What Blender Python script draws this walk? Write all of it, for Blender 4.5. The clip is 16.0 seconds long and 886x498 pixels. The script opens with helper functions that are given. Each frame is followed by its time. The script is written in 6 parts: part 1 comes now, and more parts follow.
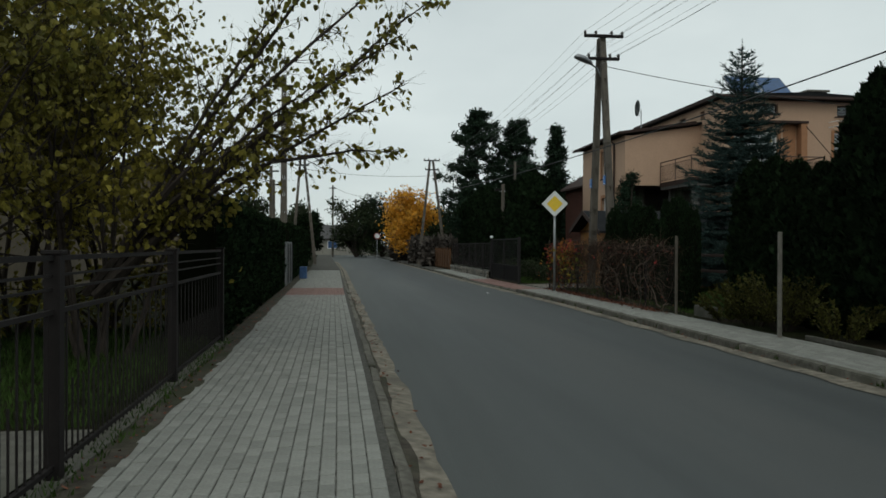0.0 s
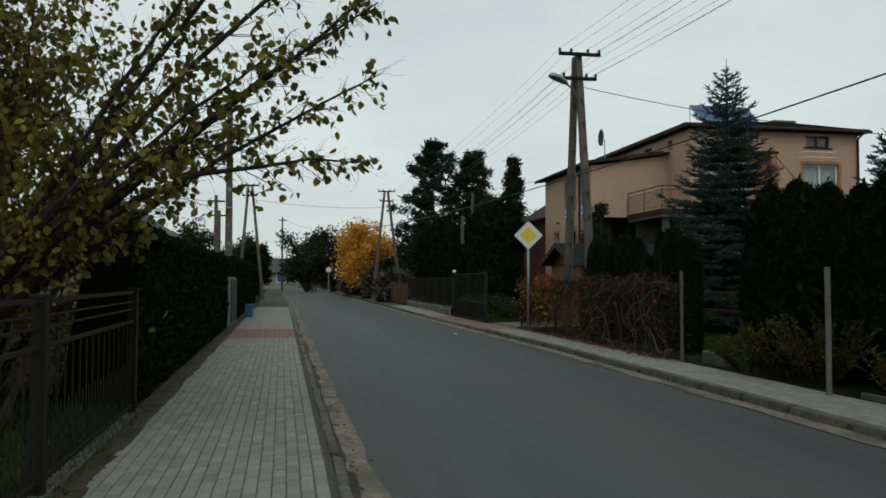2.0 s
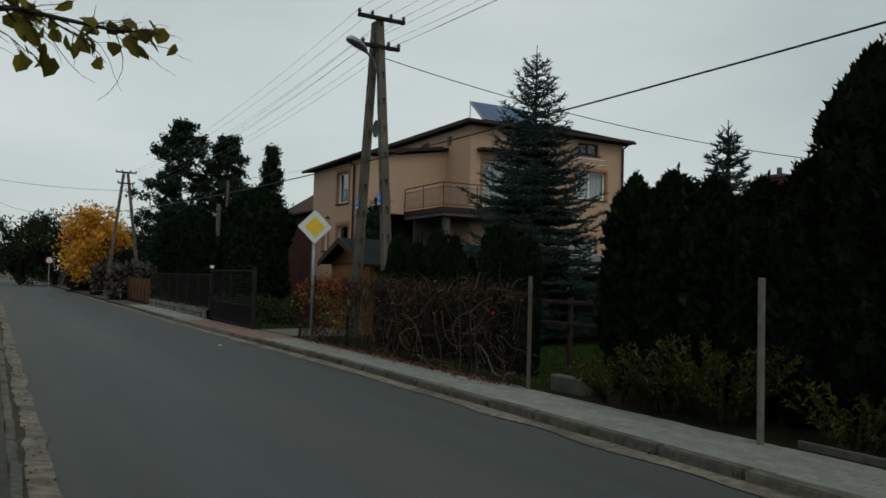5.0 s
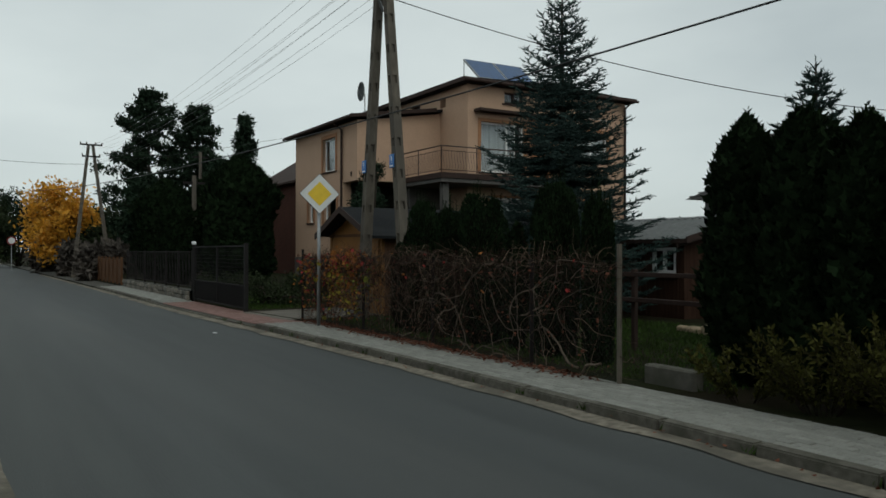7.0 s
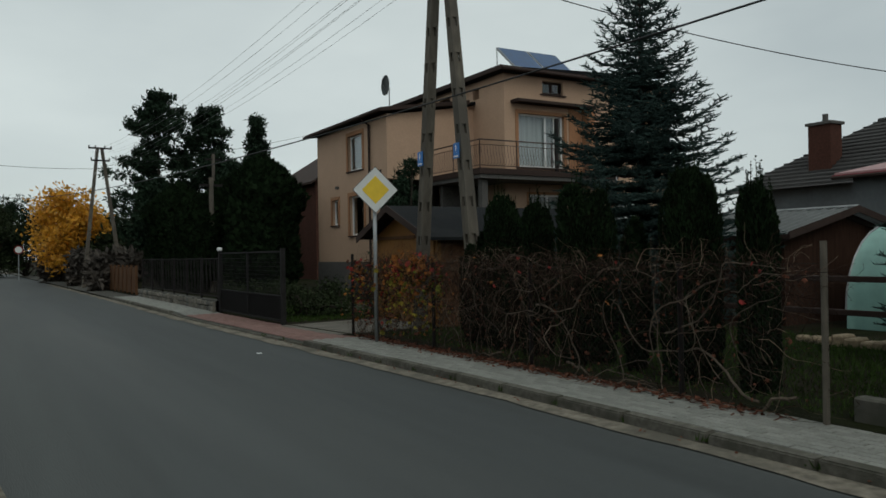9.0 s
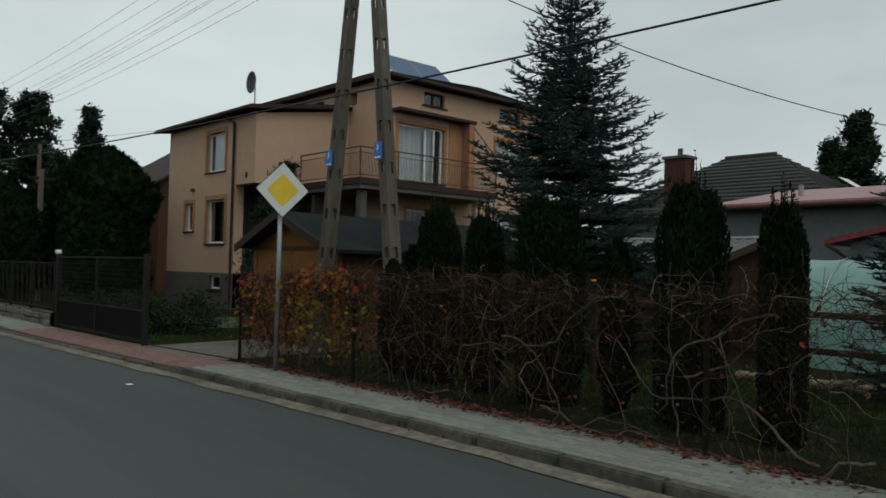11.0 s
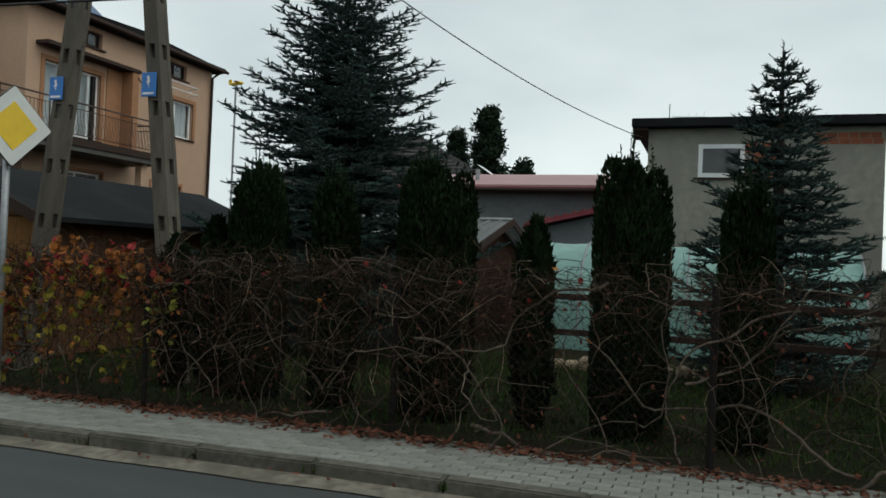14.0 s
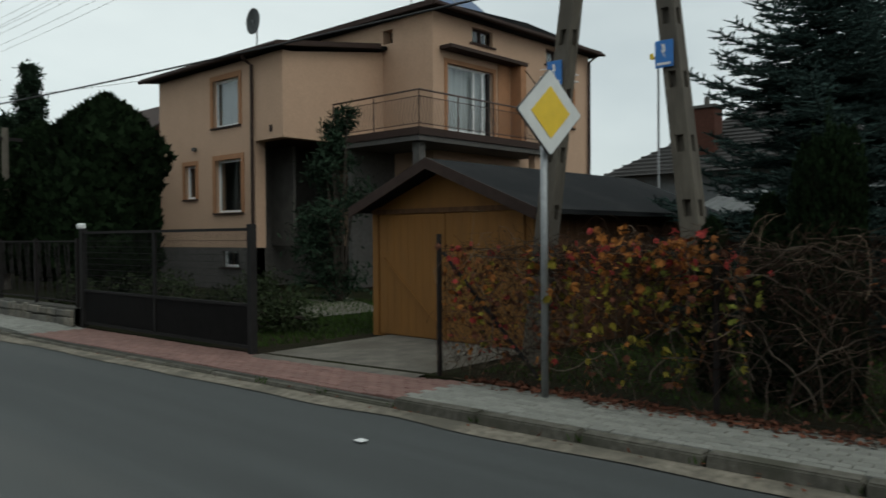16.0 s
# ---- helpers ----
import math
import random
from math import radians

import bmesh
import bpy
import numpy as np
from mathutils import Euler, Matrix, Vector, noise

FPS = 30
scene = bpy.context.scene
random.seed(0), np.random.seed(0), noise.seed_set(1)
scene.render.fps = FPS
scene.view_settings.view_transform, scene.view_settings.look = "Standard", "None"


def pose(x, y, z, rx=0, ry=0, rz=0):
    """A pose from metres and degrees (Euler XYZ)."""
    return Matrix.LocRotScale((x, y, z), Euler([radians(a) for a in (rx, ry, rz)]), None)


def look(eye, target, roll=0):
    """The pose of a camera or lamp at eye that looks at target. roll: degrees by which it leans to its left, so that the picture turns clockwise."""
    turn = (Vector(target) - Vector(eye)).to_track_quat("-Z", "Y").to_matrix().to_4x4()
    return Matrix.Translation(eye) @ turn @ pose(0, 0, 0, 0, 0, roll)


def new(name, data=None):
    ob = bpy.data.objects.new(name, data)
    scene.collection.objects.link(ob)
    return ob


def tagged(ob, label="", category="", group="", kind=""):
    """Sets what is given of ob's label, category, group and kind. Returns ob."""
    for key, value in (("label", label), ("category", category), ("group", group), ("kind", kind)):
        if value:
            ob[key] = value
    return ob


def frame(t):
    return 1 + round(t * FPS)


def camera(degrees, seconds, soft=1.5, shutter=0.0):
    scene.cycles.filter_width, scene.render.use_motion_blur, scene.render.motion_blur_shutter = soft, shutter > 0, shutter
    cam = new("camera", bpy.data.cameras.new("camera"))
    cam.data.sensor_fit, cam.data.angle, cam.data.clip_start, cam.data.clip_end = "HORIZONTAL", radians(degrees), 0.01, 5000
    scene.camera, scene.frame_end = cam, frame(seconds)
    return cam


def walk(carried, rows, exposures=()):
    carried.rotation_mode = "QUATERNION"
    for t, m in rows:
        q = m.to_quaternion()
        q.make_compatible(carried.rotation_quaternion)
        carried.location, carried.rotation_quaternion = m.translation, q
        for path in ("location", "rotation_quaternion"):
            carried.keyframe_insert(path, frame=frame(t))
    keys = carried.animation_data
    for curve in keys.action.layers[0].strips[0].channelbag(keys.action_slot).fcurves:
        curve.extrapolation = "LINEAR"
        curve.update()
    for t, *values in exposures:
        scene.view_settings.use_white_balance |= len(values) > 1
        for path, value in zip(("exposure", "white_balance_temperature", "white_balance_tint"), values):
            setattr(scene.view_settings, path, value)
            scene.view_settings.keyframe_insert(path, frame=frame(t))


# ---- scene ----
cam = camera(58.8, 16.0, soft=1.6, shutter=0.12)
METRES, EYE, TILT, LEAN, TURN = 19.5, 1.5, 0.0, 0.0, -7.8
PATH = [
    (0, (0.49, 0.416, 1.477), (0.724, 2.403, 1.469), 0.2),
    (0.5, (0.517, 1.027, 1.496), (0.733, 3.014, 1.551), -0.4),
    (1, (0.474, 1.627, 1.491), (0.729, 3.609, 1.547), 0.5),
    (1.5, (0.419, 2.198, 1.498), (0.694, 4.178, 1.558), 0.8),
    (2, (0.442, 2.814, 1.546), (0.799, 4.78, 1.623), 0.1),
    (2.5, (0.396, 3.435, 1.538), (0.931, 5.361, 1.604), 0.5),
    (3, (0.409, 4.024, 1.502), (1.066, 5.912, 1.54), -0.2),
    (3.5, (0.48, 4.637, 1.508), (1.281, 6.469, 1.566), 0.7),
    (4, (0.507, 5.21, 1.543), (1.412, 6.992, 1.612), 1.7),
    (6.5, (0.718, 8.444, 1.623), (1.714, 10.177, 1.703), 0.6),
    (7, (0.721, 9.029, 1.601), (1.743, 10.748, 1.609), 0.1),
    (7.5, (0.764, 9.648, 1.626), (1.776, 11.372, 1.611), -0.8),
    (8, (0.75, 10.28, 1.634), (1.75, 12.012, 1.631), -1.0),
    (10.5, (0.712, 13.273, 1.664), (1.859, 14.91, 1.732), 0.7),
    (11, (0.688, 13.849, 1.652), (2.033, 15.329, 1.706), 1.4),
    (11.5, (0.702, 14.455, 1.674), (2.222, 15.753, 1.754), 2.0),
    (12, (0.686, 15.058, 1.688), (2.333, 16.19, 1.763), 1.8),
    (12.5, (0.637, 15.652, 1.649), (2.318, 16.737, 1.669), 0.5),
    (13, (0.583, 16.228, 1.629), (2.329, 17.202, 1.615), 1.0),
    (13.5, (0.649, 16.826, 1.638), (2.494, 17.598, 1.632), 2.0),
    (14, (0.747, 17.426, 1.639), (2.637, 18.077, 1.662), 2.3),
    (14.5, (0.748, 17.98, 1.639), (2.673, 18.522, 1.69), 2.3),
    (15, (0.723, 18.58, 1.61), (2.64, 19.149, 1.623), 1.5),
    (15.5, (0.713, 19.213, 1.594), (2.502, 20.106, 1.576), 0.8),
    (16, (0.623, 19.807, 1.619), (2.093, 21.163, 1.59), -0.4),
]
walk(cam, [(t, look(eye, target, roll)) for t, eye, target, roll in PATH],
     [(t, e, 6500, 1.5) for t, e in ((0.0, 0.04), (1.0, -0.02), (2.5, 0.1), (3.5, 0.15), (4.0, 0.0), (6.5, -0.2), (7.0, -0.03), (10.5, -0.15), (11.0, 0.0), (12.0, 0.14), (13.0, 0.25), (14.0, 0.35), (15.0, 0.32), (15.5, 0.38), (16.0, 0.22))])

# ---- world and sun: an overcast autumn afternoon ----
world = bpy.data.worlds.new("overcast_sky")
scene.world = world
world.use_nodes = True
wn, wl = world.node_tree.nodes, world.node_tree.links
sky = wn.new("ShaderNodeTexSky")
sky.sky_type, sky.sun_disc = "NISHITA", False
sky.sun_elevation, sky.sun_rotation = radians(45), radians(189)
wco = wn.new("ShaderNodeTexCoord")
cloud = wn.new("ShaderNodeTexNoise")
cloud.inputs["Scale"].default_value, cloud.inputs["Detail"].default_value = 1.6, 5
wmap = wn.new("ShaderNodeMapping")
wmap.inputs["Scale"].default_value = (1, 1, 2.6)
wl.new(wco.outputs["Generated"], wmap.inputs["Vector"])
wl.new(wmap.outputs["Vector"], cloud.inputs["Vector"])
cramp = wn.new("ShaderNodeValToRGB")
cramp.color_ramp.elements[0].position, cramp.color_ramp.elements[1].position = 0.25, 0.75
cramp.color_ramp.elements[0].color = (4.2, 4.55, 4.85, 1)
cramp.color_ramp.elements[1].color = (6.7, 7.0, 7.15, 1)
wl.new(cloud.outputs["Fac"], cramp.inputs["Fac"])
wmix = wn.new("ShaderNodeMix")
wmix.data_type = "RGBA"
wmix.inputs["Factor"].default_value = 0.93
wl.new(sky.outputs["Color"], wmix.inputs["A"])
wl.new(cramp.outputs["Color"], wmix.inputs["B"])
wl.new(wmix.outputs["Result"], wn["Background"].inputs["Color"])
wn["Background"].inputs["Strength"].default_value = 0.11

sun_data = bpy.data.lights.new("sun", "SUN")
sun_data.energy, sun_data.angle, sun_data.color = 0.6, radians(40), (1.0, 0.96, 0.9)
sun = new("sun", sun_data)
sun.matrix_world = look((0, 0, 30), (3, 18, 9))


# ---- materials ----
def mat(name, base, rough=0.85, var=0.25, scale=6.0, bump=0.25, fine=70.0, metal=0.0, other=None, each=0.0, through_light=0.0,
        stretch=(1, 1, 1), stain=0.2, spec=0.4):
    """Procedural surface: grain and stains at two scales, a second colour in patches, a shade of its own for each piece."""
    m = bpy.data.materials.new(name)
    m.use_nodes = True
    n, l = m.node_tree.nodes, m.node_tree.links
    b = n["Principled BSDF"]
    co = n.new("ShaderNodeTexCoord")
    mp = n.new("ShaderNodeMapping")
    mp.inputs["Scale"].default_value = stretch
    l.new(co.outputs["Object"], mp.inputs["Vector"])

    def noise_at(s, detail=4.0):
        t = n.new("ShaderNodeTexNoise")
        t.inputs["Scale"].default_value, t.inputs["Detail"].default_value = s, detail
        l.new(mp.outputs["Vector"], t.inputs["Vector"])
        return t.outputs["Fac"]

    def maths(op, a, c, clamp=False):
        k = n.new("ShaderNodeMath")
        k.operation, k.use_clamp = op, clamp
        for i, v in enumerate((a, c)):
            if isinstance(v, (int, float)):
                k.inputs[i].default_value = v
            else:
                l.new(v, k.inputs[i])
        return k.outputs[0]

    big, grain = noise_at(scale / 7.0), noise_at(scale, 8.0)
    ramp = n.new("ShaderNodeValToRGB")
    ramp.color_ramp.elements[0].position, ramp.color_ramp.elements[1].position = 0.3, 0.7
    lo = [c * (1 - var) for c in base]
    hi = [min(1, c * (1 + var)) for c in base]
    ramp.color_ramp.elements[0].color, ramp.color_ramp.elements[1].color = (*lo, 1), (*hi, 1)
    l.new(grain, ramp.inputs["Fac"])
    col = ramp.outputs["Color"]
    if other:
        mx = n.new("ShaderNodeMix")
        mx.data_type = "RGBA"
        mx.inputs["B"].default_value = (*other, 1)
        l.new(maths("MULTIPLY", maths("SUBTRACT", big, 0.47, True), 6.0, True), mx.inputs["Factor"])
        l.new(col, mx.inputs["A"])
        col = mx.outputs["Result"]
    shade = maths("ADD", maths("MULTIPLY", big, 2 * stain), 1 - stain)
    if each:
        info, geo = n.new("ShaderNodeObjectInfo"), n.new("ShaderNodeNewGeometry")
        r = maths("FRACT", maths("ADD", info.outputs["Random"], geo.outputs["Random Per Island"]), 0)
        shade = maths("MULTIPLY", shade, maths("ADD", maths("MULTIPLY", r, 2 * each), 1 - each))
    hsv = n.new("ShaderNodeHueSaturation")
    l.new(shade, hsv.inputs["Value"])
    l.new(col, hsv.inputs["Color"])
    l.new(hsv.outputs["Color"], b.inputs["Base Color"])
    b.inputs["Metallic"].default_value = metal
    b.inputs["Specular IOR Level"].default_value = spec
    l.new(maths("ADD", maths("MULTIPLY", grain, 0.2), rough - 0.1, True), b.inputs["Roughness"])
    if bump:
        bp = n.new("ShaderNodeBump")
        bp.inputs["Strength"].default_value, bp.inputs["Distance"].default_value = bump, 0.01
        l.new(noise_at(fine, 6.0), bp.inputs["Height"])
        l.new(bp.outputs["Normal"], b.inputs["Normal"])
    if through_light:
        tr, ms = n.new("ShaderNodeBsdfTranslucent"), n.new("ShaderNodeMixShader")
        ms.inputs["Fac"].default_value = through_light
        l.new(hsv.outputs["Color"], tr.inputs["Color"])
        l.new(b.outputs[0], ms.inputs[1])
        l.new(tr.outputs[0], ms.inputs[2])
        l.new(ms.outputs[0], n["Material Output"].inputs["Surface"])
    return m


def glass_mat(name, tint=(0.75, 0.8, 0.82)):
    m = bpy.data.materials.new(name)
    m.use_nodes = True
    b = m.node_tree.nodes["Principled BSDF"]
    b.inputs["Base Color"].default_value = (*tint, 1)
    b.inputs["Transmission Weight"].default_value, b.inputs["Roughness"].default_value, b.inputs["IOR"].default_value = 1.0, 0.03, 1.45
    return m


M = {
    "asphalt": mat("asphalt", (0.066, 0.072, 0.072), 0.82, 0.16, 3.0, 0.5, 160, other=(0.078, 0.082, 0.08), stain=0.2, stretch=(1, 0.06, 1), spec=0.3),
    "dirt": mat("dark_verge_dirt", (0.06, 0.053, 0.042), 0.95, 0.4, 9, 0.8, 60, other=(0.035, 0.038, 0.022), spec=0.1),
    "sand": mat("sandy_gutter", (0.19, 0.17, 0.138), 0.95, 0.4, 9, 0.8, 70, other=(0.1, 0.092, 0.076), stain=0.3, spec=0.1),
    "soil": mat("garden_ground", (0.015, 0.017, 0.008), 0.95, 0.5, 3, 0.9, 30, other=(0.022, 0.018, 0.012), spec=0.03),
    "grass": mat("grass_blades", (0.036, 0.063, 0.015), 0.75, 0.4, 4, 0, each=0.35, spec=0.06),
    "paver": mat("grey_concrete_paver", (0.212, 0.213, 0.193), 0.92, 0.14, 40, 0.35, 180, each=0.13, stain=0.14, spec=0.25),
    "paver_red": mat("red_concrete_paver", (0.185, 0.105, 0.09), 0.9, 0.16, 40, 0.35, 180, each=0.13),
    "joint": mat("joint_sand", (0.075, 0.073, 0.064), 0.95, 0.3, 20, 0.5, 90, spec=0.1),
    "kerb": mat("kerb_concrete", (0.125, 0.118, 0.1), 0.94, 0.3, 14, 0.8, 90, other=(0.075, 0.073, 0.058), each=0.15, spec=0.12),
    "concrete": mat("weathered_concrete", (0.15, 0.142, 0.122), 0.92, 0.25, 9, 0.5, 80, other=(0.14, 0.13, 0.11)),
    "footing": mat("mossy_footing", (0.1, 0.095, 0.08), 0.95, 0.3, 9, 0.6, 80, other=(0.06, 0.06, 0.045)),
    "slab": mat("driveway_concrete", (0.13, 0.117, 0.098), 0.92, 0.3, 5, 0.6, 50, other=(0.08, 0.07, 0.055), stain=0.4),
    "pole": mat("pole_concrete", (0.115, 0.1, 0.08), 0.92, 0.25, 12, 0.5, 60, other=(0.08, 0.07, 0.058), stretch=(1, 1, 0.3)),
    "stone": mat("fieldstone", (0.16, 0.145, 0.12), 0.9, 0.4, 9, 0.7, 40, other=(0.09, 0.088, 0.08), each=0.3),
    "render_salmon": mat("salmon_render", (0.45, 0.3, 0.208), 0.92, 0.06, 14, 0.3, 220, stain=0.07),
    "render_trim": mat("terracotta_trim", (0.33, 0.165, 0.085), 0.9, 0.1, 14, 0.3, 200),
    # Dark plinth grey, also put on porch parts to paint in their shade.
    "plinth": mat("dark_plinth_and_shade_grey", (0.085, 0.08, 0.075), 0.92, 0.2, 12, 0.5, 90),
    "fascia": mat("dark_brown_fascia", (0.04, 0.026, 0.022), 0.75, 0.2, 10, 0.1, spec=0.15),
    "roof_felt": mat("dark_roof_felt", (0.011, 0.012, 0.0135), 0.92, 0.25, 6, 0.4, 90, other=(0.016, 0.017, 0.018), spec=0.12),
    "roof_tile": mat("grey_metal_tile", (0.056, 0.054, 0.053), 0.7, 0.15, 8, 0.2, spec=0.25),
    "roof_red": mat("red_metal_roof", (0.2, 0.03, 0.04), 0.5, 0.15, 6, 0.1),
    "roof_pink": mat("faded_red_sheet_roof", (0.33, 0.19, 0.19), 0.6, 0.12, 5, 0.1),
    "corrugated": mat("galvanised_sheet", (0.24, 0.25, 0.25), 0.55, 0.15, 6, 0.1, metal=0.2),
    "grey_render": mat("grey_cement_render", (0.25, 0.24, 0.205), 0.93, 0.13, 5, 0.4, 90, other=(0.21, 0.2, 0.175), stain=0.15),
    "grey_wall": mat("slate_grey_wall", (0.135, 0.145, 0.15), 0.9, 0.1, 6, 0.3, 90),
    "brick": mat("red_hollow_brick", (0.26, 0.088, 0.047), 0.9, 0.2, 14, 0.5, 60, each=0.2),
    "stone_pale": mat("pale_edging_stone", (0.26, 0.2, 0.13), 0.9, 0.3, 9, 0.6, 40, each=0.3),
    "brick_dark": mat("dark_red_brick", (0.068, 0.03, 0.022), 0.92, 0.2, 8, 0.4, 60, spec=0.15),
    "dish": mat("grey_dish_paint", (0.13, 0.14, 0.14), 0.6, 0.1, 6, 0),
    "white": mat("white_plastic", (0.74, 0.75, 0.75), 0.45, 0.04, 10, 0),
    "curtain": mat("net_curtain", (0.42, 0.44, 0.44), 0.95, 0.1, 14, 0.3, 30, stretch=(6, 6, 0.4), spec=0.1),
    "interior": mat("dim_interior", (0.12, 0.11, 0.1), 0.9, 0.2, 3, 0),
    "dark_metal": mat("dark_painted_metal", (0.014, 0.0115, 0.011), 0.7, 0.25, 14, 0.1, spec=0.18),
    "rail_metal": mat("balcony_rail_metal", (0.06, 0.035, 0.028), 0.5, 0.25, 14, 0.1),
    "gate_metal": mat("grey_brown_gate_sheet", (0.02, 0.019, 0.019), 0.75, 0.2, 8, 0.15, spec=0.12),
    "galv": mat("galvanised_steel", (0.3, 0.31, 0.32), 0.5, 0.15, 20, 0.1, metal=0.6),
    "wire": mat("rusty_fence_wire", (0.03, 0.027, 0.024), 0.8, 0.3, 30, 0, spec=0.15),
    "cable": mat("black_cable", (0.012, 0.012, 0.013), 0.6, 0.1, 10, 0),
    "thin_wire": mat("overhead_wire", (0.09, 0.095, 0.1), 0.5, 0.1, 10, 0, metal=0.5),
    "sign_white": mat("sign_white_sheet", (0.62, 0.63, 0.62), 0.4, 0.05, 10, 0),
    "sign_yellow": mat("sign_yellow_sheet", (0.72, 0.49, 0.035), 0.4, 0.05, 10, 0),
    "sign_back": mat("sign_black_border", (0.03, 0.03, 0.03), 0.5, 0.1, 10, 0),
    "blue": mat("blue_plate", (0.03, 0.17, 0.5), 0.4, 0.08, 10, 0),
    "ochre": mat("ochre_painted_boards", (0.2, 0.091, 0.021), 0.85, 0.1, 7, 0.2, 50, stretch=(1, 1, 0.2)),
    "timber": mat("brown_timber", (0.1, 0.052, 0.028), 0.88, 0.3, 12, 0.3, stretch=(1, 1, 0.15), spec=0.12),
    "shed_boards": mat("dark_red_brown_boards", (0.042, 0.022, 0.015), 0.9, 0.3, 12, 0.3, stretch=(1, 1, 0.15), spec=0.08),
    "mint": mat("mint_greenhouse_foil", (0.3, 0.5, 0.45), 0.5, 0.1, 4, 0.5, 9, through_light=0.35, spec=0.5),
    "solar": mat("solar_collector_glass", (0.045, 0.09, 0.19), 0.4, 0.2, 6, 0, spec=0.25),
    "bark": mat("grey_brown_bark", (0.045, 0.037, 0.031), 0.92, 0.35, 20, 0.8, 60, stretch=(1, 1, 0.25), spec=0.08),
    "twig": mat("dark_twig", (0.03, 0.024, 0.02), 0.9, 0.3, 20, 0, spec=0.06),
    "vine": mat("creeper_vine_bark", (0.11, 0.088, 0.068), 0.92, 0.35, 20, 0.3, each=0.35, spec=0.1),
    "vine_thin": mat("dry_creeper_twigs", (0.034, 0.021, 0.016), 0.92, 0.35, 20, 0, each=0.6, spec=0.04),
    "vine_pale": mat("pale_creeper_twigs", (0.135, 0.1, 0.072), 0.92, 0.35, 20, 0, each=0.5, spec=0.08),
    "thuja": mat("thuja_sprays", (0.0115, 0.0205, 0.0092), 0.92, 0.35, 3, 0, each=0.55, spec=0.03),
    # Near-black core colour paints the shade deep between the sprays.
    "thuja_core": mat("thuja_inner_shade", (0.006, 0.0075, 0.004), 0.95, 0.3, 6, 0.3, spec=0.02),
    "spruce": mat("blue_spruce_needles", (0.034, 0.055, 0.05), 0.9, 0.3, 2, 0, each=0.5, spec=0.06),
    "pine": mat("pine_needles", (0.019, 0.033, 0.02), 0.85, 0.35, 1, 0, each=0.5, spec=0.06),
    "leaf_green": mat("yellowing_leaves", (0.17, 0.145, 0.024), 0.7, 0.45, 1.2, 0, other=(0.075, 0.085, 0.02), each=0.5, through_light=0.3, spec=0.2),
    "leaf_yellow": mat("golden_leaves", (0.58, 0.29, 0.028), 0.6, 0.3, 2, 0, each=0.3, through_light=0.35),
    "leaf_red": mat("red_creeper_leaves", (0.28, 0.04, 0.036), 0.7, 0.3, 2, 0, each=0.5, through_light=0.3, spec=0.12),
    "leaf_mix": mat("orange_creeper_leaves", (0.3, 0.118, 0.03), 0.7, 0.35, 5, 0, each=0.55, through_light=0.3, other=(0.19, 0.075, 0.028), spec=0.12),
    "leaf_lemon": mat("dull_yellow_leaves", (0.26, 0.21, 0.034), 0.7, 0.35, 4, 0, each=0.5, through_light=0.25, other=(0.13, 0.14, 0.026), spec=0.12),
    "leaf_dead": mat("fallen_leaves", (0.11, 0.045, 0.028), 0.88, 0.4, 8, 0, each=0.5, spec=0.12),
    "bush": mat("dark_bush_leaves", (0.024, 0.033, 0.015), 0.8, 0.4, 1, 0, each=0.5, spec=0.08),
    "bare": mat("bare_brush", (0.06, 0.05, 0.042), 0.9, 0.3, 3, 0, each=0.4),
    "shrub_green": mat("dull_shrub_leaves", (0.05, 0.05, 0.012), 0.8, 0.4, 3, 0, each=0.5, through_light=0.2, spec=0.1),
    "tan_wall": mat("tan_render", (0.12, 0.097, 0.065), 0.92, 0.12, 6, 0.3, 90),
    "glass": glass_mat("window_glass"),
}


def lanes(m):
    """Darker asphalt along the far lane, paler by the kerbs, in long streaks."""
    n, l = m.node_tree.nodes, m.node_tree.links
    b = n["Principled BSDF"]
    src = b.inputs["Base Color"].links[0].from_socket
    geo, sep, ramp, mul = n.new("ShaderNodeNewGeometry"), n.new("ShaderNodeSeparateXYZ"), n.new("ShaderNodeValToRGB"), n.new("ShaderNodeMix")
    mp, ns, add = n.new("ShaderNodeMapping"), n.new("ShaderNodeTexNoise"), n.new("ShaderNodeMath")
    l.new(geo.outputs["Position"], sep.inputs[0])
    l.new(geo.outputs["Position"], mp.inputs["Vector"])
    mp.inputs["Scale"].default_value = (1.1, 0.07, 1)
    l.new(mp.outputs["Vector"], ns.inputs["Vector"])
    ns.inputs["Scale"].default_value, ns.inputs["Detail"].default_value = 1.6, 5
    add.operation = "MULTIPLY_ADD"
    l.new(ns.outputs["Fac"], add.inputs[0])
    add.inputs[1].default_value = 2.2
    l.new(sep.outputs["X"], add.inputs[2])
    div = n.new("ShaderNodeMath")
    div.operation = "DIVIDE"
    l.new(add.outputs[0], div.inputs[0])
    div.inputs[1].default_value = 8.0
    l.new(div.outputs[0], ramp.inputs["Fac"])
    el = ramp.color_ramp.elements
    el[0].position, el[0].color = 0.22, (1.08, 1.07, 1.04, 1)
    el[1].position, el[1].color = 0.9, (0.95, 0.94, 0.92, 1)
    for pos, v in ((0.42, 1.04), (0.6, 0.87), (0.8, 0.85)):
        e = el.new(pos)
        e.color = (v, v, v * 1.01, 1)
    mul.data_type, mul.blend_type = "RGBA", "MULTIPLY"
    mul.inputs["Factor"].default_value = 1.0
    l.new(src, mul.inputs["A"])
    l.new(ramp.outputs["Color"], mul.inputs["B"])
    l.new(mul.outputs["Result"], b.inputs["Base Color"])


lanes(M["asphalt"])


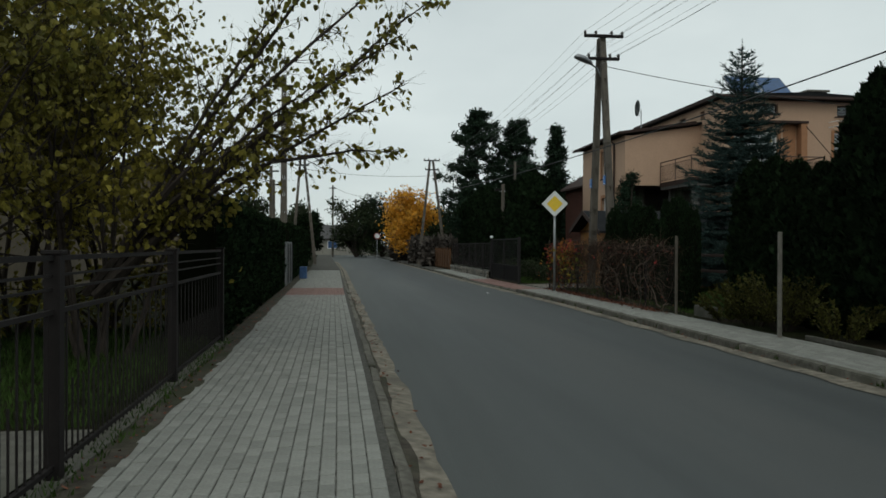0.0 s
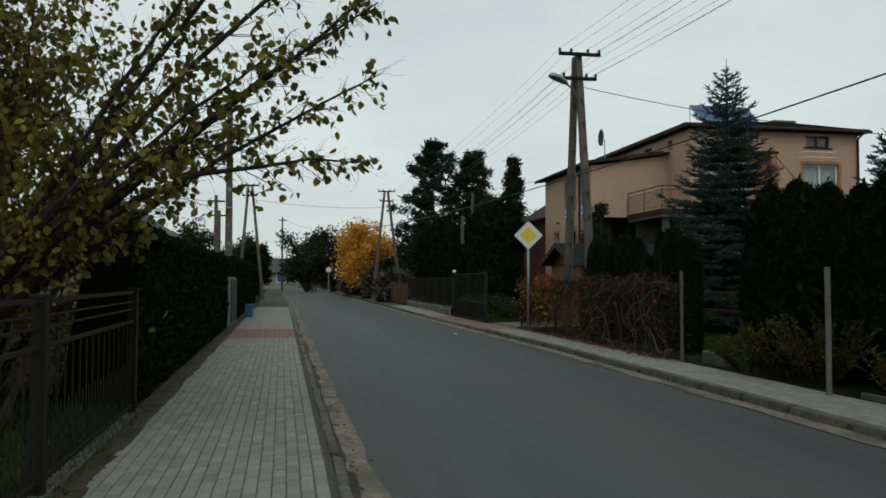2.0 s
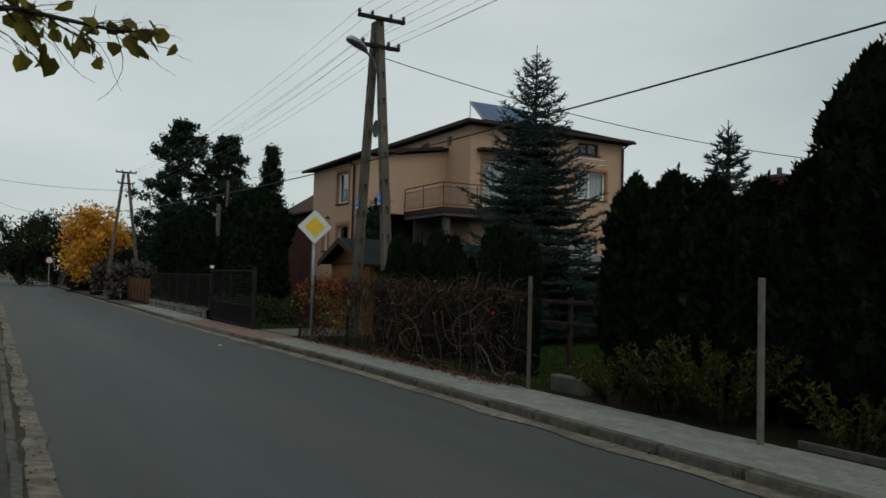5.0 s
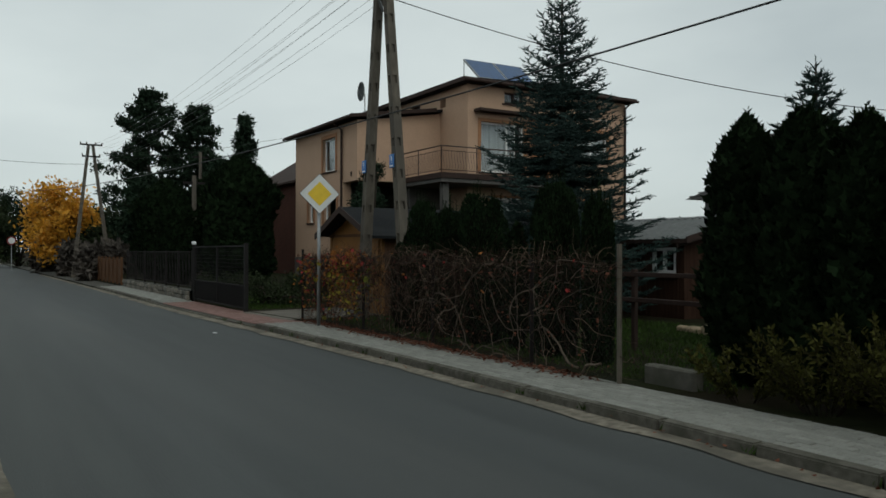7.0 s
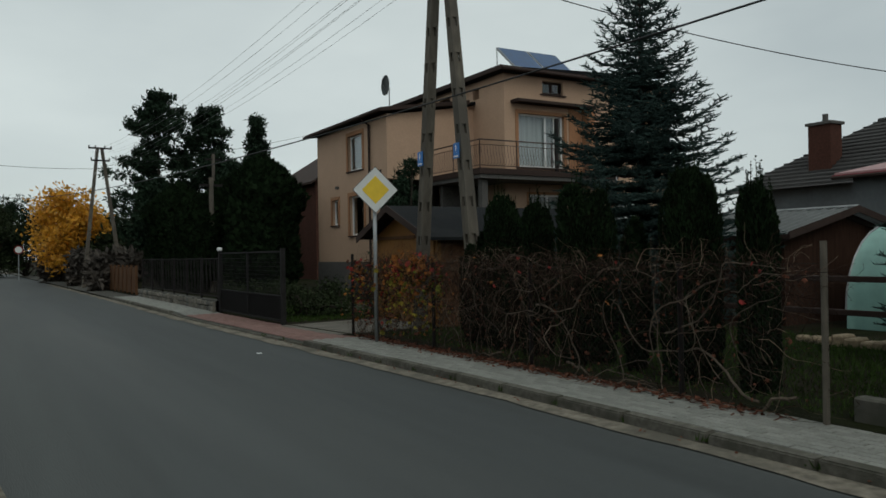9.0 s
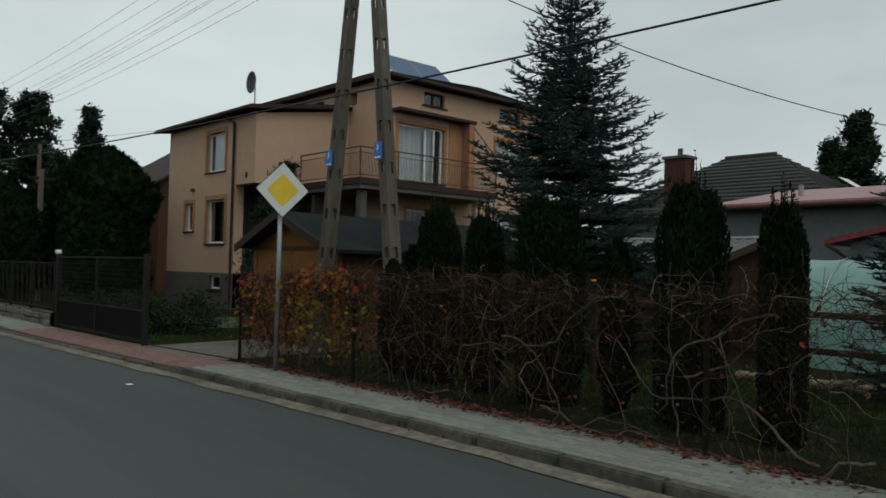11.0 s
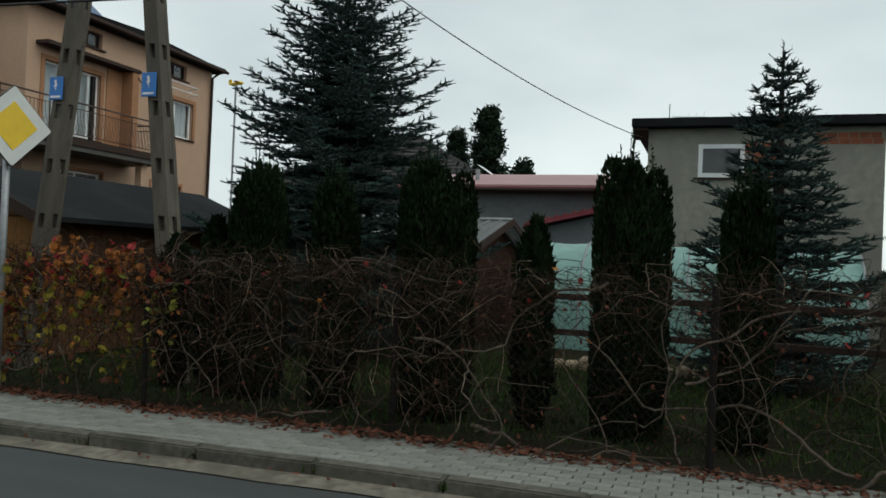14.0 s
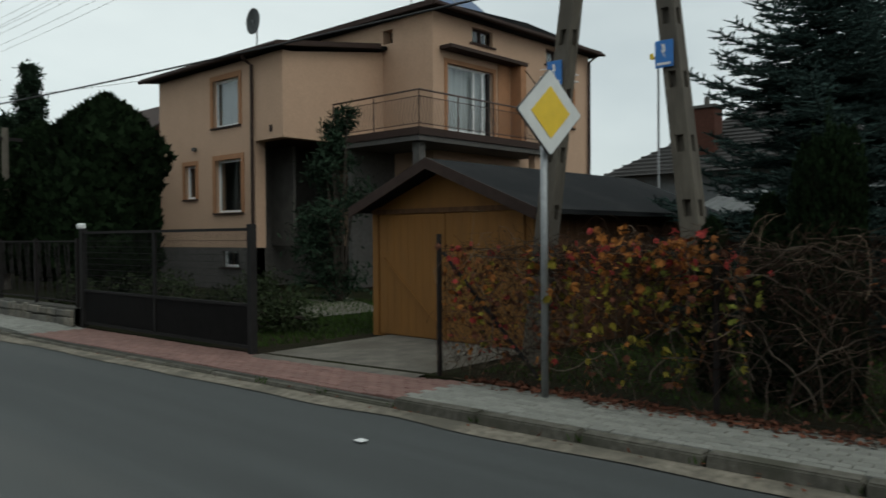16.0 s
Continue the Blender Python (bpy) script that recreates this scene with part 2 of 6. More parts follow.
# ---- building tools ----
UP = Vector((0, 0, 1))


def thing(name, at, label, category, group="", kind=""):
    ob = new(name)
    ob.location = at
    ob.empty_display_size = 0.2
    return tagged(ob, label, category, group, kind)


def base_of(ob):
    p = Vector(ob.location)
    while ob.parent:
        ob = ob.parent
        p += Vector(ob.location)
    return p


def mesh_of(name, bm, material, shift=None, smooth=False):
    me = bpy.data.meshes.new(name)
    if shift is not None:
        for v in bm.verts:
            v.co -= shift
    bm.normal_update()
    bm.to_mesh(me)
    bm.free()
    for m in material if isinstance(material, (list, tuple)) else (material,):
        me.materials.append(m)
    if smooth:
        me.shade_smooth()
    return me


def part(name, bm, material, parent, label="", smooth=False):
    """One mesh under a thing or a part; the bmesh is in world coordinates."""
    ob = new(name, mesh_of(name, bm, material, base_of(parent), smooth))
    ob.parent = parent
    return tagged(ob, label)


def solid(name, bm, material, label="", category="", group="", kind="", smooth=False, at=None):
    at = Vector(at) if at else Vector((0, 0, 0))
    ob = new(name, mesh_of(name, bm, material, at, smooth))
    ob.location = at
    return tagged(ob, label, category, group, kind)


def box(bm, x0, x1, y0, y1, z0, z1, bev=0.0, index=0):
    v = [bm.verts.new((x, y, z)) for z in (z0, z1) for x, y in ((x0, y0), (x1, y0), (x1, y1), (x0, y1))]
    fs = [bm.faces.new([v[i] for i in q]) for q in ((3, 2, 1, 0), (4, 5, 6, 7), (0, 1, 5, 4), (1, 2, 6, 5), (2, 3, 7, 6), (3, 0, 4, 7))]
    for f in fs:
        f.material_index = index
    if bev:
        es = list({e for f in fs for e in f.edges})
        bmesh.ops.bevel(bm, geom=es, offset=bev, segments=1, affect="EDGES")
    return bm


def bx(*a, **k):
    return box(bmesh.new(), *a, **k)


def prism(bm, ring, axis, lo, hi):
    """A profile of (a, b) pairs pushed along an axis: x takes (y, z), y takes (x, z), z takes (x, y)."""
    def at(p, t):
        return {"x": (t, *p), "y": (p[0], t, p[1]), "z": (*p, t)}[axis]
    a, b = [bm.verts.new(at(p, lo)) for p in ring], [bm.verts.new(at(p, hi)) for p in ring]
    n = len(ring)
    bm.faces.new(a[::-1]), bm.faces.new(b)
    for i in range(n):
        bm.faces.new((a[i], a[(i + 1) % n], b[(i + 1) % n], b[i]))
    bmesh.ops.recalc_face_normals(bm, faces=bm.faces)
    return bm


def tube(bm, pts, radii, n=6, cap=True):
    """A tapering tube through points."""
    pts = [Vector(p) for p in pts]
    if isinstance(radii, (int, float)):
        radii = [radii] * len(pts)
    rings, side = [], None
    for i, p in enumerate(pts):
        d = (pts[min(i + 1, len(pts) - 1)] - pts[max(i - 1, 0)])
        d = d.normalized() if d.length > 1e-9 else UP
        if side is None:
            side = d.orthogonal().normalized()
        side = (side - d * side.dot(d))
        side = side.normalized() if side.length > 1e-6 else d.orthogonal().normalized()
        up = d.cross(side)
        rings.append([bm.verts.new(p + radii[i] * (math.cos(a) * side + math.sin(a) * up)) for a in (2 * math.pi * k / n for k in range(n))])
    for a, b in zip(rings, rings[1:]):
        for k in range(n):
            bm.faces.new((a[k], a[(k + 1) % n], b[(k + 1) % n], b[k]))
    if cap and n > 2:
        bm.faces.new(rings[0][::-1]), bm.faces.new(rings[-1])
    return bm


def tb(pts, radii, n=6):
    return tube(bmesh.new(), pts, radii, n)


class Soup:
    """Many small faces gathered fast, then turned into one mesh."""

    def __init__(self):
        self.v, self.f = [], []

    def add(self, verts, faces):
        k = len(self.v)
        self.v.extend(verts)
        self.f.extend(tuple(i + k for i in f) for f in faces)

    def leaf(self, p, d, s, length, width, fold=0.25):
        """A pointed leaf at p along d, with side s: six faces, folded at its rib."""
        n = d.cross(s)
        m, lift = p + d * (length * 0.45), n * (fold * width)
        a, b = p + d * (length * 0.25) + lift, p + d * (length * 0.66) + lift * 0.8
        self.add((p, a + s * (width * 0.5), b + s * (width * 0.42), p + d * length, b - s * (width * 0.42), a - s * (width * 0.5), m),
                 ((0, 1, 6), (1, 2, 6), (2, 3, 6), (3, 4, 6), (4, 5, 6), (5, 0, 6)))

    def blade(self, p, d, s, length, width):
        """A small flat spray for foliage far off."""
        m = p + d * (length * 0.5)
        self.add((p, m + s * (width * 0.5), p + d * length, m - s * (width * 0.5)), ((0, 1, 2), (0, 2, 3)))

    def spike(self, p, q, r):
        """A thin three-sided spike."""
        d = (q - p)
        s = d.orthogonal().normalized() * r
        u = d.normalized().cross(s)
        self.add((p + s, p - 0.5 * s + 0.87 * u, p - 0.5 * s - 0.87 * u, q), ((0, 1, 3), (1, 2, 3), (2, 0, 3)))

    def rod(self, pts, radii, n=3):
        pts = [Vector(p) for p in pts]
        k, side, verts, faces = len(pts), None, [], []
        for i, p in enumerate(pts):
            d = (pts[min(i + 1, k - 1)] - pts[max(i - 1, 0)]).normalized()
            side = d.orthogonal().normalized() if side is None else (side - d * side.dot(d)).normalized()
            up = d.cross(side)
            verts += [p + radii[i] * (math.cos(a) * side + math.sin(a) * up) for a in (2 * math.pi * j / n for j in range(n))]
        for i in range(k - 1):
            faces += [(i * n + j, i * n + (j + 1) % n, (i + 1) * n + (j + 1) % n, (i + 1) * n + j) for j in range(n)]
        self.add(verts, faces)

    def mesh(self, name, material):
        me = bpy.data.meshes.new(name)
        me.from_pydata([tuple(p) for p in self.v], [], self.f)
        me.materials.append(material)
        return me

    def part(self, name, material, parent, label="", kind=""):
        b = base_of(parent)
        self.v = [p - b for p in self.v]
        ob = new(name, self.mesh(name, material))
        ob.parent = parent
        return tagged(ob, label, kind=kind)


rnd = random.Random(7)


def rdir(r=rnd, flat=1.0):
    while True:
        v = Vector((r.uniform(-1, 1), r.uniform(-1, 1), r.uniform(-1, 1) * flat))
        if 0.05 < v.length < 1:
            return v.normalized()


# ---- the plan of the street: it runs along y and swings slightly left ----
def along(y, table):
    return float(np.interp(y, [t[0] for t in table], [t[1] for t in table]))


def kerb_left(y):
    return along(y, ((-60, 1.6), (5, 0.78), (9, 0.72), (25, 0.36), (46, -0.07), (120, -2.6)))


def kerb_right(y):
    return along(y, ((-60, 6.5), (10, 6.0), (20, 5.96), (25, 5.76), (33, 5.42), (46, 5.22), (120, 3.6)))


def fence_left(y):
    return kerb_left(y) - 1.98


def fence_right(y):
    return along(y, ((-60, 7.5), (8, 7.06), (26, 6.95), (29, 6.64), (46, 6.4), (120, 4.9)))


YS = [-60, -30, -15, -6] + list(range(-2, 60, 2)) + [65, 70, 80, 90, 105, 120]


def loft(columns, ys, z):
    """A strip between two or more edge functions of y; z gives each edge's height."""
    bm = bmesh.new()
    rows = [[bm.verts.new((c(y), y, z[i])) for i, c in enumerate(columns)] for y in ys]
    for a, b in zip(rows, rows[1:]):
        for i in range(len(columns) - 1):
            bm.faces.new((a[i], a[i + 1], b[i + 1], b[i]))
    return bm


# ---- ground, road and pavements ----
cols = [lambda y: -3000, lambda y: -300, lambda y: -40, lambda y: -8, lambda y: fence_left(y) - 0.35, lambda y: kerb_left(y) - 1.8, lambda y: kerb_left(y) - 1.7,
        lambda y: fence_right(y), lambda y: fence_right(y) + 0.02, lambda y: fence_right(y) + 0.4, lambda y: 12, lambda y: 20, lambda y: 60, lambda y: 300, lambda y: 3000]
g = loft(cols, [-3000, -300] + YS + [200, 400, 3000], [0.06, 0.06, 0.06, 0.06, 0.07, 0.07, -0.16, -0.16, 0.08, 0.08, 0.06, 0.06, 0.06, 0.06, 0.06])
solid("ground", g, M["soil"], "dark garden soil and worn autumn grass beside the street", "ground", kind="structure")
solid("road", loft([lambda y: kerb_left(y) - 0.02, lambda y: 0.5 * (kerb_left(y) + kerb_right(y)), lambda y: kerb_right(y) + 0.05], YS, [-0.01, 0.03, -0.025]),
      M["asphalt"], "worn grey asphalt road with sandy edges", "road", kind="structure")


def ragged(edge, inner, outer, ys, z0, z1, amount, seed):
    r = random.Random(seed)
    bm, rows = bmesh.new(), []
    for y in ys:
        rows.append([bm.verts.new((edge(y) + inner, y, z0)), bm.verts.new((edge(y) + 0.5 * (inner + outer), y, 0.5 * (z0 + z1) + r.uniform(0, 0.01))),
                     bm.verts.new((edge(y) + outer * (1 + amount * 1.6 * noise.noise((seed * 7.3, y * 0.9, 0)) + r.uniform(-0.05, 0.05)), y, z1))])
    for a, b in zip(rows, rows[1:]):
        for i in range(2):
            bm.faces.new((a[i], a[i + 1], b[i + 1], b[i]))
    bmesh.ops.recalc_face_normals(bm, faces=bm.faces)
    for f in bm.faces:
        if f.normal.z < 0:
            f.normal_flip()
    return bm


fine_ys = [-10 + 0.35 * i for i in range(230)]
solid("gutter", ragged(kerb_left, 0.0, 0.33, fine_ys, 0.05, 0.012, 0.09, 3), M["sand"], "sandy concrete gutter along the pavement edge", "gutter", kind="structure")
solid("gutter", ragged(kerb_right, 0.02, -0.23, fine_ys, 0.0, -0.009, 0.3, 4), M["sand"], "thin line of sand along the road edge", "gutter", kind="structure")
solid("gutter_dirt", ragged(lambda y: kerb_left(y) + 0.08, 0.0, 0.055, fine_ys, 0.049, 0.036, 0.9, 5), M["dirt"], "dark dirt packed between kerbstones and gutter", "gutter", kind="structure")
pav_l = solid("pavement", loft([lambda y: kerb_left(y) - 1.76, lambda y: kerb_left(y) - 0.01], YS, [0.088, 0.088]), M["joint"],
              "grey block paved pavement beside a metal fence", "pavement", kind="structure")
pav_r = solid("pavement", loft([lambda y: kerb_right(y) + 0.08, fence_right], YS, [0.045, 0.045]), M["joint"],
              "grey block paved pavement with a red driveway crossing", "pavement", kind="structure")


# kerbstones
def kerbs():
    r = random.Random(8)
    for i in range(34):
        y0 = 1.35 + 1.02 * i
        y1 = y0 + 0.985 + r.uniform(-0.04, 0.015)
        t, dz = r.uniform(-0.018, 0.018), r.uniform(-0.02, 0.012)
        xa, xb = kerb_left(y0) + r.uniform(-0.015, 0.012), kerb_left(y1) + r.uniform(-0.015, 0.012)
        bm = bmesh.new()
        v = [bm.verts.new(p) for p in ((xa - 0.005, y0, -0.1), (xa + 0.085, y0, -0.1), (xb + 0.085, y1, -0.1), (xb - 0.005, y1, -0.1),
                                       (xa - 0.005, y0, 0.1 + dz), (xa + 0.085, y0, 0.085 + dz + t), (xb + 0.085, y1, 0.085 + dz - t), (xb - 0.005, y1, 0.1 + dz))]
        for q in ((3, 2, 1, 0), (4, 5, 6, 7), (0, 1, 5, 4), (1, 2, 6, 5), (2, 3, 7, 6), (3, 0, 4, 7)):
            bm.faces.new([v[k] for k in q])
        bmesh.ops.bevel(bm, geom=bm.edges[:], offset=0.012, segments=1, affect="EDGES")
        part("kerbstone", bm, M["kerb"], pav_l)
    for i in range(44):
        y0 = 2.0 + 1.01 * i
        y1 = y0 + 0.99
        mid = 0.5 * (y0 + y1)
        low = 0.055 if 25.2 < mid < 35.0 else 0.0
        dz = r.uniform(-0.012, 0.006) - low
        xa, xb = kerb_right(y0) + r.uniform(-0.008, 0.008), kerb_right(y1) + r.uniform(-0.008, 0.008)
        bm = bmesh.new()
        v = [bm.verts.new(p) for p in ((xa, y0, -0.1), (xa + 0.15, y0, -0.1), (xb + 0.15, y1, -0.1), (xb, y1, -0.1),
                                       (xa + 0.012, y0, 0.092 + dz), (xa + 0.15, y0, 0.098 + dz), (xb + 0.15, y1, 0.098 + dz), (xb + 0.012, y1, 0.092 + dz))]
        for q in ((3, 2, 1, 0), (4, 5, 6, 7), (0, 1, 5, 4), (1, 2, 6, 5), (2, 3, 7, 6), (3, 0, 4, 7)):
            bm.faces.new([v[k] for k in q])
        bmesh.ops.bevel(bm, geom=bm.edges[:], offset=0.014, segments=2, affect="EDGES")
        part("kerbstone", bm, M["kerb"], pav_r)


kerbs()
solid("verge", ragged(lambda y: kerb_left(y) - 1.99, 0.0, 0.27, [-2 + 0.3 * i for i in range(180)], 0.11, 0.1, 0.07, 6), M["dirt"], "strip of dirt and moss between pavement and fence", "verge", kind="structure")
# concrete driveway to the garage, path to the house, stone edging
dr = solid("driveway", loft([lambda y: fence_right(y) - 0.28, lambda y: fence_right(y) - 0.04, lambda y: 9.3], [25.95, 27.3, 28.75], [0.04, 0.078, 0.11]), M["slab"], "cracked pale concrete driveway to the garage", "driveway", kind="structure")
solid("path", loft([lambda y: 9.2 + 0.4 * (y - 32), lambda y: 12.0 + 0.55 * (y - 32)], [31.9, 33, 34.2, 35.6], [0.1, 0.1]), M["slab"], "pale concrete garden path to the house", "path", kind="structure")
for i in range(5):
    y = 11.55 - 1.0 * i
    e = solid("edging_slab", bx(7.3 - 0.02 * i, 7.36 - 0.02 * i, y - 0.97, y, 0.02, 0.15, 0.008), M["footing"], "low weathered concrete edging slab at the hedge foot", "edging", "edging slabs")
solid("yard", loft([lambda y: -6.5, lambda y: fence_left(y) - 0.2], [-4, 0, 3.4, 6.6], [0.085, 0.085]), M["footing"], "stained concrete yard behind the near fence", "yard", kind="structure")
rs = random.Random(12)
for i in range(13):
    y = 17.0 + 0.23 * i
    solid("edging_stone", bx(12.5 + rs.uniform(-0.08, 0.08), 12.75 + rs.uniform(-0.05, 0.1), y, y + 0.2, 0.04, 0.16 + rs.uniform(0, 0.08), 0.03), M["stone_pale"], "pale brown stone in a low garden border", "stone", "garden border stones")
solid("stone_block", bx(7.45, 7.62, 15.0, 15.75, 0.05, 0.3, 0.02), M["footing"], "grey stone block under the hedge", "stone block")


# ---- the salmon house ----
def window(parent, face, at, lo, hi, z0, z1, name="window", trim=0.16, mullion=None, curtain=True, recess=0.12, frame_w=0.07, paint="white"):
    """A window in a wall. face 'x': the wall faces -x at x = at and lo, hi are y; face 'y': it faces -y at y = at and lo, hi are x."""
    def b(a0, a1, d0, d1, c0, c1, bev=0.0):
        return bx(at + d0, at + d1, a0, a1, c0, c1, bev) if face == "x" else bx(a0, a1, at + d0, at + d1, c0, c1, bev)
    w = bmesh.new()
    def add(bm, a0, a1, d0, d1, c0, c1):
        box(bm, *((at + d0, at + d1, a0, a1) if face == "x" else (a0, a1, at + d0, at + d1)), c0, c1)
    e = frame_w

    def ring(outer, inner, d0, d1):
        """A connected frame between two rectangles (a0, a1, c0, c1)."""
        rb, vs = bmesh.new(), []
        for d in (d0, d1):
            for a0, a1, c0, c1 in (outer, inner):
                vs.append([rb.verts.new((at + d, a, c) if face == "x" else (a, at + d, c)) for a, c in ((a0, c0), (a1, c0), (a1, c1), (a0, c1))])
        of, nf, ob_, nb = vs
        for i in range(4):
            j = (i + 1) % 4
            for p, q in ((of, nf), (nb, ob_), (ob_, of), (nf, nb)):
                rb.faces.new((p[i], p[j], q[j], q[i]))
        bmesh.ops.recalc_face_normals(rb, faces=rb.faces)
        return rb
    w.free()
    wob = part(name, ring((lo, hi, z0, z1), (lo + e, hi - e, z0 + e, z1 - e), recess, recess + 0.07), M[paint], parent, "white framed window" if paint == "white" else "dark framed window")
    for m in mullion or ():
        part("mullion", b(lo + m * (hi - lo) - 0.04, lo + m * (hi - lo) + 0.04, recess - 0.004, recess + 0.066, z0 + e, z1 - e), M[paint], wob)
    pane = part("pane", b(lo + e, hi - e, recess + 0.03, recess + 0.036, z0 + e, z1 - e), M["glass"], wob)
    pane.visible_shadow = False
    part("sill", b(lo - 0.12, hi + 0.12, -0.07, recess, z0 - 0.06, z0 - 0.012), M["fascia"], wob, "dark window sill")
    if trim:
        t = ring((lo - trim, hi + trim, z0 - 0.008, z1 + trim), (lo, hi, z0 - 0.004, z1), -0.03, 0.02)
        part("surround", t, M["render_trim"], wob, "terracotta painted surround")
    if curtain:
        c, n = bmesh.new(), 24
        pts = [(lo + (hi - lo) * i / n, recess + 0.16 + 0.025 * math.sin(i * 2.4)) for i in range(n + 1)]
        lows, highs = [], []
        for a, d in pts:
            for store, z in ((lows, z0 + 0.02), (highs, z1)):
                store.append(c.verts.new((at + d, a, z) if face == "x" else (a, at + d, z)))
        for i in range(n):
            c.faces.new((lows[i], lows[i + 1], highs[i + 1], highs[i]))
        part("curtain", c, M["curtain"], wob, "white net curtain")
    return wob


def wall_with_holes(bm, face, at, thick, lo, hi, z0, z1, holes):
    """A wall slab with real openings (a0, a1, c0, c1), made of blocks round them."""
    a_cuts = sorted({lo, hi, *[h[0] for h in holes], *[h[1] for h in holes]})
    for a0, a1 in zip(a_cuts, a_cuts[1:]):
        mid = 0.5 * (a0 + a1)
        gaps = sorted((h[2], h[3]) for h in holes if h[0] < mid < h[1])
        z = z0
        for c0, c1 in gaps + [(z1, z1)]:
            if c0 > z + 1e-6:
                box(bm, *((at, at + thick, a0, a1) if face == "x" else (a0, a1, at, at + thick)), z, c0)
            z = max(z, c1)
    bmesh.ops.remove_doubles(bm, verts=bm.verts, dist=1e-5)
    seen, dead = {}, []
    for f in bm.faces:
        k = tuple(round(c, 4) for c in f.calc_center_median())
        if k in seen:
            dead += [f, seen[k]]
        seen[k] = f
    bmesh.ops.delete(bm, geom=list(set(dead)), context="FACES_ONLY")
    return bm


def salmon_house():
    h = thing("house", (14.15, 36.3, 0.06), "two storey salmon rendered house with wrapped balcony and brown roof edge", "house")
    WX, WY0, WY1 = 14.15, 38.5, 45.7      # street wing
    MX, MY, MX1, MY1 = 18.1, 36.3, 26.85, 46.4   # main block
    # wing, street wall with the openings
    up, dn, sm, ce = (40.75, 42.2, 5.15, 6.62), (40.65, 42.1, 2.45, 4.1), (43.3, 44.0, 2.95, 4.05), (40.8, 41.7, 0.75, 1.25)
    w = wall_with_holes(bmesh.new(), "x", WX, 0.35, 39.9, WY1, 1.35, 7.05, [up, dn, sm])
    part("wall", w, M["render_salmon"], h, "salmon rendered street wall")
    # overhanging south end of the wing above the porch
    part("wall", bx(WX - 0.003, WX + 0.35, WY0, 39.897, 4.55, 7.05), M["render_salmon"], h)
    s = bmesh.new()
    prism(s, [(WX + 0.35, 4.55), (MX, 4.55), (MX, 7.62), (WX + 0.35, 7.05)], "y", WY0, WY0 + 0.3)
    part("wall", s, M["render_salmon"], h)
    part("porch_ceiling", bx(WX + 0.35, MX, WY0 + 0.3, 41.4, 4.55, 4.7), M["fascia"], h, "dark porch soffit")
    # Back wall takes plinth grey: the porch shade is put into its colour.
    part("wall", bx(WX + 0.35, MX, 41.4, 41.6, 0.1, 4.55), M["plinth"], h, "porch back wall, shade put into its colour")
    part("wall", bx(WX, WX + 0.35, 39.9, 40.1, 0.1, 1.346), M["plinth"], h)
    part("plinth", wall_with_holes(bmesh.new(), "x", WX - 0.04, 0.36, 39.9, WY1, 0.0, 1.35, [ce]), M["plinth"], h, "dark grey rendered plinth")
    part("wall", bx(WX + 0.35, MX, WY1 - 0.3, WY1, 0.0, 7.3), M["render_salmon"], h)
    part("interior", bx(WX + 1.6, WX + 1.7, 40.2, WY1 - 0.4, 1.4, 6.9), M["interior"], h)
    window(h, "x", WX, up[0], up[1], up[2], up[3], mullion=(0.12,))
    window(h, "x", WX, dn[0], dn[1], dn[2], dn[3], mullion=(0.12,), curtain=False)
    window(h, "x", WX, sm[0], sm[1], sm[2], sm[3], trim=0.14, curtain=False)
    window(h, "x", WX - 0.04, ce[0], ce[1], ce[2], ce[3], trim=0.0, curtain=False)
    # wing roof
    r = prism(bmesh.new(), [(13.85, 7.08), (MX - 0.01, 7.66), (MX - 0.01, 7.78), (13.85, 7.2)], "y", 38.3, 46.3)
    part("roof", r, M["roof_felt"], h, "dark shallow felt roof")
    part("fascia", bx(13.78, 13.85, 38.2, 46.32, 7.08, 7.22), M["fascia"], h, "brown eaves board")
    part("fascia", prism(bmesh.new(), [(13.85, 7.08), (MX - 0.35, 7.64), (MX - 0.35, 7.8), (13.85, 7.22)], "y", 38.2, 38.3), M["fascia"], h)
    part("gutter", tb([(13.73, 38.2, 7.12), (13.73, 46.3, 7.1)], 0.065, 8), M["fascia"], h)
    part("drainpipe", tb([(13.73, 39.95, 7.1), (13.8, 39.95, 6.95), (14.07, 39.95, 6.8), (14.07, 39.95, 0.2)], 0.05, 8), M["fascia"], h, "dark brown drainpipe")
    # main block
    big = (18.75, 21.0, 4.95, 7.05)
    tops = [(19.95, 21.0, 7.9, 8.4), (24.05, 25.3, 7.85, 8.4)]
    w2 = (23.9, 25.75, 5.7, 7.05)
    low = (19.2, 21.2, 2.5, 3.9)
    low2 = (23.6, 25.2, 2.5, 3.9)
    s = wall_with_holes(bmesh.new(), "y", MY, 0.35, MX, MX1, 1.35, 8.55, [big, *tops, w2, low, low2])
    part("wall", s, M["render_salmon"], h, "salmon rendered garden wall")
    win_y = [(40.3, 41.2), (42.4, 43.3)]
    t = wall_with_holes(bmesh.new(), "x", MX - 0.003, 0.35, MY + 0.35, MY1, 1.35, 8.55, [(a, b, 7.85, 8.3) for a, b in win_y] + [(38.05, 38.5, 7.85, 8.3)])
    part("wall", t, M["render_salmon"], h)
    for a, b in win_y:
        window(h, "x", MX, a, b, 7.85, 8.3, trim=0.0, curtain=False, paint="fascia")
    part("wall", bx(MX1 - 0.3, MX1 - 0.002, MY + 0.35, MY1, 0, 8.55), M["render_salmon"], h)
    part("wall", bx(MX + 0.36, MX1 - 0.3, MY1 - 0.3, MY1, 0, 8.55), M["render_salmon"], h)
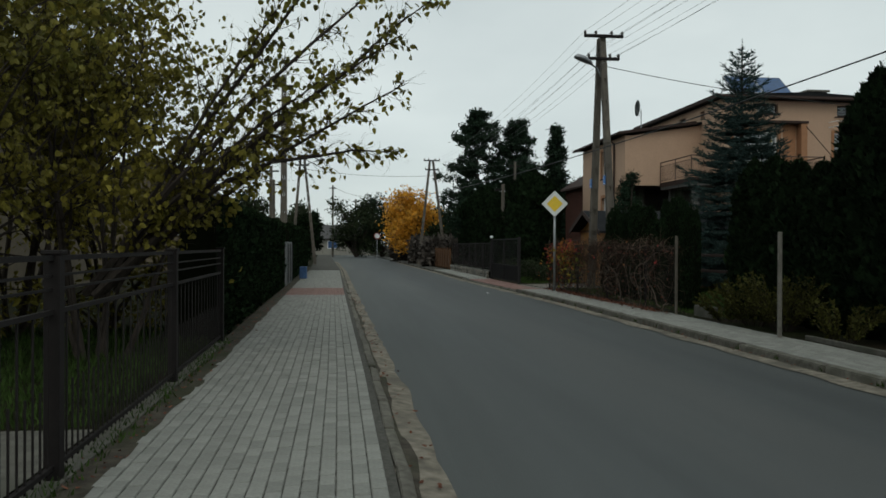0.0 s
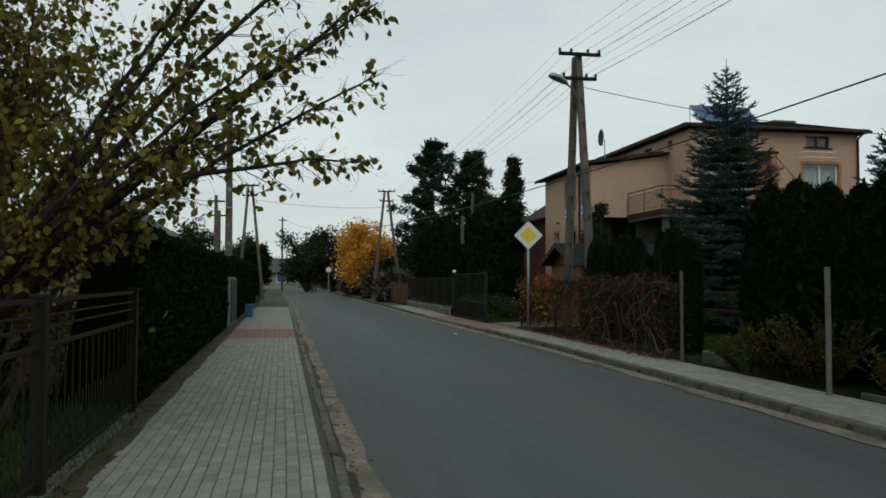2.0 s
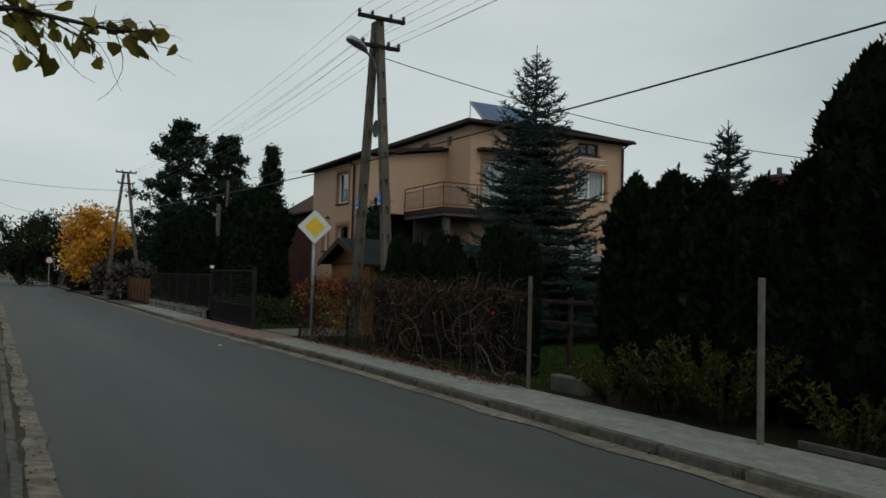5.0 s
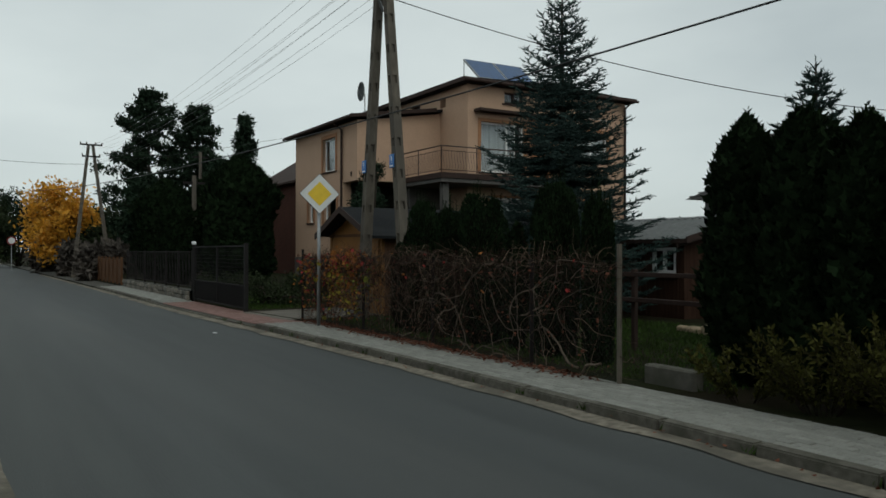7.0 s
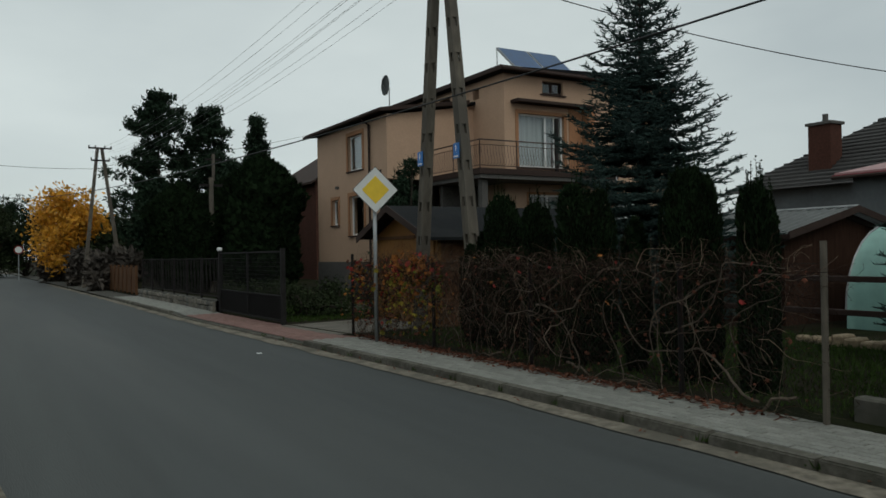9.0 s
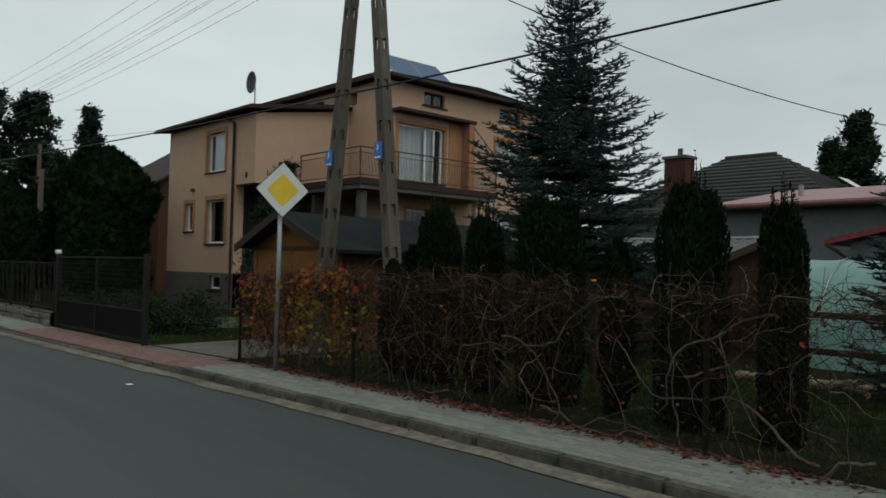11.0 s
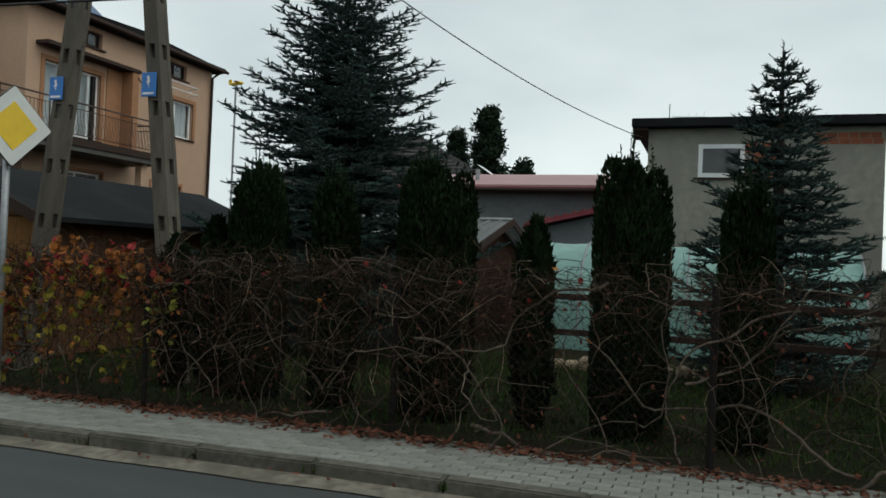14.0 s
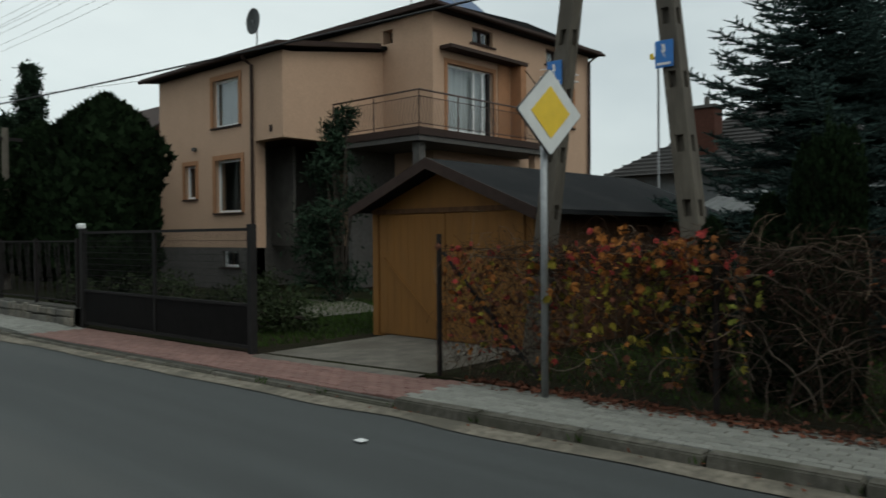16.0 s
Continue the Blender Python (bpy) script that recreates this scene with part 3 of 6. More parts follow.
    part("plinth", bx(MX - 0.04, MX1 + 0.02, MY - 0.04, MY + 0.3, 0.0, 1.35), M["plinth"], h)
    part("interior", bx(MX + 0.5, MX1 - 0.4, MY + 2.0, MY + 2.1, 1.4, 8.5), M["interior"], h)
    window(h, "y", MY, big[0], big[1], big[2], big[3], mullion=(0.62, 0.82), trim=0.14)
    window(h, "y", MY, w2[0], w2[1], w2[2], w2[3], mullion=(0.5,), trim=0.14)
    for q in tops:
        window(h, "y", MY, *q, mullion=(0.5,), trim=0.0, curtain=False, paint="fascia")
    for q in (low, low2):
        window(h, "y", MY, *q, mullion=(0.5,), trim=0.1)
    # portal frame round the balcony door
    part("canopy", bx(18.4, 22.3, MY - 0.5, MY - 0.004, 7.41, 7.52), M["fascia"], h, "brown hood over the balcony door")
    part("reveal", bx(21.95, 22.25, MY - 0.45, MY - 0.004, 4.7, 7.4), M["render_trim"], h)
    part("reveal", bx(21.25, 21.9, MY - 0.03, MY - 0.004, 4.7, 7.396), M["render_trim"], h)
    # roof
    rf = bmesh.new()
    prism(rf, [(MX - 0.35, 8.55), (MX1 + 0.3, 8.55), (MX1 + 0.3, 8.72), (22.5, 8.95), (MX - 0.35, 8.72)], "y", MY - 0.32, MY1 + 0.5)
    part("roof", rf, M["roof_felt"], h, "dark low pitched felt roof")
    f = bmesh.new()
    box(f, MX - 0.42, MX - 0.35, MY - 0.4, MY1 + 0.5, 8.57, 8.74)
    part("fascia", f, M["fascia"], h, "brown eaves board")
    part("fascia", bx(MX - 0.35, MX1 + 0.36, MY - 0.4, MY - 0.32, 8.57, 8.74), M["fascia"], h)
    part("gutter", tb([(MX - 0.4, MY - 0.46, 8.62), (MX1 + 0.38, MY - 0.46, 8.6)], 0.065, 8), M["fascia"], h)
    part("drainpipe", tb([(MX1 + 0.0, MY - 0.42, 8.55), (MX1 - 0.1, MY - 0.1, 8.3), (MX1 - 0.1, MY - 0.08, 0.2)], 0.055, 8), M["fascia"], h, "dark brown drainpipe")
    ch = part("chimney", bx(24.5, 25.6, 39.5, 40.3, 8.6, 9.7, 0.01), M["plinth"], h, "dark rendered chimney")
    part("chimney_cap", bx(24.4, 25.7, 39.4, 40.4, 9.7, 9.8, 0.01), M["concrete"], ch)
    # balcony
    BX, BY, BX1 = 16.0, 34.85, 22.5
    b = bmesh.new()
    prism(b, [(BX - 0.05, WY0), (BX - 0.05, BY - 0.05), (BX1, BY - 0.05), (BX1, MY), (MX, MY), (MX, WY0)], "z", 4.45, 4.66)
    bal = part("balcony", b, M["fascia"], h, "balcony slab with dark brown edge")
    # Underside, corner column and wall in dark grey: balcony shade put into colour.
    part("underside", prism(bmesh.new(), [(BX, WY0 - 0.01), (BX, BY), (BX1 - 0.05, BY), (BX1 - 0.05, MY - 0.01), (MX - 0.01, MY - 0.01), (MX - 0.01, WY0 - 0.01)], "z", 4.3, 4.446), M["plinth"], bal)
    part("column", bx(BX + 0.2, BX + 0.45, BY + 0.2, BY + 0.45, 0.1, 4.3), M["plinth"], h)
    part("column", bx(21.6, 21.85, BY + 0.2, BY + 0.45, 0.1, 4.3), M["render_salmon"], h)
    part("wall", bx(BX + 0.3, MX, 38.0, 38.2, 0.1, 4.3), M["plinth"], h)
    path = [(BX, WY0), (BX, BY), (BX1 - 0.05, BY), (BX1 - 0.05, MY)]
    railing = part("railing", tb([(BX, WY0, 5.68), (BX, BY, 5.68), (BX1 - 0.05, BY, 5.68), (BX1 - 0.05, MY, 5.68)], 0.028, 6), M["rail_metal"], bal, "dark wrought railing with bellied bars")
    part("rail", tb([(BX, WY0, 5.5), (BX, BY, 5.5), (BX1 - 0.05, BY, 5.5), (BX1 - 0.05, MY, 5.5)], 0.016, 4), M["rail_metal"], railing)
    part("rail", tb([(BX, WY0, 4.76), (BX, BY, 4.76), (BX1 - 0.05, BY, 4.76), (BX1 - 0.05, MY, 4.76)], 0.018, 4), M["rail_metal"], railing)
    for (x0, y0), (x1, y1) in zip(path, path[1:]):
        L = math.hypot(x1 - x0, y1 - y0)
        ux, uy = (x1 - x0) / L, (y1 - y0) / L
        ox, oy = uy, -ux
        if (x0 + x1) / 2 < BX + 0.1:
            ox, oy = -1, 0
        n = int(L / 0.125)
        for i in range(n):
            d = (i + 0.5) * L / n
            px, py = x0 + ux * d, y0 + uy * d
            bar = tb([(px + ox * k, py + oy * k, z) for z, k in ((5.5, 0), (5.3, 0.005), (5.15, 0.03), (5.0, 0.09), (4.88, 0.1), (4.76, 0.0))], 0.009, 3)
            part("bar", bar, M["rail_metal"], railing)
        for i in range(int(L / 1.6) + 1):
            d = i * L / max(1, int(L / 1.6))
            part("post", tb([(x0 + ux * d, y0 + uy * d, 4.6), (x0 + ux * d, y0 + uy * d, 5.68)], 0.022, 6), M["rail_metal"], railing)
    part("awning_arm", tb([(22.15, MY - 0.4, 7.35), (23.0, MY - 1.2, 5.8)], 0.02, 5), M["dark_metal"], h, "dark folded awning arm")
    for z in (7.3, 7.55):
        part("drying_rack", tb([(23.6, MY - 0.05, z), (23.7, MY - 0.55, z), (25.3, MY - 0.55, z), (25.4, MY - 0.05, z)], 0.018, 5), M["white"], h, "white folding rack above the window")
    part("door_pillar", bx(20.35, 20.48, MY - 0.3, MY - 0.2, 4.66, 6.9), M["dark_metal"], h, "dark rolled parasol")
    part("house_number", bx(WX - 0.02, WX - 0.004, 39.0, 39.15, 4.75, 4.95), M["fascia"], h, "small dark plate")
    part("floodlight", bx(WX - 0.15, WX - 0.004, 43.2, 43.35, 4.5, 4.62, 0.02), M["plinth"], h)
    return h


salmon_house()

# satellite dish on the wing roof
d = thing("satellite_dish", (17.1, 44.1, 7.55), "dark grey satellite dish on a roof mast", "satellite dish")
bm = bmesh.new()
prev = None
for i in range(6):
    rr, dep = 0.1 * i * 0.85 + 0.001, 0.035 * (i / 5.0) ** 2 * 3
    ring = [bm.verts.new((17.0 - dep - 0.1, 44.0 + rr * math.cos(a) - dep, 9.4 + 1.1 * rr * math.sin(a))) for a in (2 * math.pi * k / 20 for k in range(20))]
    if prev:
        for k in range(20):
            bm.faces.new((prev[k], prev[(k + 1) % 20], ring[(k + 1) % 20], ring[k]))
    prev = ring
bmesh.ops.solidify(bm, geom=bm.faces[:], thickness=0.02)
part("reflector", bm, M["dish"], d, "dark grey dish", smooth=True)
part("mast", tb([(17.1, 44.1, 7.5), (17.1, 44.1, 9.35)], 0.03, 8), M["galv"], d)
part("feed_arm", tb([(16.95, 43.95, 9.0), (16.5, 43.5, 9.3)], 0.015, 5), M["galv"], d)
part("antenna", tb([(16.5, 44.1, 8.2), (17.7, 44.1, 8.25)], 0.012, 4), M["galv"], d)

# solar collectors on the roof
for i in range(2):
    s = thing("solar_collector", (19.0 + 1.55 * i, 37.4, 8.95), "blue glazed solar collector tilted on a roof frame", "solar panel", "solar collectors on the roof")
    x0 = 19.1 + 1.55 * i
    def slope(a, c, t, q):
        return (x0 + a, 37.0 + 1.25 * c + t * -0.62, 8.98 + 1.05 * c + t * 0.78)
    fr = bmesh.new()
    v = [fr.verts.new(slope(a, c, t, 0)) for t in (0, 0.08) for a, c in ((0, 0), (1.5, 0), (1.5, 1), (0, 1))]
    for q in ((3, 2, 1, 0), (4, 5, 6, 7), (0, 1, 5, 4), (1, 2, 6, 5), (2, 3, 7, 6), (3, 0, 4, 7)):
        fr.faces.new([v[k] for k in q])
    part("frame", fr, M["galv"], s)
    gl = bmesh.new()
    gl.faces.new([gl.verts.new(slope(a, c, 0.086, 0)) for a, c in ((0.05, 0.03), (1.45, 0.03), (1.45, 0.97), (0.05, 0.97))])
    part("glazing", gl, M["solar"], s, "dark blue collector glass")
    for a in (0.05, 1.45):
        part("strut", tb([slope(a, 1, 0, 0), (x0 + a, 38.25, 8.8)], 0.02, 4), M["galv"], s)

# ---- the ochre garage ----
def garage():
    x0, x1, y0, y1, ze, zr = 9.1, 14.3, 26.0, 29.1, 2.06, 2.68
    ym = 0.5 * (y0 + y1)
    g = thing("garage", (x0, ym, 0.08), "ochre painted board garage with dark felt gable roof", "garage")
    part("wall", prism(bmesh.new(), [(y0, 0.08), (y1, 0.08), (y1, ze), (ym, zr - 0.05), (y0, ze)], "x", x0, x0 + 0.08), M["ochre"], g, "ochre boarded gable")
    part("wall", bx(x0 + 0.08, x1, y0, y0 + 0.08, 0.06, ze), M["timber"], g, "brown timber side wall")
    part("wall", bx(x0 + 0.08, x1, y1 - 0.08, y1, 0.06, ze), M["ochre"], g)
    part("wall", prism(bmesh.new(), [(y0 + 0.08, 0.08), (y1 - 0.08, 0.08), (y1 - 0.08, ze), (ym, zr - 0.05), (y0 + 0.08, ze)], "x", x1 - 0.08, x1), M["ochre"], g)
    for a, b in ((y0 + 0.12, ym - 0.008), (ym + 0.008, y1 - 0.16)):
        dr = part("door", bx(x0 - 0.035, x0 - 0.004, a, b, 0.12, 1.98, 0.006), M["ochre"], g, "ochre board door leaf")
        n = 9
        for i in range(1, n):
            yy = a + (b - a) * i / n
            part("batten", bx(x0 - 0.039, x0 - 0.0352, yy - 0.012, yy + 0.012, 0.13, 1.97), M["ochre"], dr)
        part("brace", tb([(x0 - 0.05, a + 0.1, 0.3), (x0 - 0.05, b - 0.1, 1.3)], 0.022, 4), M["ochre"], dr)
    part("lintel", bx(x0 - 0.06, x0 - 0.004, y0, y1, 1.99, 2.06), M["timber"], g, "dark timber lintel")
    part("corner_board", bx(x0 - 0.03, x0 + 0.085, y1 - 0.1, y1 + 0.02, 0.08, 2.1), M["ochre"], g)
    for sgn in (-1, 1):
        over = 0.36 if sgn < 0 else 0.12
        ye = ym + sgn * (1.55 + over)
        zz = ze - over * (zr - ze) / 1.55
        part("roof", prism(bmesh.new(), [(ym, zr), (ye, zz), (ye, zz + 0.07), (ym, zr + 0.07)], "x", x0 - 0.42, x1 + 0.3), M["roof_felt"], g, "dark felt roof slope")
        part("bargeboard", prism(bmesh.new(), [(ym, zr - 0.08), (ye, zz - 0.08), (ye, zz + 0.08), (ym, zr + 0.08)], "x", x0 - 0.45, x0 - 0.423), M["fascia"], g, "dark gable board")


garage()


# ---- grey rendered house and the buildings behind the garden ----
def grey_house():
    h = thing("house", (22.6, 16.3, 0.06), "unfinished grey cement rendered house with flat dark roof", "house")
    win = (16.75, 17.9, 4.05, 4.92)
    w = wall_with_holes(bmesh.new(), "x", 22.6, 0.35, 13.5, 19.2, 0.0, 5.35, [win])
    part("wall", w, M["grey_render"], h, "patchy grey cement wall")
    part("wall", bx(22.953, 32, 18.85, 19.2, 0, 5.35), M["grey_render"], h)
    part("wall", bx(22.953, 32, 13.5, 13.85, 0, 5.35), M["grey_render"], h)
    part("wall", bx(31.6, 32, 13.853, 18.847, 0, 5.35), M["grey_render"], h)
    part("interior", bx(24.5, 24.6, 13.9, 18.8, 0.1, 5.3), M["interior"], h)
    window(h, "x", 22.6, *win, trim=0.0, curtain=False, recess=-0.02, frame_w=0.11)
    part("roof", prism(bmesh.new(), [(22.3, 5.35), (32.4, 5.35), (32.4, 5.55), (22.3, 5.58)], "y", 13.0, 19.6), M["roof_felt"], h, "flat dark roof")
    part("fascia", bx(22.22, 22.3, 12.95, 19.62, 5.36, 5.58), M["roof_felt"], h, "dark roof edge")
    part("soffit", prism(bmesh.new(), [(22.3, 5.349), (22.3, 5.28), (22.6, 5.05), (22.6, 5.349)], "y", 19.2, 19.6), M["fascia"], h)
    r = random.Random(5)
    patch = [(15.9, 16.68, 3.95, 5.0)]
    bw = bmesh.new()
    for z in range(7):
        for k in range(4):
            y0 = 15.85 + 0.25 * k + (0.12 if z % 2 else 0) * 0.5
            if r.random() < 0.88:
                box(bw, 22.586, 22.62, y0, y0 + 0.235, 3.95 + z * 0.145, 4.083 + z * 0.145)
    part("brick_patch", bw, M["brick"], h, "bare red hollow bricks beside the window")
    bw = bmesh.new()
    for k in range(6):
        box(bw, 22.586, 22.62, 13.55 + 0.25 * k, 13.785 + 0.25 * k, 4.9, 5.04), box(bw, 22.586, 22.62, 13.6 + 0.25 * k, 13.83 + 0.25 * k, 5.05, 5.19)
    part("brick_patch", bw, M["brick"], h)
    a = thing("roof_antenna", (23.0, 18.7, 5.55), "thin metal television antenna on the roof", "antenna")
    part("mast", tb([(23, 18.7, 5.5), (23, 18.7, 6.1)], 0.015, 5), M["galv"], a)
    part("boom", tb([(23, 17.7, 5.72), (23, 18.6, 5.74)], 0.012, 4), M["galv"], a)
    for k in range(5):
        part("element", tb([(22.8, 17.8 + 0.2 * k, 5.74 - 0.06 * k), (23.2, 17.8 + 0.2 * k, 5.9 - 0.02 * k)], 0.006, 3), M["galv"], a)
    # lean-to with red tiles
    l = thing("lean_to", (22.5, 20.5, 0.06), "small grey lean-to with sloping red metal roof", "lean-to")
    part("wall", prism(bmesh.new(), [(19.25, 0.06), (22.0, 0.06), (22.0, 2.62), (19.25, 3.3)], "x", 22.7, 24.6), M["grey_wall"], l)
    part("roof", prism(bmesh.new(), [(19.25, 3.32), (22.5, 2.58), (22.5, 2.7), (19.25, 3.46)], "x", 22.3, 24.9), M["roof_red"], l, "bright red metal roof")
    for k in range(13):
        yy = 19.35 + 0.25 * k
        zz = 3.45 - 0.228 * (yy - 19.25)
        part("rib", bx(22.28, 24.9, yy - 0.03, yy + 0.03, zz - 0.04, zz + 0.045), M["roof_red"], l)
    part("drainpipe", tb([(22.3, 22.5, 2.6), (22.35, 22.2, 2.4), (22.6, 21.9, 2.1), (22.6, 21.9, 0.1)], 0.05, 7), M["fascia"], l)
    part("band", bx(22.68, 22.697, 19.3, 21.6, 1.9, 1.97), M["fascia"], l)
    # long low building
    o = thing("outbuilding", (26, 23, 0.06), "long low grey outbuilding with faded red sheet roof", "outbuilding")
    part("wall", bx(26, 31, 19.3, 27.3, 0.06, 4.0), M["grey_wall"], o, "slate grey wall")
    part("roof", prism(bmesh.new(), [(25.6, 4.004), (31.4, 4.004), (31.4, 5.1), (25.6, 4.12)], "y", 19.25, 27.7), M["roof_pink"], o, "faded red sheet roof")
    part("fascia", bx(25.53, 25.597, 19.25, 27.75, 3.93, 4.05), M["roof_red"], o, "red edge flashing")
    part("gutter", tb([(25.45, 19.3, 3.95), (25.45, 27.7, 3.95)], 0.06, 6), M["fascia"], o)
    part("flue", tb([(28, 25.6, 4.2), (28, 25.6, 4.9)], 0.09, 8), M["galv"], o)
    # hip roofed house behind
    k = thing("house", (43, 35, 0.06), "far house with grey tiled hip roof and brick chimney", "house")
    part("wall", bx(38.4, 48, 28.4, 41.6, 0.06, 4.9), M["grey_wall"], k)
    rb = bmesh.new()
    e = [rb.verts.new(p) for p in ((37.6, 27.6, 4.8), (48.8, 27.6, 4.8), (48.8, 42.4, 4.8), (37.6, 42.4, 4.8), (43.2, 33.5, 8.5), (43.2, 36.5, 8.5))]
    for f in ((0, 1, 4), (1, 2, 5, 4), (2, 3, 5), (3, 0, 4, 5), (3, 2, 1, 0)):
        rb.faces.new([e[i] for i in f])
    rf = part("roof", rb, M["roof_tile"], k, "grey metal tile roof")
    for i in range(16):
        f = (i + 0.5) / 16
        z = 4.86 + 3.66 * f
        xx = 37.6 + 5.6 * f
        ya, yb = 27.6 + 5.9 * f, 42.4 - 5.9 * f
        part("tile_course", tb([(xx - 0.02, ya, z), (xx - 0.02, yb, z)], 0.045, 4), M["roof_tile"], rf)
        part("tile_course", tb([(xx, ya - 0.02, z), (48.8 - 5.6 * f, ya - 0.02, z)], 0.045, 4), M["roof_tile"], rf)
    part("ridge", tb([(43.2, 33.5, 8.52), (43.2, 36.5, 8.52)], 0.12, 6), M["roof_tile"], rf)
    c = part("chimney", bx(39.0, 40.0, 36.6, 37.9, 5.5, 8.1, 0.02), M["brick_dark"], k, "dark red brick chimney")
    part("chimney_cap", bx(38.9, 40.1, 36.5, 38.0, 8.1, 8.25), M["plinth"], c)
    part("flue", tb([(39.5, 37.2, 8.2), (39.5, 37.2, 8.7)], 0.15, 8), M["plinth"], c)
    sk = bmesh.new()
    sk.faces.new([sk.verts.new(p) for p in ((40.9, 28.85, 6.1 - 0.15), (42.2, 28.85, 5.95), (42.2, 30.35, 6.95), (40.9, 30.35, 6.95))])
    bmesh.ops.translate(sk, verts=sk.verts, vec=(2.2, -0.12, 0.06))
    part("skylight", sk, M["white"], rf, "pale roof window")


grey_house()


def garden_shed():
    """A low shed: ribbed sheet roof, the gable towards the greenhouse, small white windows under the eave."""
    xw, xe, xr, y0, y1, ze, zr = 14.75, 18.85, 16.8, 21.75, 26.6, 1.98, 2.47
    c = thing("garden_shed", (xr, y0, 0.06), "low brown garden shed with ribbed grey sheet roof", "shed")
    wins = [(22.0, 22.75, 1.1, 1.72), (24.55, 25.2, 1.1, 1.72)]
    part("wall", wall_with_holes(bmesh.new(), "x", xw, 0.1, y0, y1, 0.06, ze - 0.04, wins), M["shed_boards"], c, "red brown boarded wall")
    for q in wins:
        window(c, "x", xw, *q, trim=0.0, curtain=False, recess=0.01, frame_w=0.08, mullion=(0.5,))
    for i in range(24):
        y = y0 + 0.2 * (i + 1)
        if not any(q[0] - 0.05 < y < q[1] + 0.05 for q in wins):
            part("board_joint", bx(xw - 0.012, xw - 0.001, y - 0.014, y + 0.014, 0.1, ze - 0.06), M["shed_boards"], c)
    part("wall", bx(xw + 0.1, xe, y1 - 0.1, y1, 0.06, ze - 0.04), M["shed_boards"], c)
    part("wall", bx(xe - 0.1, xe, y0, y1 - 0.1, 0.06, ze - 0.04), M["shed_boards"], c)
    part("gable", prism(bmesh.new(), [(xw + 0.1, 0.06), (xe - 0.1, 0.06), (xe - 0.1, ze - 0.05), (xr, zr - 0.06), (xw + 0.1, ze - 0.05)], "y", y0, y0 + 0.08), M["shed_boards"], c, "weathered board gable")
    for xo in (xw - 0.28, xe + 0.28):
        slope = (zr - ze) / (xr - xw)
        zo = zr - slope * abs(xo - xr)
        bm, rows, n = bmesh.new(), [], 112
        for i in range(n + 1):
            y = y0 - 0.3 + (y1 - y0 + 0.5) * i / n
            lift = 0.04 if i % 5 == 0 else 0.0
            rows.append((bm.verts.new((xo, y, zo + lift)), bm.verts.new((xr, y, zr + lift))))
        for a, b in zip(rows, rows[1:]):
            bm.faces.new((a[0], a[1], b[1], b[0]))
        bmesh.ops.solidify(bm, geom=bm.faces[:], thickness=0.008)
        part("roof", bm, M["corrugated"], c, "ribbed galvanised sheet slope")
        part("bargeboard", prism(bmesh.new(), [(xo, zo - 0.1), (xr, zr - 0.1), (xr, zr + 0.05), (xo, zo + 0.05)], "y", y0 - 0.335, y0 - 0.305), M["fascia"], c, "dark gable board")
        part("bargeboard", prism(bmesh.new(), [(xo, zo - 0.2), (xr, zr - 0.2), (xr, zr - 0.13), (xo, zo - 0.13)], "y", y0 - 0.05, y0 - 0.004), M["fascia"], c)
    part("ridge", tb([(xr, y0 - 0.32, zr + 0.02), (xr, y1 + 0.2, zr + 0.02)], 0.05, 6), M["corrugated"], c)
    part("eaves_board", bx(xw - 0.27, xw - 0.24, y0 - 0.3, y1 + 0.2, ze - 0.16, ze - 0.08), M["fascia"], c, "dark eaves board")


garden_shed()

# low dark rail fence in the garden
rf = thing("rail_fence", (9.6, 15.6, 0.06), "low dark timber rail fence across the garden", "fence")
for z in (0.86, 1.26):
    part("rail", bx(9.57, 9.62, 15.6, 20.6, z - 0.035, z + 0.035, 0.006), M["fascia"], rf)
for y in (15.65, 18.15, 20.55):
    part("post", bx(9.625, 9.7, y - 0.04, y + 0.04, 0.0, 1.34, 0.006), M["fascia"], rf)


def greenhouse():
    gx, y0, y1, r = 16.6, 15.0, 20.7, 1.45
    g = thing("greenhouse", (gx, 0.5 * (y0 + y1), 0.06), "mint green foil tunnel greenhouse on hoops", "greenhouse")
    bm, n, k = bmesh.new(), 30, 14
    rr = random.Random(2)
    rows = []
    for i in range(n + 1):
        y = y0 + (y1 - y0) * i / n
        sag = 1 - 0.018 * abs(math.sin(i * math.pi / 5)) - rr.uniform(0, 0.006)
        rows.append([bm.verts.new((gx - r * sag * math.cos(math.pi * j / k), y, 0.06 + 0.35 + (1.65 * sag) * math.sin(math.pi * j / k) - (0.35 if j in (0, k) else 0))) for j in range(k + 1)])
    for a, b in zip(rows, rows[1:]):
        for j in range(k):
            bm.faces.new((a[j], a[j + 1], b[j + 1], b[j]))
    bm.faces.new(rows[0]), bm.faces.new(rows[-1][::-1])
    part("foil", bm, M["mint"], g, "translucent mint green foil", smooth=True)
    for i in range(7):
        y = y0 + (y1 - y0) * i / 6
        part("hoop", tb([(gx - (r + 0.02) * math.cos(math.pi * j / k), y, 0.4 + 1.68 * math.sin(math.pi * j / k)) for j in range(k + 1)], 0.018, 5), M["galv"], g)


greenhouse()


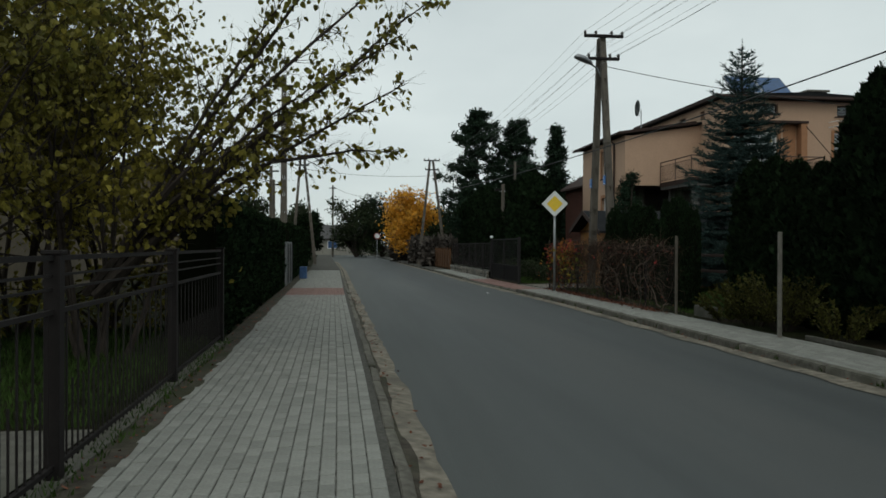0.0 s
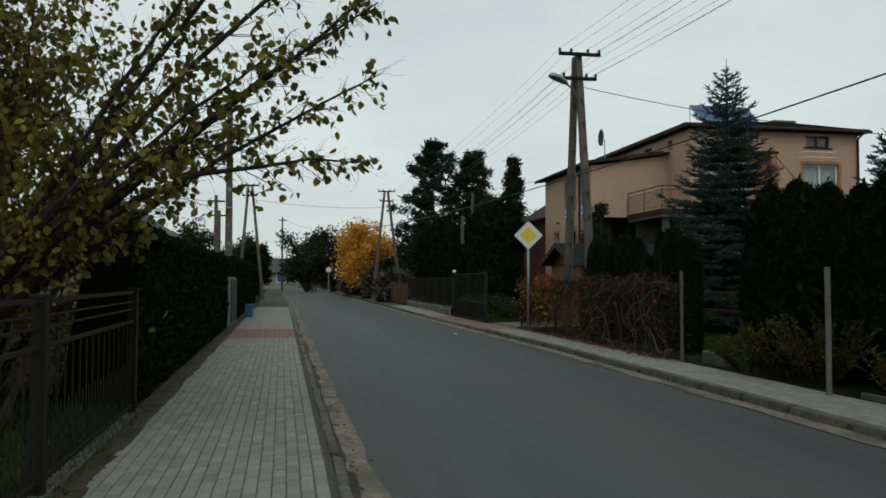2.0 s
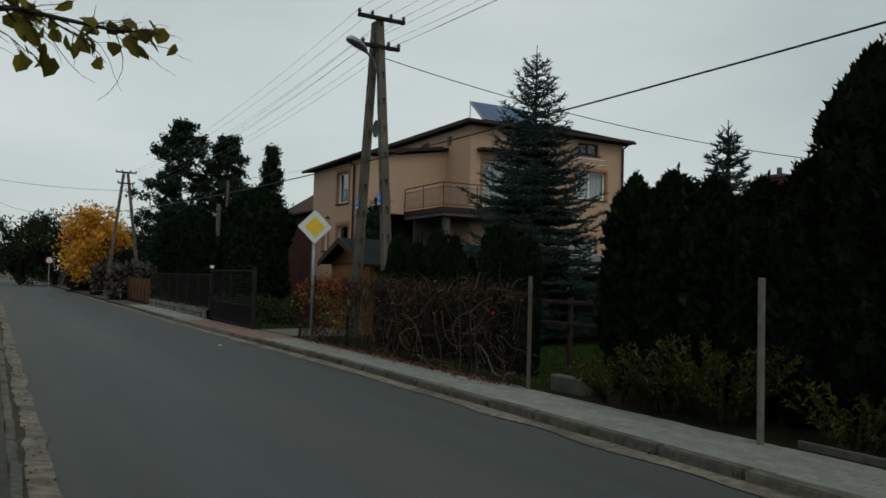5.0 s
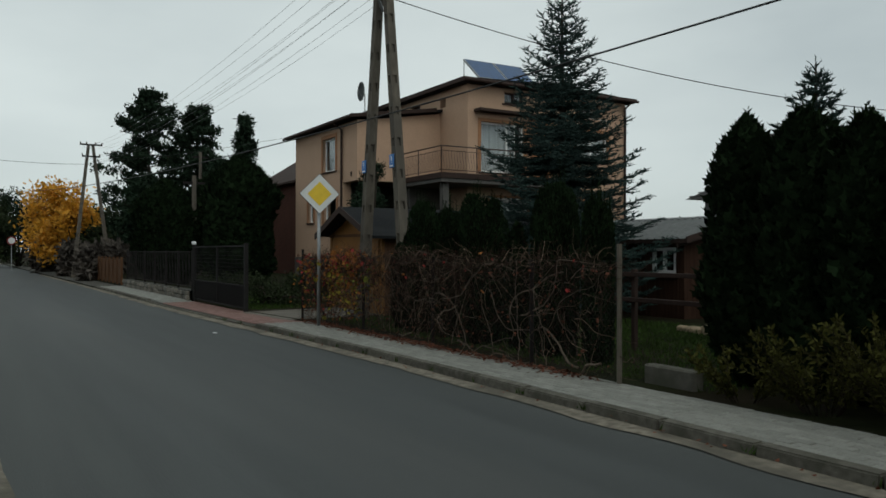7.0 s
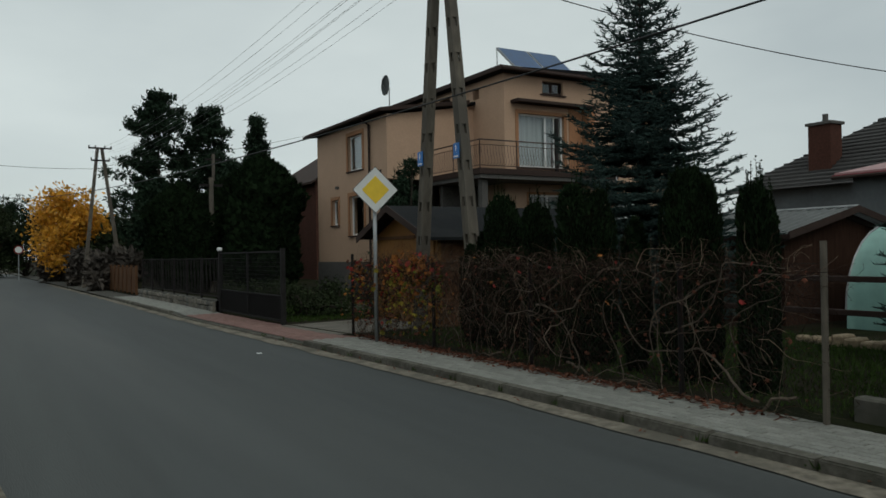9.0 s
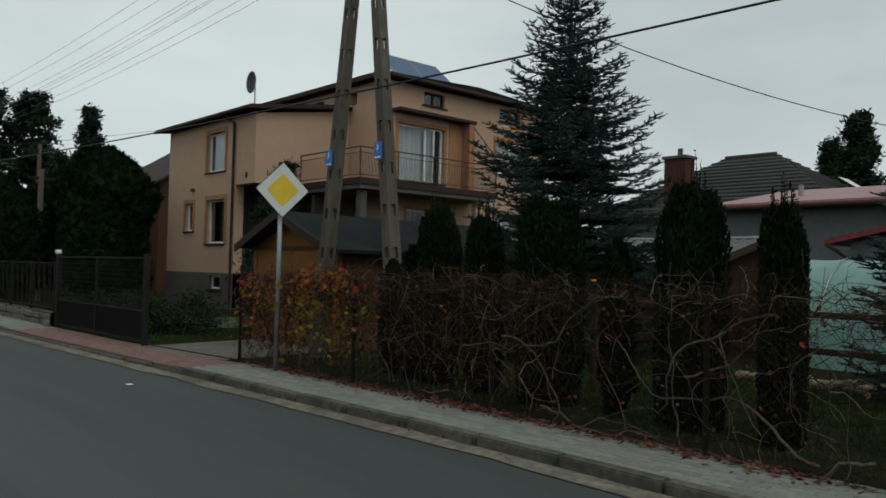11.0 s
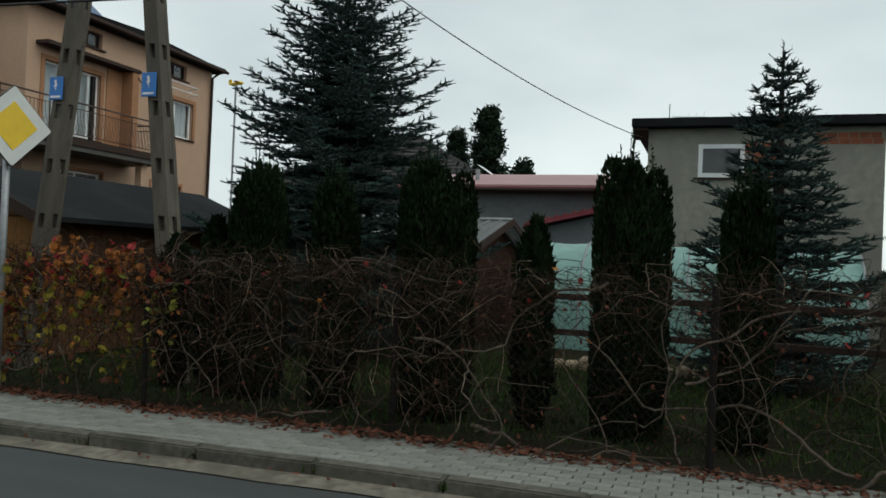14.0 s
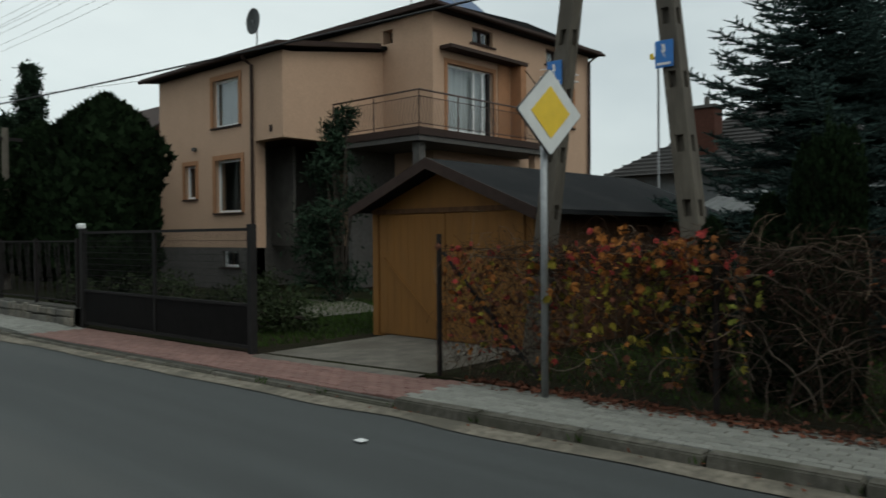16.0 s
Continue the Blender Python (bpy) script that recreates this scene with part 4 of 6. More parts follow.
# ---- poles, wires, signs ----
def concrete_leg(bm, foot, top, w0=0.22, w1=0.16, holes=True):
    """A tapered reinforced concrete pole leg with a ladder of recesses."""
    foot, top = Vector(foot), Vector(top)
    d = (top - foot).normalized()
    n = 12

    def beam(p, q, ax, ay, bx0, by0):
        """A straight square bar between two points with half widths."""
        va = [bm.verts.new(p + Vector((sx * ax, sy * ay, 0))) for sx, sy in ((-1, -1), (1, -1), (1, 1), (-1, 1))]
        vb = [bm.verts.new(q + Vector((sx * bx0, sy * by0, 0))) for sx, sy in ((-1, -1), (1, -1), (1, 1), (-1, 1))]
        bm.faces.new(va[::-1]), bm.faces.new(vb)
        for k in range(4):
            bm.faces.new((va[k], va[(k + 1) % 4], vb[(k + 1) % 4], vb[k]))
    for sx in (-1, 1):
        for sy in (-1, 1):
            beam(foot + Vector((sx * 0.36 * w0, sy * 0.36 * w0, 0)), top + Vector((sx * 0.36 * w1, sy * 0.36 * w1, 0)), 0.14 * w0, 0.14 * w0, 0.14 * w1, 0.14 * w1)
    for i in range(n):
        a, b = (i + 0.0) / n, (i + 0.74) / n
        wa, wb = w0 + (w1 - w0) * a, w0 + (w1 - w0) * b
        beam(foot.lerp(top, a), foot.lerp(top, b), 0.48 * wa, 0.48 * wa, 0.48 * wb, 0.48 * wb)
    beam(foot, top, 0.12 * w0, 0.3 * w0, 0.12 * w1, 0.3 * w1)
    return bm


def a_pole(at, spread, top_z, lamp_to=None, bars=True, label="leaning twin leg concrete power pole with crossarms", across=False):
    x, y, apex_y = at
    h = spread / 2
    fx0, fy0, tx0, ty0 = (h, 0.0, 0.12, 0.0) if across else (0.0, h, 0.0, 0.12)
    p = thing("power_pole", (x, y, 0.08), label, "power pole", "power poles along the street")
    part("leg", concrete_leg(bmesh.new(), (x - fx0, y - fy0, 0.0), (x - 0.1 - tx0, apex_y - ty0, top_z)), M["pole"], p, "perforated concrete leg")
    part("leg", concrete_leg(bmesh.new(), (x + fx0, y + fy0, 0.0), (x - 0.1 + tx0, apex_y + ty0, top_z)), M["pole"], p)
    if bars:
        for z, half in ((top_z - 0.05, 0.62), (top_z - 0.75, 0.5)):
            b = part("crossarm", bx(x - 0.1 - half, x - 0.1 + half, apex_y - 0.3, apex_y - 0.2, z, z + 0.09, 0.01), M["dark_metal"], p, "dark steel crossarm")
            for k in (-0.95, -0.4, 0.4, 0.95):
                ins = tb([(x - 0.1 + half * k, apex_y - 0.25, z + 0.09), (x - 0.1 + half * k, apex_y - 0.25, z + 0.14), (x - 0.1 + half * k, apex_y - 0.25, z + 0.2)], [0.025, 0.05, 0.03], 8)
                part("insulator", ins, M["plinth"], b)
    if lamp_to:
        lx, ly, lz = lamp_to
        part("lamp_arm", tb([(x - 0.1, apex_y, lz - 0.35), (0.5 * (x + lx), 0.5 * (apex_y + ly), lz - 0.12), (lx, ly, lz)], 0.03, 6), M["galv"], p)
        bm = bmesh.new()
        dv = Vector((lx - x, ly - apex_y, 0.12)).normalized()
        a = Vector((lx, ly, lz))
        tube(bm, [a - dv * 0.12, a, a + dv * 0.25, a + dv * 0.5, a + dv * 0.6], [0.05, 0.1, 0.15, 0.13, 0.04], 8)
        for v in bm.verts:
            if v.co.z < a.z - 0.03 + (v.co - a).dot(dv) * 0.2:
                v.co.z = a.z - 0.03 + (v.co - a).dot(dv) * 0.2
        part("lamp_head", bm, M["galv"], p, "grey cobra head street lamp", smooth=True)
    return p


main_pole = a_pole((8.33, 24.33, 24.2), 2.25, 7.97, lamp_to=(7.75, 23.9, 7.12), label="twin leg perforated concrete power pole with street lamp")
for py, pz, tilt in ((23.64, 3.5, 1), (25.0, 3.5, -1)):
    pl = part("warning_plate", bx(8.155, 8.17, py - 0.1, py + 0.1, pz - 0.14, pz + 0.14, 0.004), M["blue"], main_pole, "blue plate with white lightning mark")
    z = pz + 0.02
    bolt = bmesh.new()
    ring = [bolt.verts.new((8.15, py + a, z + c)) for a, c in ((-0.01, 0.08), (0.025, 0.08), (0.008, 0.02), (0.03, 0.02), (-0.02, -0.07), (0.0, 0.0), (-0.025, 0.0))]
    bolt.faces.new(ring)
    part("bolt_mark", bolt, M["white"], pl, "white lightning bolt")
    part("text_bar", bx(8.149, 8.1545, py - 0.075, py + 0.075, pz - 0.115, pz - 0.09), M["white"], pl)

a_pole((6.75, 60.5, 60.5), 2.1, 8.0, across=True)
a_pole((-2.9, 58.5, 58.5), 1.7, 8.0, across=True, lamp_to=(-1.9, 58.0, 7.6), label="twin leg concrete pole with lamp at the pavement")
lone = thing("power_pole", (-2.75, 39.5, 0.06), "tall single perforated concrete pole among hedges", "power pole", "power poles along the street")
part("leg", concrete_leg(bmesh.new(), (-2.75, 39.5, 0), (-2.75, 39.5, 9.8), 0.34, 0.22), M["pole"], lone)
part("crossarm", bx(-3.3, -2.2, 39.4, 39.5, 9.2, 9.3), M["dark_metal"], lone)
part("crossarm", bx(-3.1, -2.3, 39.4, 39.5, 8.5, 8.58), M["dark_metal"], lone)
for x, y, z in ((-4.6, 52, 6.6), (-5.0, 58, 6.2), (-1.74, 101, 9.1), (1.2, 112, 8), (9.6, 47, 5.2), (13.5, 62, 8.2)):
    o = thing("utility_pole", (x, y, 0.06), "plain grey wooden utility pole", "utility pole", "thin poles in the distance")
    part("shaft", tb([(x, y, 0), (x, y, z)], [0.13, 0.1], 8), M["pole"], o)
    part("crossarm", bx(x - 0.5, x + 0.5, y - 0.05, y + 0.05, z - 0.4, z - 0.3), M["dark_metal"], o)


def wire(a, b, sag, r=0.004, m="thin_wire", label="thin grey sagging overhead wire", n=24):
    a, b = Vector(a), Vector(b)
    pts = [a.lerp(b, i / n) - UP * (4 * sag * (i / n) * (1 - i / n)) for i in range(n + 1)]
    ob = solid("overhead_wire", tb(pts, r, 5), M[m], label, "wire", "overhead wires", smooth=True, at=a)
    return ob


for half, z in ((0.62, 8.12), (0.5, 7.42)):
    for k in (-0.95, -0.4, 0.4, 0.95):
        wire((8.23 + half * k, 24.0, z), (6.8 + half * k, 60.7, z - 0.3), 0.7)
        wire((8.23 + half * k, 24.0, z), (8.9 + half * k, -14, z + 0.2), 0.6)
wire((8.15, 24.1, 7.1), (9.2, -14, 7.6), 0.6)
wire((8.33, 24.2, 7.1), (22.55, 19.2, 5.06), 0.52, 0.011, "cable", "thin black service cable to the grey house")
wire((12.24, -13, 6.25), (-1.74, 101, 8.96), 3.17, 0.015, "cable", "thick black bundled cable crossing the street", n=60)
wire((7.0, 60.8, 6.9), (-2.7, 58.2, 7.0), 0.25, 0.012, "cable", "black cable over the road")
wire((17.1, 44.1, 8.0), (6.8, 60.5, 7.0), 0.3, 0.008, "cable", "thin cable to the dish mast")
wire((-2.7, 58.4, 7.6), (-2.75, 39.5, 9.0), 0.5)
wire((-2.9, 58.4, 7.2), (-3.0, 39.5, 8.5), 0.5)

# priority road sign
s = thing("road_sign", (6.75, 24.13, 0.1), "yellow and white diamond priority road sign on a grey pole", "road sign")
part("pole", tb([(6.76, 24.16, 0.08), (6.76, 24.16, 3.12)], 0.034, 12), M["galv"], s, "galvanised pole", smooth=True)


def diamond(r, depth, cx, cut=0.045):
    """A square on its corner that faces up the street, with rounded corners."""
    bm = bmesh.new()
    f = Vector((-0.2, -0.98, 0)).normalized()
    u = Vector((f.y, -f.x, 0)) * -1
    ring = []
    for k in range(4):
        a = math.pi / 2 * k
        for t in (-1, -0.4, 0.4, 1):
            c, q = Vector((math.cos(a), math.sin(a))), Vector((-math.sin(a), math.cos(a)))
            p = c * (r - cut * (0.55 + 0.45 * abs(t) ** 2)) + q * (t * cut * 0.62)
            ring.append(p)
    c0 = Vector((6.75, 24.13, 2.785))
    va = [bm.verts.new(c0 + u * p.x + UP * p.y + f * cx) for p in ring]
    vb = [bm.verts.new(c0 + u * p.x + UP * p.y + f * (cx - depth)) for p in ring]
    bm.faces.new(va), bm.faces.new(vb[::-1])
    for i in range(len(ring)):
        bm.faces.new((va[i], vb[i], vb[(i + 1) % len(ring)], va[(i + 1) % len(ring)]))
    bmesh.ops.recalc_face_normals(bm, faces=bm.faces)
    return bm


pl = part("plate", diamond(0.43, 0.02, 0.06), M["sign_back"], s, "dark plate edge")
part("white_field", diamond(0.42, 0.004, 0.066), M["sign_white"], pl, "white sheeting")
part("yellow_field", diamond(0.255, 0.004, 0.072, 0.02), M["sign_yellow"], pl, "yellow centre")
for z in (2.6, 2.95):
    part("clamp", bx(6.71, 6.81, 24.1, 24.21, z - 0.02, z + 0.02), M["galv"], s)

# far round sign
f = thing("road_sign", (3.3, 84, 0.06), "small round road sign far down the street", "road sign")
part("pole", tb([(3.3, 84, 0), (3.3, 84, 2.8)], 0.035, 6), M["galv"], f)
bm = bmesh.new()
tube(bm, [(3.3, 83.92, 2.5), (3.3, 83.9, 2.5)], 0.36, 20)
pf = part("plate", bm, M["leaf_red"], f, "red rimmed plate")
bm = bmesh.new()
tube(bm, [(3.3, 83.9, 2.5), (3.3, 83.89, 2.5)], 0.26, 20)
part("white_field", bm, M["sign_white"], pf)

# weathervane
w = thing("weathervane", (15.7, 27.6, 2.5), "yellow and red toy plane weathervane on a thin mast", "weathervane")
part("mast", tb([(15.7, 27.6, 0.06), (15.7, 27.6, 5.3)], 0.025, 6), M["galv"], w)
part("body", tb([(15.72, 27.78, 5.32), (15.71, 27.66, 5.33), (15.69, 27.48, 5.34), (15.68, 27.4, 5.33)], [0.015, 0.04, 0.045, 0.02], 7), M["sign_yellow"], w, "yellow body")
part("wing", bx(15.58, 15.82, 27.5, 27.58, 5.35, 5.37), M["leaf_red"], w, "red wing")
part("tail", bx(15.713, 15.727, 27.72, 27.8, 5.32, 5.43), M["sign_yellow"], w)


# ---- plants ----
def thuja_mesh(seed, height, radius, count, size=0.13, spiky=False):
    """A thuja column about the origin: a core painted near black as inner shade, and a coat of flat upward sprays in an
    uneven outline.
    """
    r = random.Random(seed)
    s = Soup()
    lumps = [(r.uniform(0, 6.28), r.uniform(0.1, 0.9), r.uniform(0.05, 0.22)) for _ in range(14)]

    def prof(t, a):
        k = min(1.0, 0.6 + 2.2 * t) * (1 - max(0, (t - 0.72) / 0.28) ** 2.4 * 0.72)
        for la, lt, lh in lumps:
            da = abs((a - la + math.pi) % (2 * math.pi) - math.pi)
            k += lh * math.exp(-(da / 0.6) ** 2 - ((t - lt) / 0.1) ** 2) - 0.02
        return radius * k
    for _ in range(count):
        t = 1 - math.sqrt(r.random()) if r.random() < 0.25 else r.random()
        a = r.uniform(0, 2 * math.pi)
        q = prof(t, a) * (1 - 0.25 * r.random() ** 2)
        p = Vector((q * math.cos(a), q * math.sin(a), t * height))
        out = Vector((math.cos(a), math.sin(a), 0))
        d = (UP * r.uniform(0.5, 1.2) + out * r.uniform(0.1, 0.7) + rdir(r) * 0.35).normalized()
        side = d.cross(out + rdir(r) * 0.5)
        if side.length < 0.05:
            continue
        side.normalize()
        L = size * r.uniform(0.6, 1.35)
        w = L * r.uniform(0.35, 0.6)
        m = p + d * L * 0.5
        s.add((p, m + side * w, p + d * L * 0.75 + side * w * 0.25, p + d * L * 1.1, p + d * L * 0.7 - side * w * 0.3, m - side * w), ((0, 1, 2), (0, 2, 3), (0, 3, 4), (0, 4, 5)))
    if spiky:        # thin wisps over the crown
        for _ in range(6):
            a, q = r.uniform(0, 6.28), r.uniform(0.0, 0.4) * radius
            p = Vector((q * math.cos(a), q * math.sin(a), height * r.uniform(0.9, 0.97)))
            top = p + Vector((r.gauss(0, 0.04), r.gauss(0, 0.04), r.uniform(0.15, 0.42)))
            s.spike(p, top, 0.02)
            for k in range(18):
                c = p.lerp(top, k / 18)
                s.leaf(c, (UP + rdir(r) * 0.9).normalized(), rdir(r), 0.085, 0.04)
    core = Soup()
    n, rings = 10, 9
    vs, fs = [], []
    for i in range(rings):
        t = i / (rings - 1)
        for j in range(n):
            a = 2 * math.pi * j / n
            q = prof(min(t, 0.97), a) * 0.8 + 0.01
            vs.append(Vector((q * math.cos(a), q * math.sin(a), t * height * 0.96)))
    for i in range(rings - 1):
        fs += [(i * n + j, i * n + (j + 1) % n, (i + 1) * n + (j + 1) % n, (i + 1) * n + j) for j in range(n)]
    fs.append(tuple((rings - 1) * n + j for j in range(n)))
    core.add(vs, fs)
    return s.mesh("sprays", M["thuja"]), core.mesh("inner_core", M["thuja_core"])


def column_mesh(seed, height, radius, count, size=0.06):
    """A columnar conifer about the origin: a bundle of upright plumes with an uneven flat top and thin bare leaders."""
    r = random.Random(seed)
    s, core = Soup(), Soup()
    plumes = [(0.0, 0.0, 0.45 * radius, height * 0.97)]
    for k in range(8):
        a = 6.283 * k / 8 + r.uniform(-0.25, 0.25)
        plumes.append((0.6 * radius * math.cos(a), 0.6 * radius * math.sin(a), radius * r.uniform(0.34, 0.48), height * r.uniform(0.84, 1.0)))
    for _ in range(count):
        px, py, pr, ph = r.choice(plumes)
        t, a = r.random() ** 0.9, r.uniform(0, 6.283)
        q = pr * min(1.0, 0.7 + 1.6 * t) * (1 - 0.75 * max(0.0, (t - 0.86) / 0.14) ** 2) * r.uniform(0.8, 1.08)
        p = Vector((px + q * math.cos(a), py + q * math.sin(a), t * ph))
        if t < 0.85 and p.x * p.x + p.y * p.y < (0.62 * radius) ** 2:
            continue
        d = (UP * r.uniform(0.8, 1.3) + Vector((math.cos(a), math.sin(a), 0)) * r.uniform(0.1, 0.5) + rdir(r) * 0.25).normalized()
        sd = d.cross(rdir(r))
        if sd.length > 0.1:
            sd.normalize()
            L = size * r.uniform(0.6, 1.4)
            m, w = p + d * L * 0.5, L * r.uniform(0.13, 0.24)
            s.add((p, m + sd * w, p + d * L, m - sd * w), ((0, 1, 2), (0, 2, 3)))
    for px, py, pr, ph in plumes:
        for k in range(2):
            b = Vector((px + r.uniform(-0.6, 0.6) * pr, py + r.uniform(-0.6, 0.6) * pr, ph * 0.93))
            e = b + Vector((r.gauss(0, 0.02), r.gauss(0, 0.02), r.uniform(0.22, 0.58)))
            s.spike(b, e, 0.014)
            for j in range(16):
                s.leaf(b.lerp(e, j / 16), (UP * 0.8 + rdir(r)).normalized(), rdir(r), 0.06 * (1.2 - j / 20), 0.025)
    # Solid core, its near-black colour standing in for shade inside the plumes.
    vs, fs, n = [], [], 10
    for i, t in enumerate((0.0, 0.1, 0.5, 0.8, 0.88)):
        for j in range(n):
            a = 6.283 * j / n
            q = radius * (0.6, 0.8, 0.86, 0.82, 0.55)[i]
            vs.append(Vector((q * math.cos(a), q * math.sin(a), t * height)))
    for i in range(4):
        fs += [(i * n + j, i * n + (j + 1) % n, (i + 1) * n + (j + 1) % n, (i + 1) * n + j) for j in range(n)]
    fs.append(tuple(4 * n + j for j in range(n)))
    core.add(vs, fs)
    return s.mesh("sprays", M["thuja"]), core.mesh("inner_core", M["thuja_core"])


THUJA = [thuja_mesh(11 + k, 1.0 * h, rr, c, sz, sp) for k, (h, rr, c, sz, sp) in enumerate(((3.1, 0.55, 7500, 0.125, True), (4.15, 0.66, 9000, 0.14, True),
        (2.5, 0.33, 3600, 0.11, True), (2.2, 0.24, 2600, 0.1, False), (2.6, 0.44, 5200, 0.11, True), (3.15, 0.52, 7000, 0.125, True), (5.2, 1.7, 10000, 0.22, False)))]
THUJA[2], THUJA[4] = column_mesh(23, 2.3, 0.22, 17000), column_mesh(24, 2.5, 0.35, 28000)


def thuja(kind, x, y, scale=1.0, turn=0.0, label="dense dark green thuja", group="thujas", z=0.06, tall=1.0):
    t = thing("thuja", (x, y, z), label, "thuja", group)
    t.rotation_euler = (0, 0, turn)
    t.scale = (scale, scale, scale * tall)
    for name, me in zip(("sprays", "inner_core"), THUJA[kind]):
        o = new(name, me)
        o.parent = t
    tr = new("trunk", mesh_of("trunk", tb([(0, 0, -0.05), (0, 0, 0.6)], [0.05, 0.03], 6), M["bark"]))
    tr.parent = t
    return t


r = random.Random(21)
for i in range(17):       # tall row beside the near garden
    y = 15.05 - 0.7 * i
    tall = y < 12.0
    thuja(1 if tall else (0 if i % 2 else 5), 8.45 + r.uniform(-0.1, 0.1), y, r.uniform(0.94, 1.02), r.uniform(0, 6), "tall dark green thuja in a dense row", "thuja row", tall=r.uniform(0.93, 1.0) if not tall else r.uniform(0.95, 1.06))
for y, k, sc, tl in ((17.15, 2, 1.0, 1.0), (18.14, 4, 1.0, 1.02), (19.0, 3, 0.82, 1.08), (19.98, 4, 1.08, 0.92), (21.1, 2, 1.15, 0.88), (22.0, 4, 0.88, 1.12), (22.5, 3, 0.9, 0.95), (23.1, 3, 0.85, 0.9)):
    thuja(k, 8.05 + r.uniform(-0.08, 0.08), y, sc, r.uniform(0, 6), "slim dark green columnar thuja behind the fence", "columnar thujas", tall=tl)
for x, y, k, sc in ((9.8, 40.2, 6, 1.0), (11.6, 46.5, 6, 1.05), (9.0, 47.5, 6, 0.75), (9.2, 53, 6, 0.95), (12.5, 52, 6, 1.15), (10.5, 58, 6, 1.1), (15.0, 30.2, 5, 0.8), (16.2, 30.6, 5, 0.75), (17.5, 30.4, 5, 0.7), (14.2, 30.0, 5, 0.7), (19.6, 13.3, 1, 0.8), (20.8, 12.4, 1, 0.9)):
    thuja(k, x, y, sc, r.uniform(0, 6), "dark green garden conifer", "garden conifers")



def spruce(x, y, height, radius, seed, whorls, label, lean=0.0, shade="spruce"):
    """A spruce: trunk, whorls of drooping limbs with upturned tips, and twigs coated with needles."""
    r = random.Random(seed)
    t = thing("spruce", (x, y, 0.06), label, "spruce")
    base = Vector((x, y, 0.06))
    part("trunk", tb([base, base + UP * height * 0.5, base + UP * height * 0.97], [0.13, 0.08, 0.012], 8), M["bark"], t)
    limbs, need = Soup(), Soup()

    def twig(p, d, L):
        q = p + d * L
        need.spike(p, q, 0.02)
        n = max(6, int(L / 0.02))
        for k in range(n):
            c = p.lerp(q, k / n)
            o = rdir(r)
            o = (o - d * o.dot(d) * 0.6 + d * 0.75 + UP * 0.25).normalized()
            s = o.cross(d)
            s = s.normalized() if s.length > 0.05 else o.orthogonal().normalized()
            need.add((c - s * 0.01, c + s * 0.01, c + o * r.uniform(0.04, 0.075)), ((0, 1, 2),))
    for w in range(whorls):
        f = (w + r.uniform(-0.12, 0.12)) / whorls
        f = min(max(f, 0.0), 0.985)
        z = height * (0.07 + 0.87 * f)
        reach = min(radius, 0.385 * (height - z)) * r.uniform(0.84, 1.08) + 0.03
        n = 8 if f < 0.7 else (6 if f < 0.9 else 4)
        a0 = r.uniform(0, 6.28)
        for k in range(n):
            a = a0 + 6.283 * k / n + r.uniform(-0.25, 0.25)
            L = reach * r.uniform(0.74, 1.1)
            out = Vector((math.cos(a), math.sin(a), 0))
            rise = 0.1 + 0.7 * max(0, f - 0.72) / 0.28
            pts = []
            for j in range(7):
                u = j / 6
                pts.append(base + UP * (z + L * (rise * u - 0.36 * u * (1 - f) + 0.22 * u ** 4)) + out * (L * u) + rdir(r) * 0.02)
            limbs.rod(pts, [0.022 * (1 - 0.8 * j / 6) * (0.5 + 0.7 * (1 - f)) for j in range(7)], 4)
            flat = Vector((-out.y, out.x, 0))
            steps = max(3, int(L / 0.12))
            for j in range(1, steps + 1):
                u = (j - 0.4) / steps
                i0 = min(5, int(u * 6))
                c = pts[i0].lerp(pts[i0 + 1], u * 6 - i0)
                ax = (pts[i0 + 1] - pts[i0]).normalized()
                for sd in (-1, 1):
                    B = (0.4 * L * (1 - u) + 0.03 + 0.07 * min(1.0, L)) * r.uniform(0.7, 1.15)
                    d = (ax * r.uniform(0.6, 0.9) + flat * sd * r.uniform(0.6, 0.9) + UP * r.uniform(-0.14, 0.14)).normalized()
                    m = max(1, int(B / 0.13))
                    p0 = c
                    for q in range(m):
                        p1 = p0 + (d + UP * (0.1 * q - 0.1) + rdir(r) * 0.08).normalized() * (B / m)
                        twig(p0, (p1 - p0).normalized(), (p1 - p0).length * 1.05)
                        if q < m - 1 or m == 1:
                            for s2 in (-1, 1):
                                e = (d * 0.8 + d.cross(UP) * s2 * 0.8 + UP * r.uniform(-0.2, 0.2)).normalized()
                                twig(p1, e, r.uniform(0.1, 0.19) * min(1.0, 0.4 + L))
                        p0 = p1
                if r.random() < 0.5:
                    twig(c, (ax * 0.6 + UP * 0.8 + rdir(r) * 0.3).normalized(), 0.12)
            twig(pts[5], (pts[6] - pts[5]).normalized(), min(0.24, 0.06 + 0.3 * L))
            for j in range(1, 6):
                twig(pts[j], (pts[j + 1] - pts[j]).normalized(), L / 6)
    top = base + UP * height * 0.92
    twig(top, UP, height * 0.08)
    for k in range(4):
        a = 1.57 * k + r.uniform(-0.4, 0.4)
        twig(top + UP * height * 0.012 * k, (UP * 0.8 + Vector((math.cos(a), math.sin(a), 0))).normalized(), 0.3 - 0.05 * k)
    limbs.part("limb_frame", M["bark"], t, "thin brown limbs", kind="stuff")
    need.part("needles", M[shade], t, "blue green needles")
    return t


spruce(12.37, 23.25, 7.8, 2.5, 31, 28, "large blue spruce in the garden behind the fence")
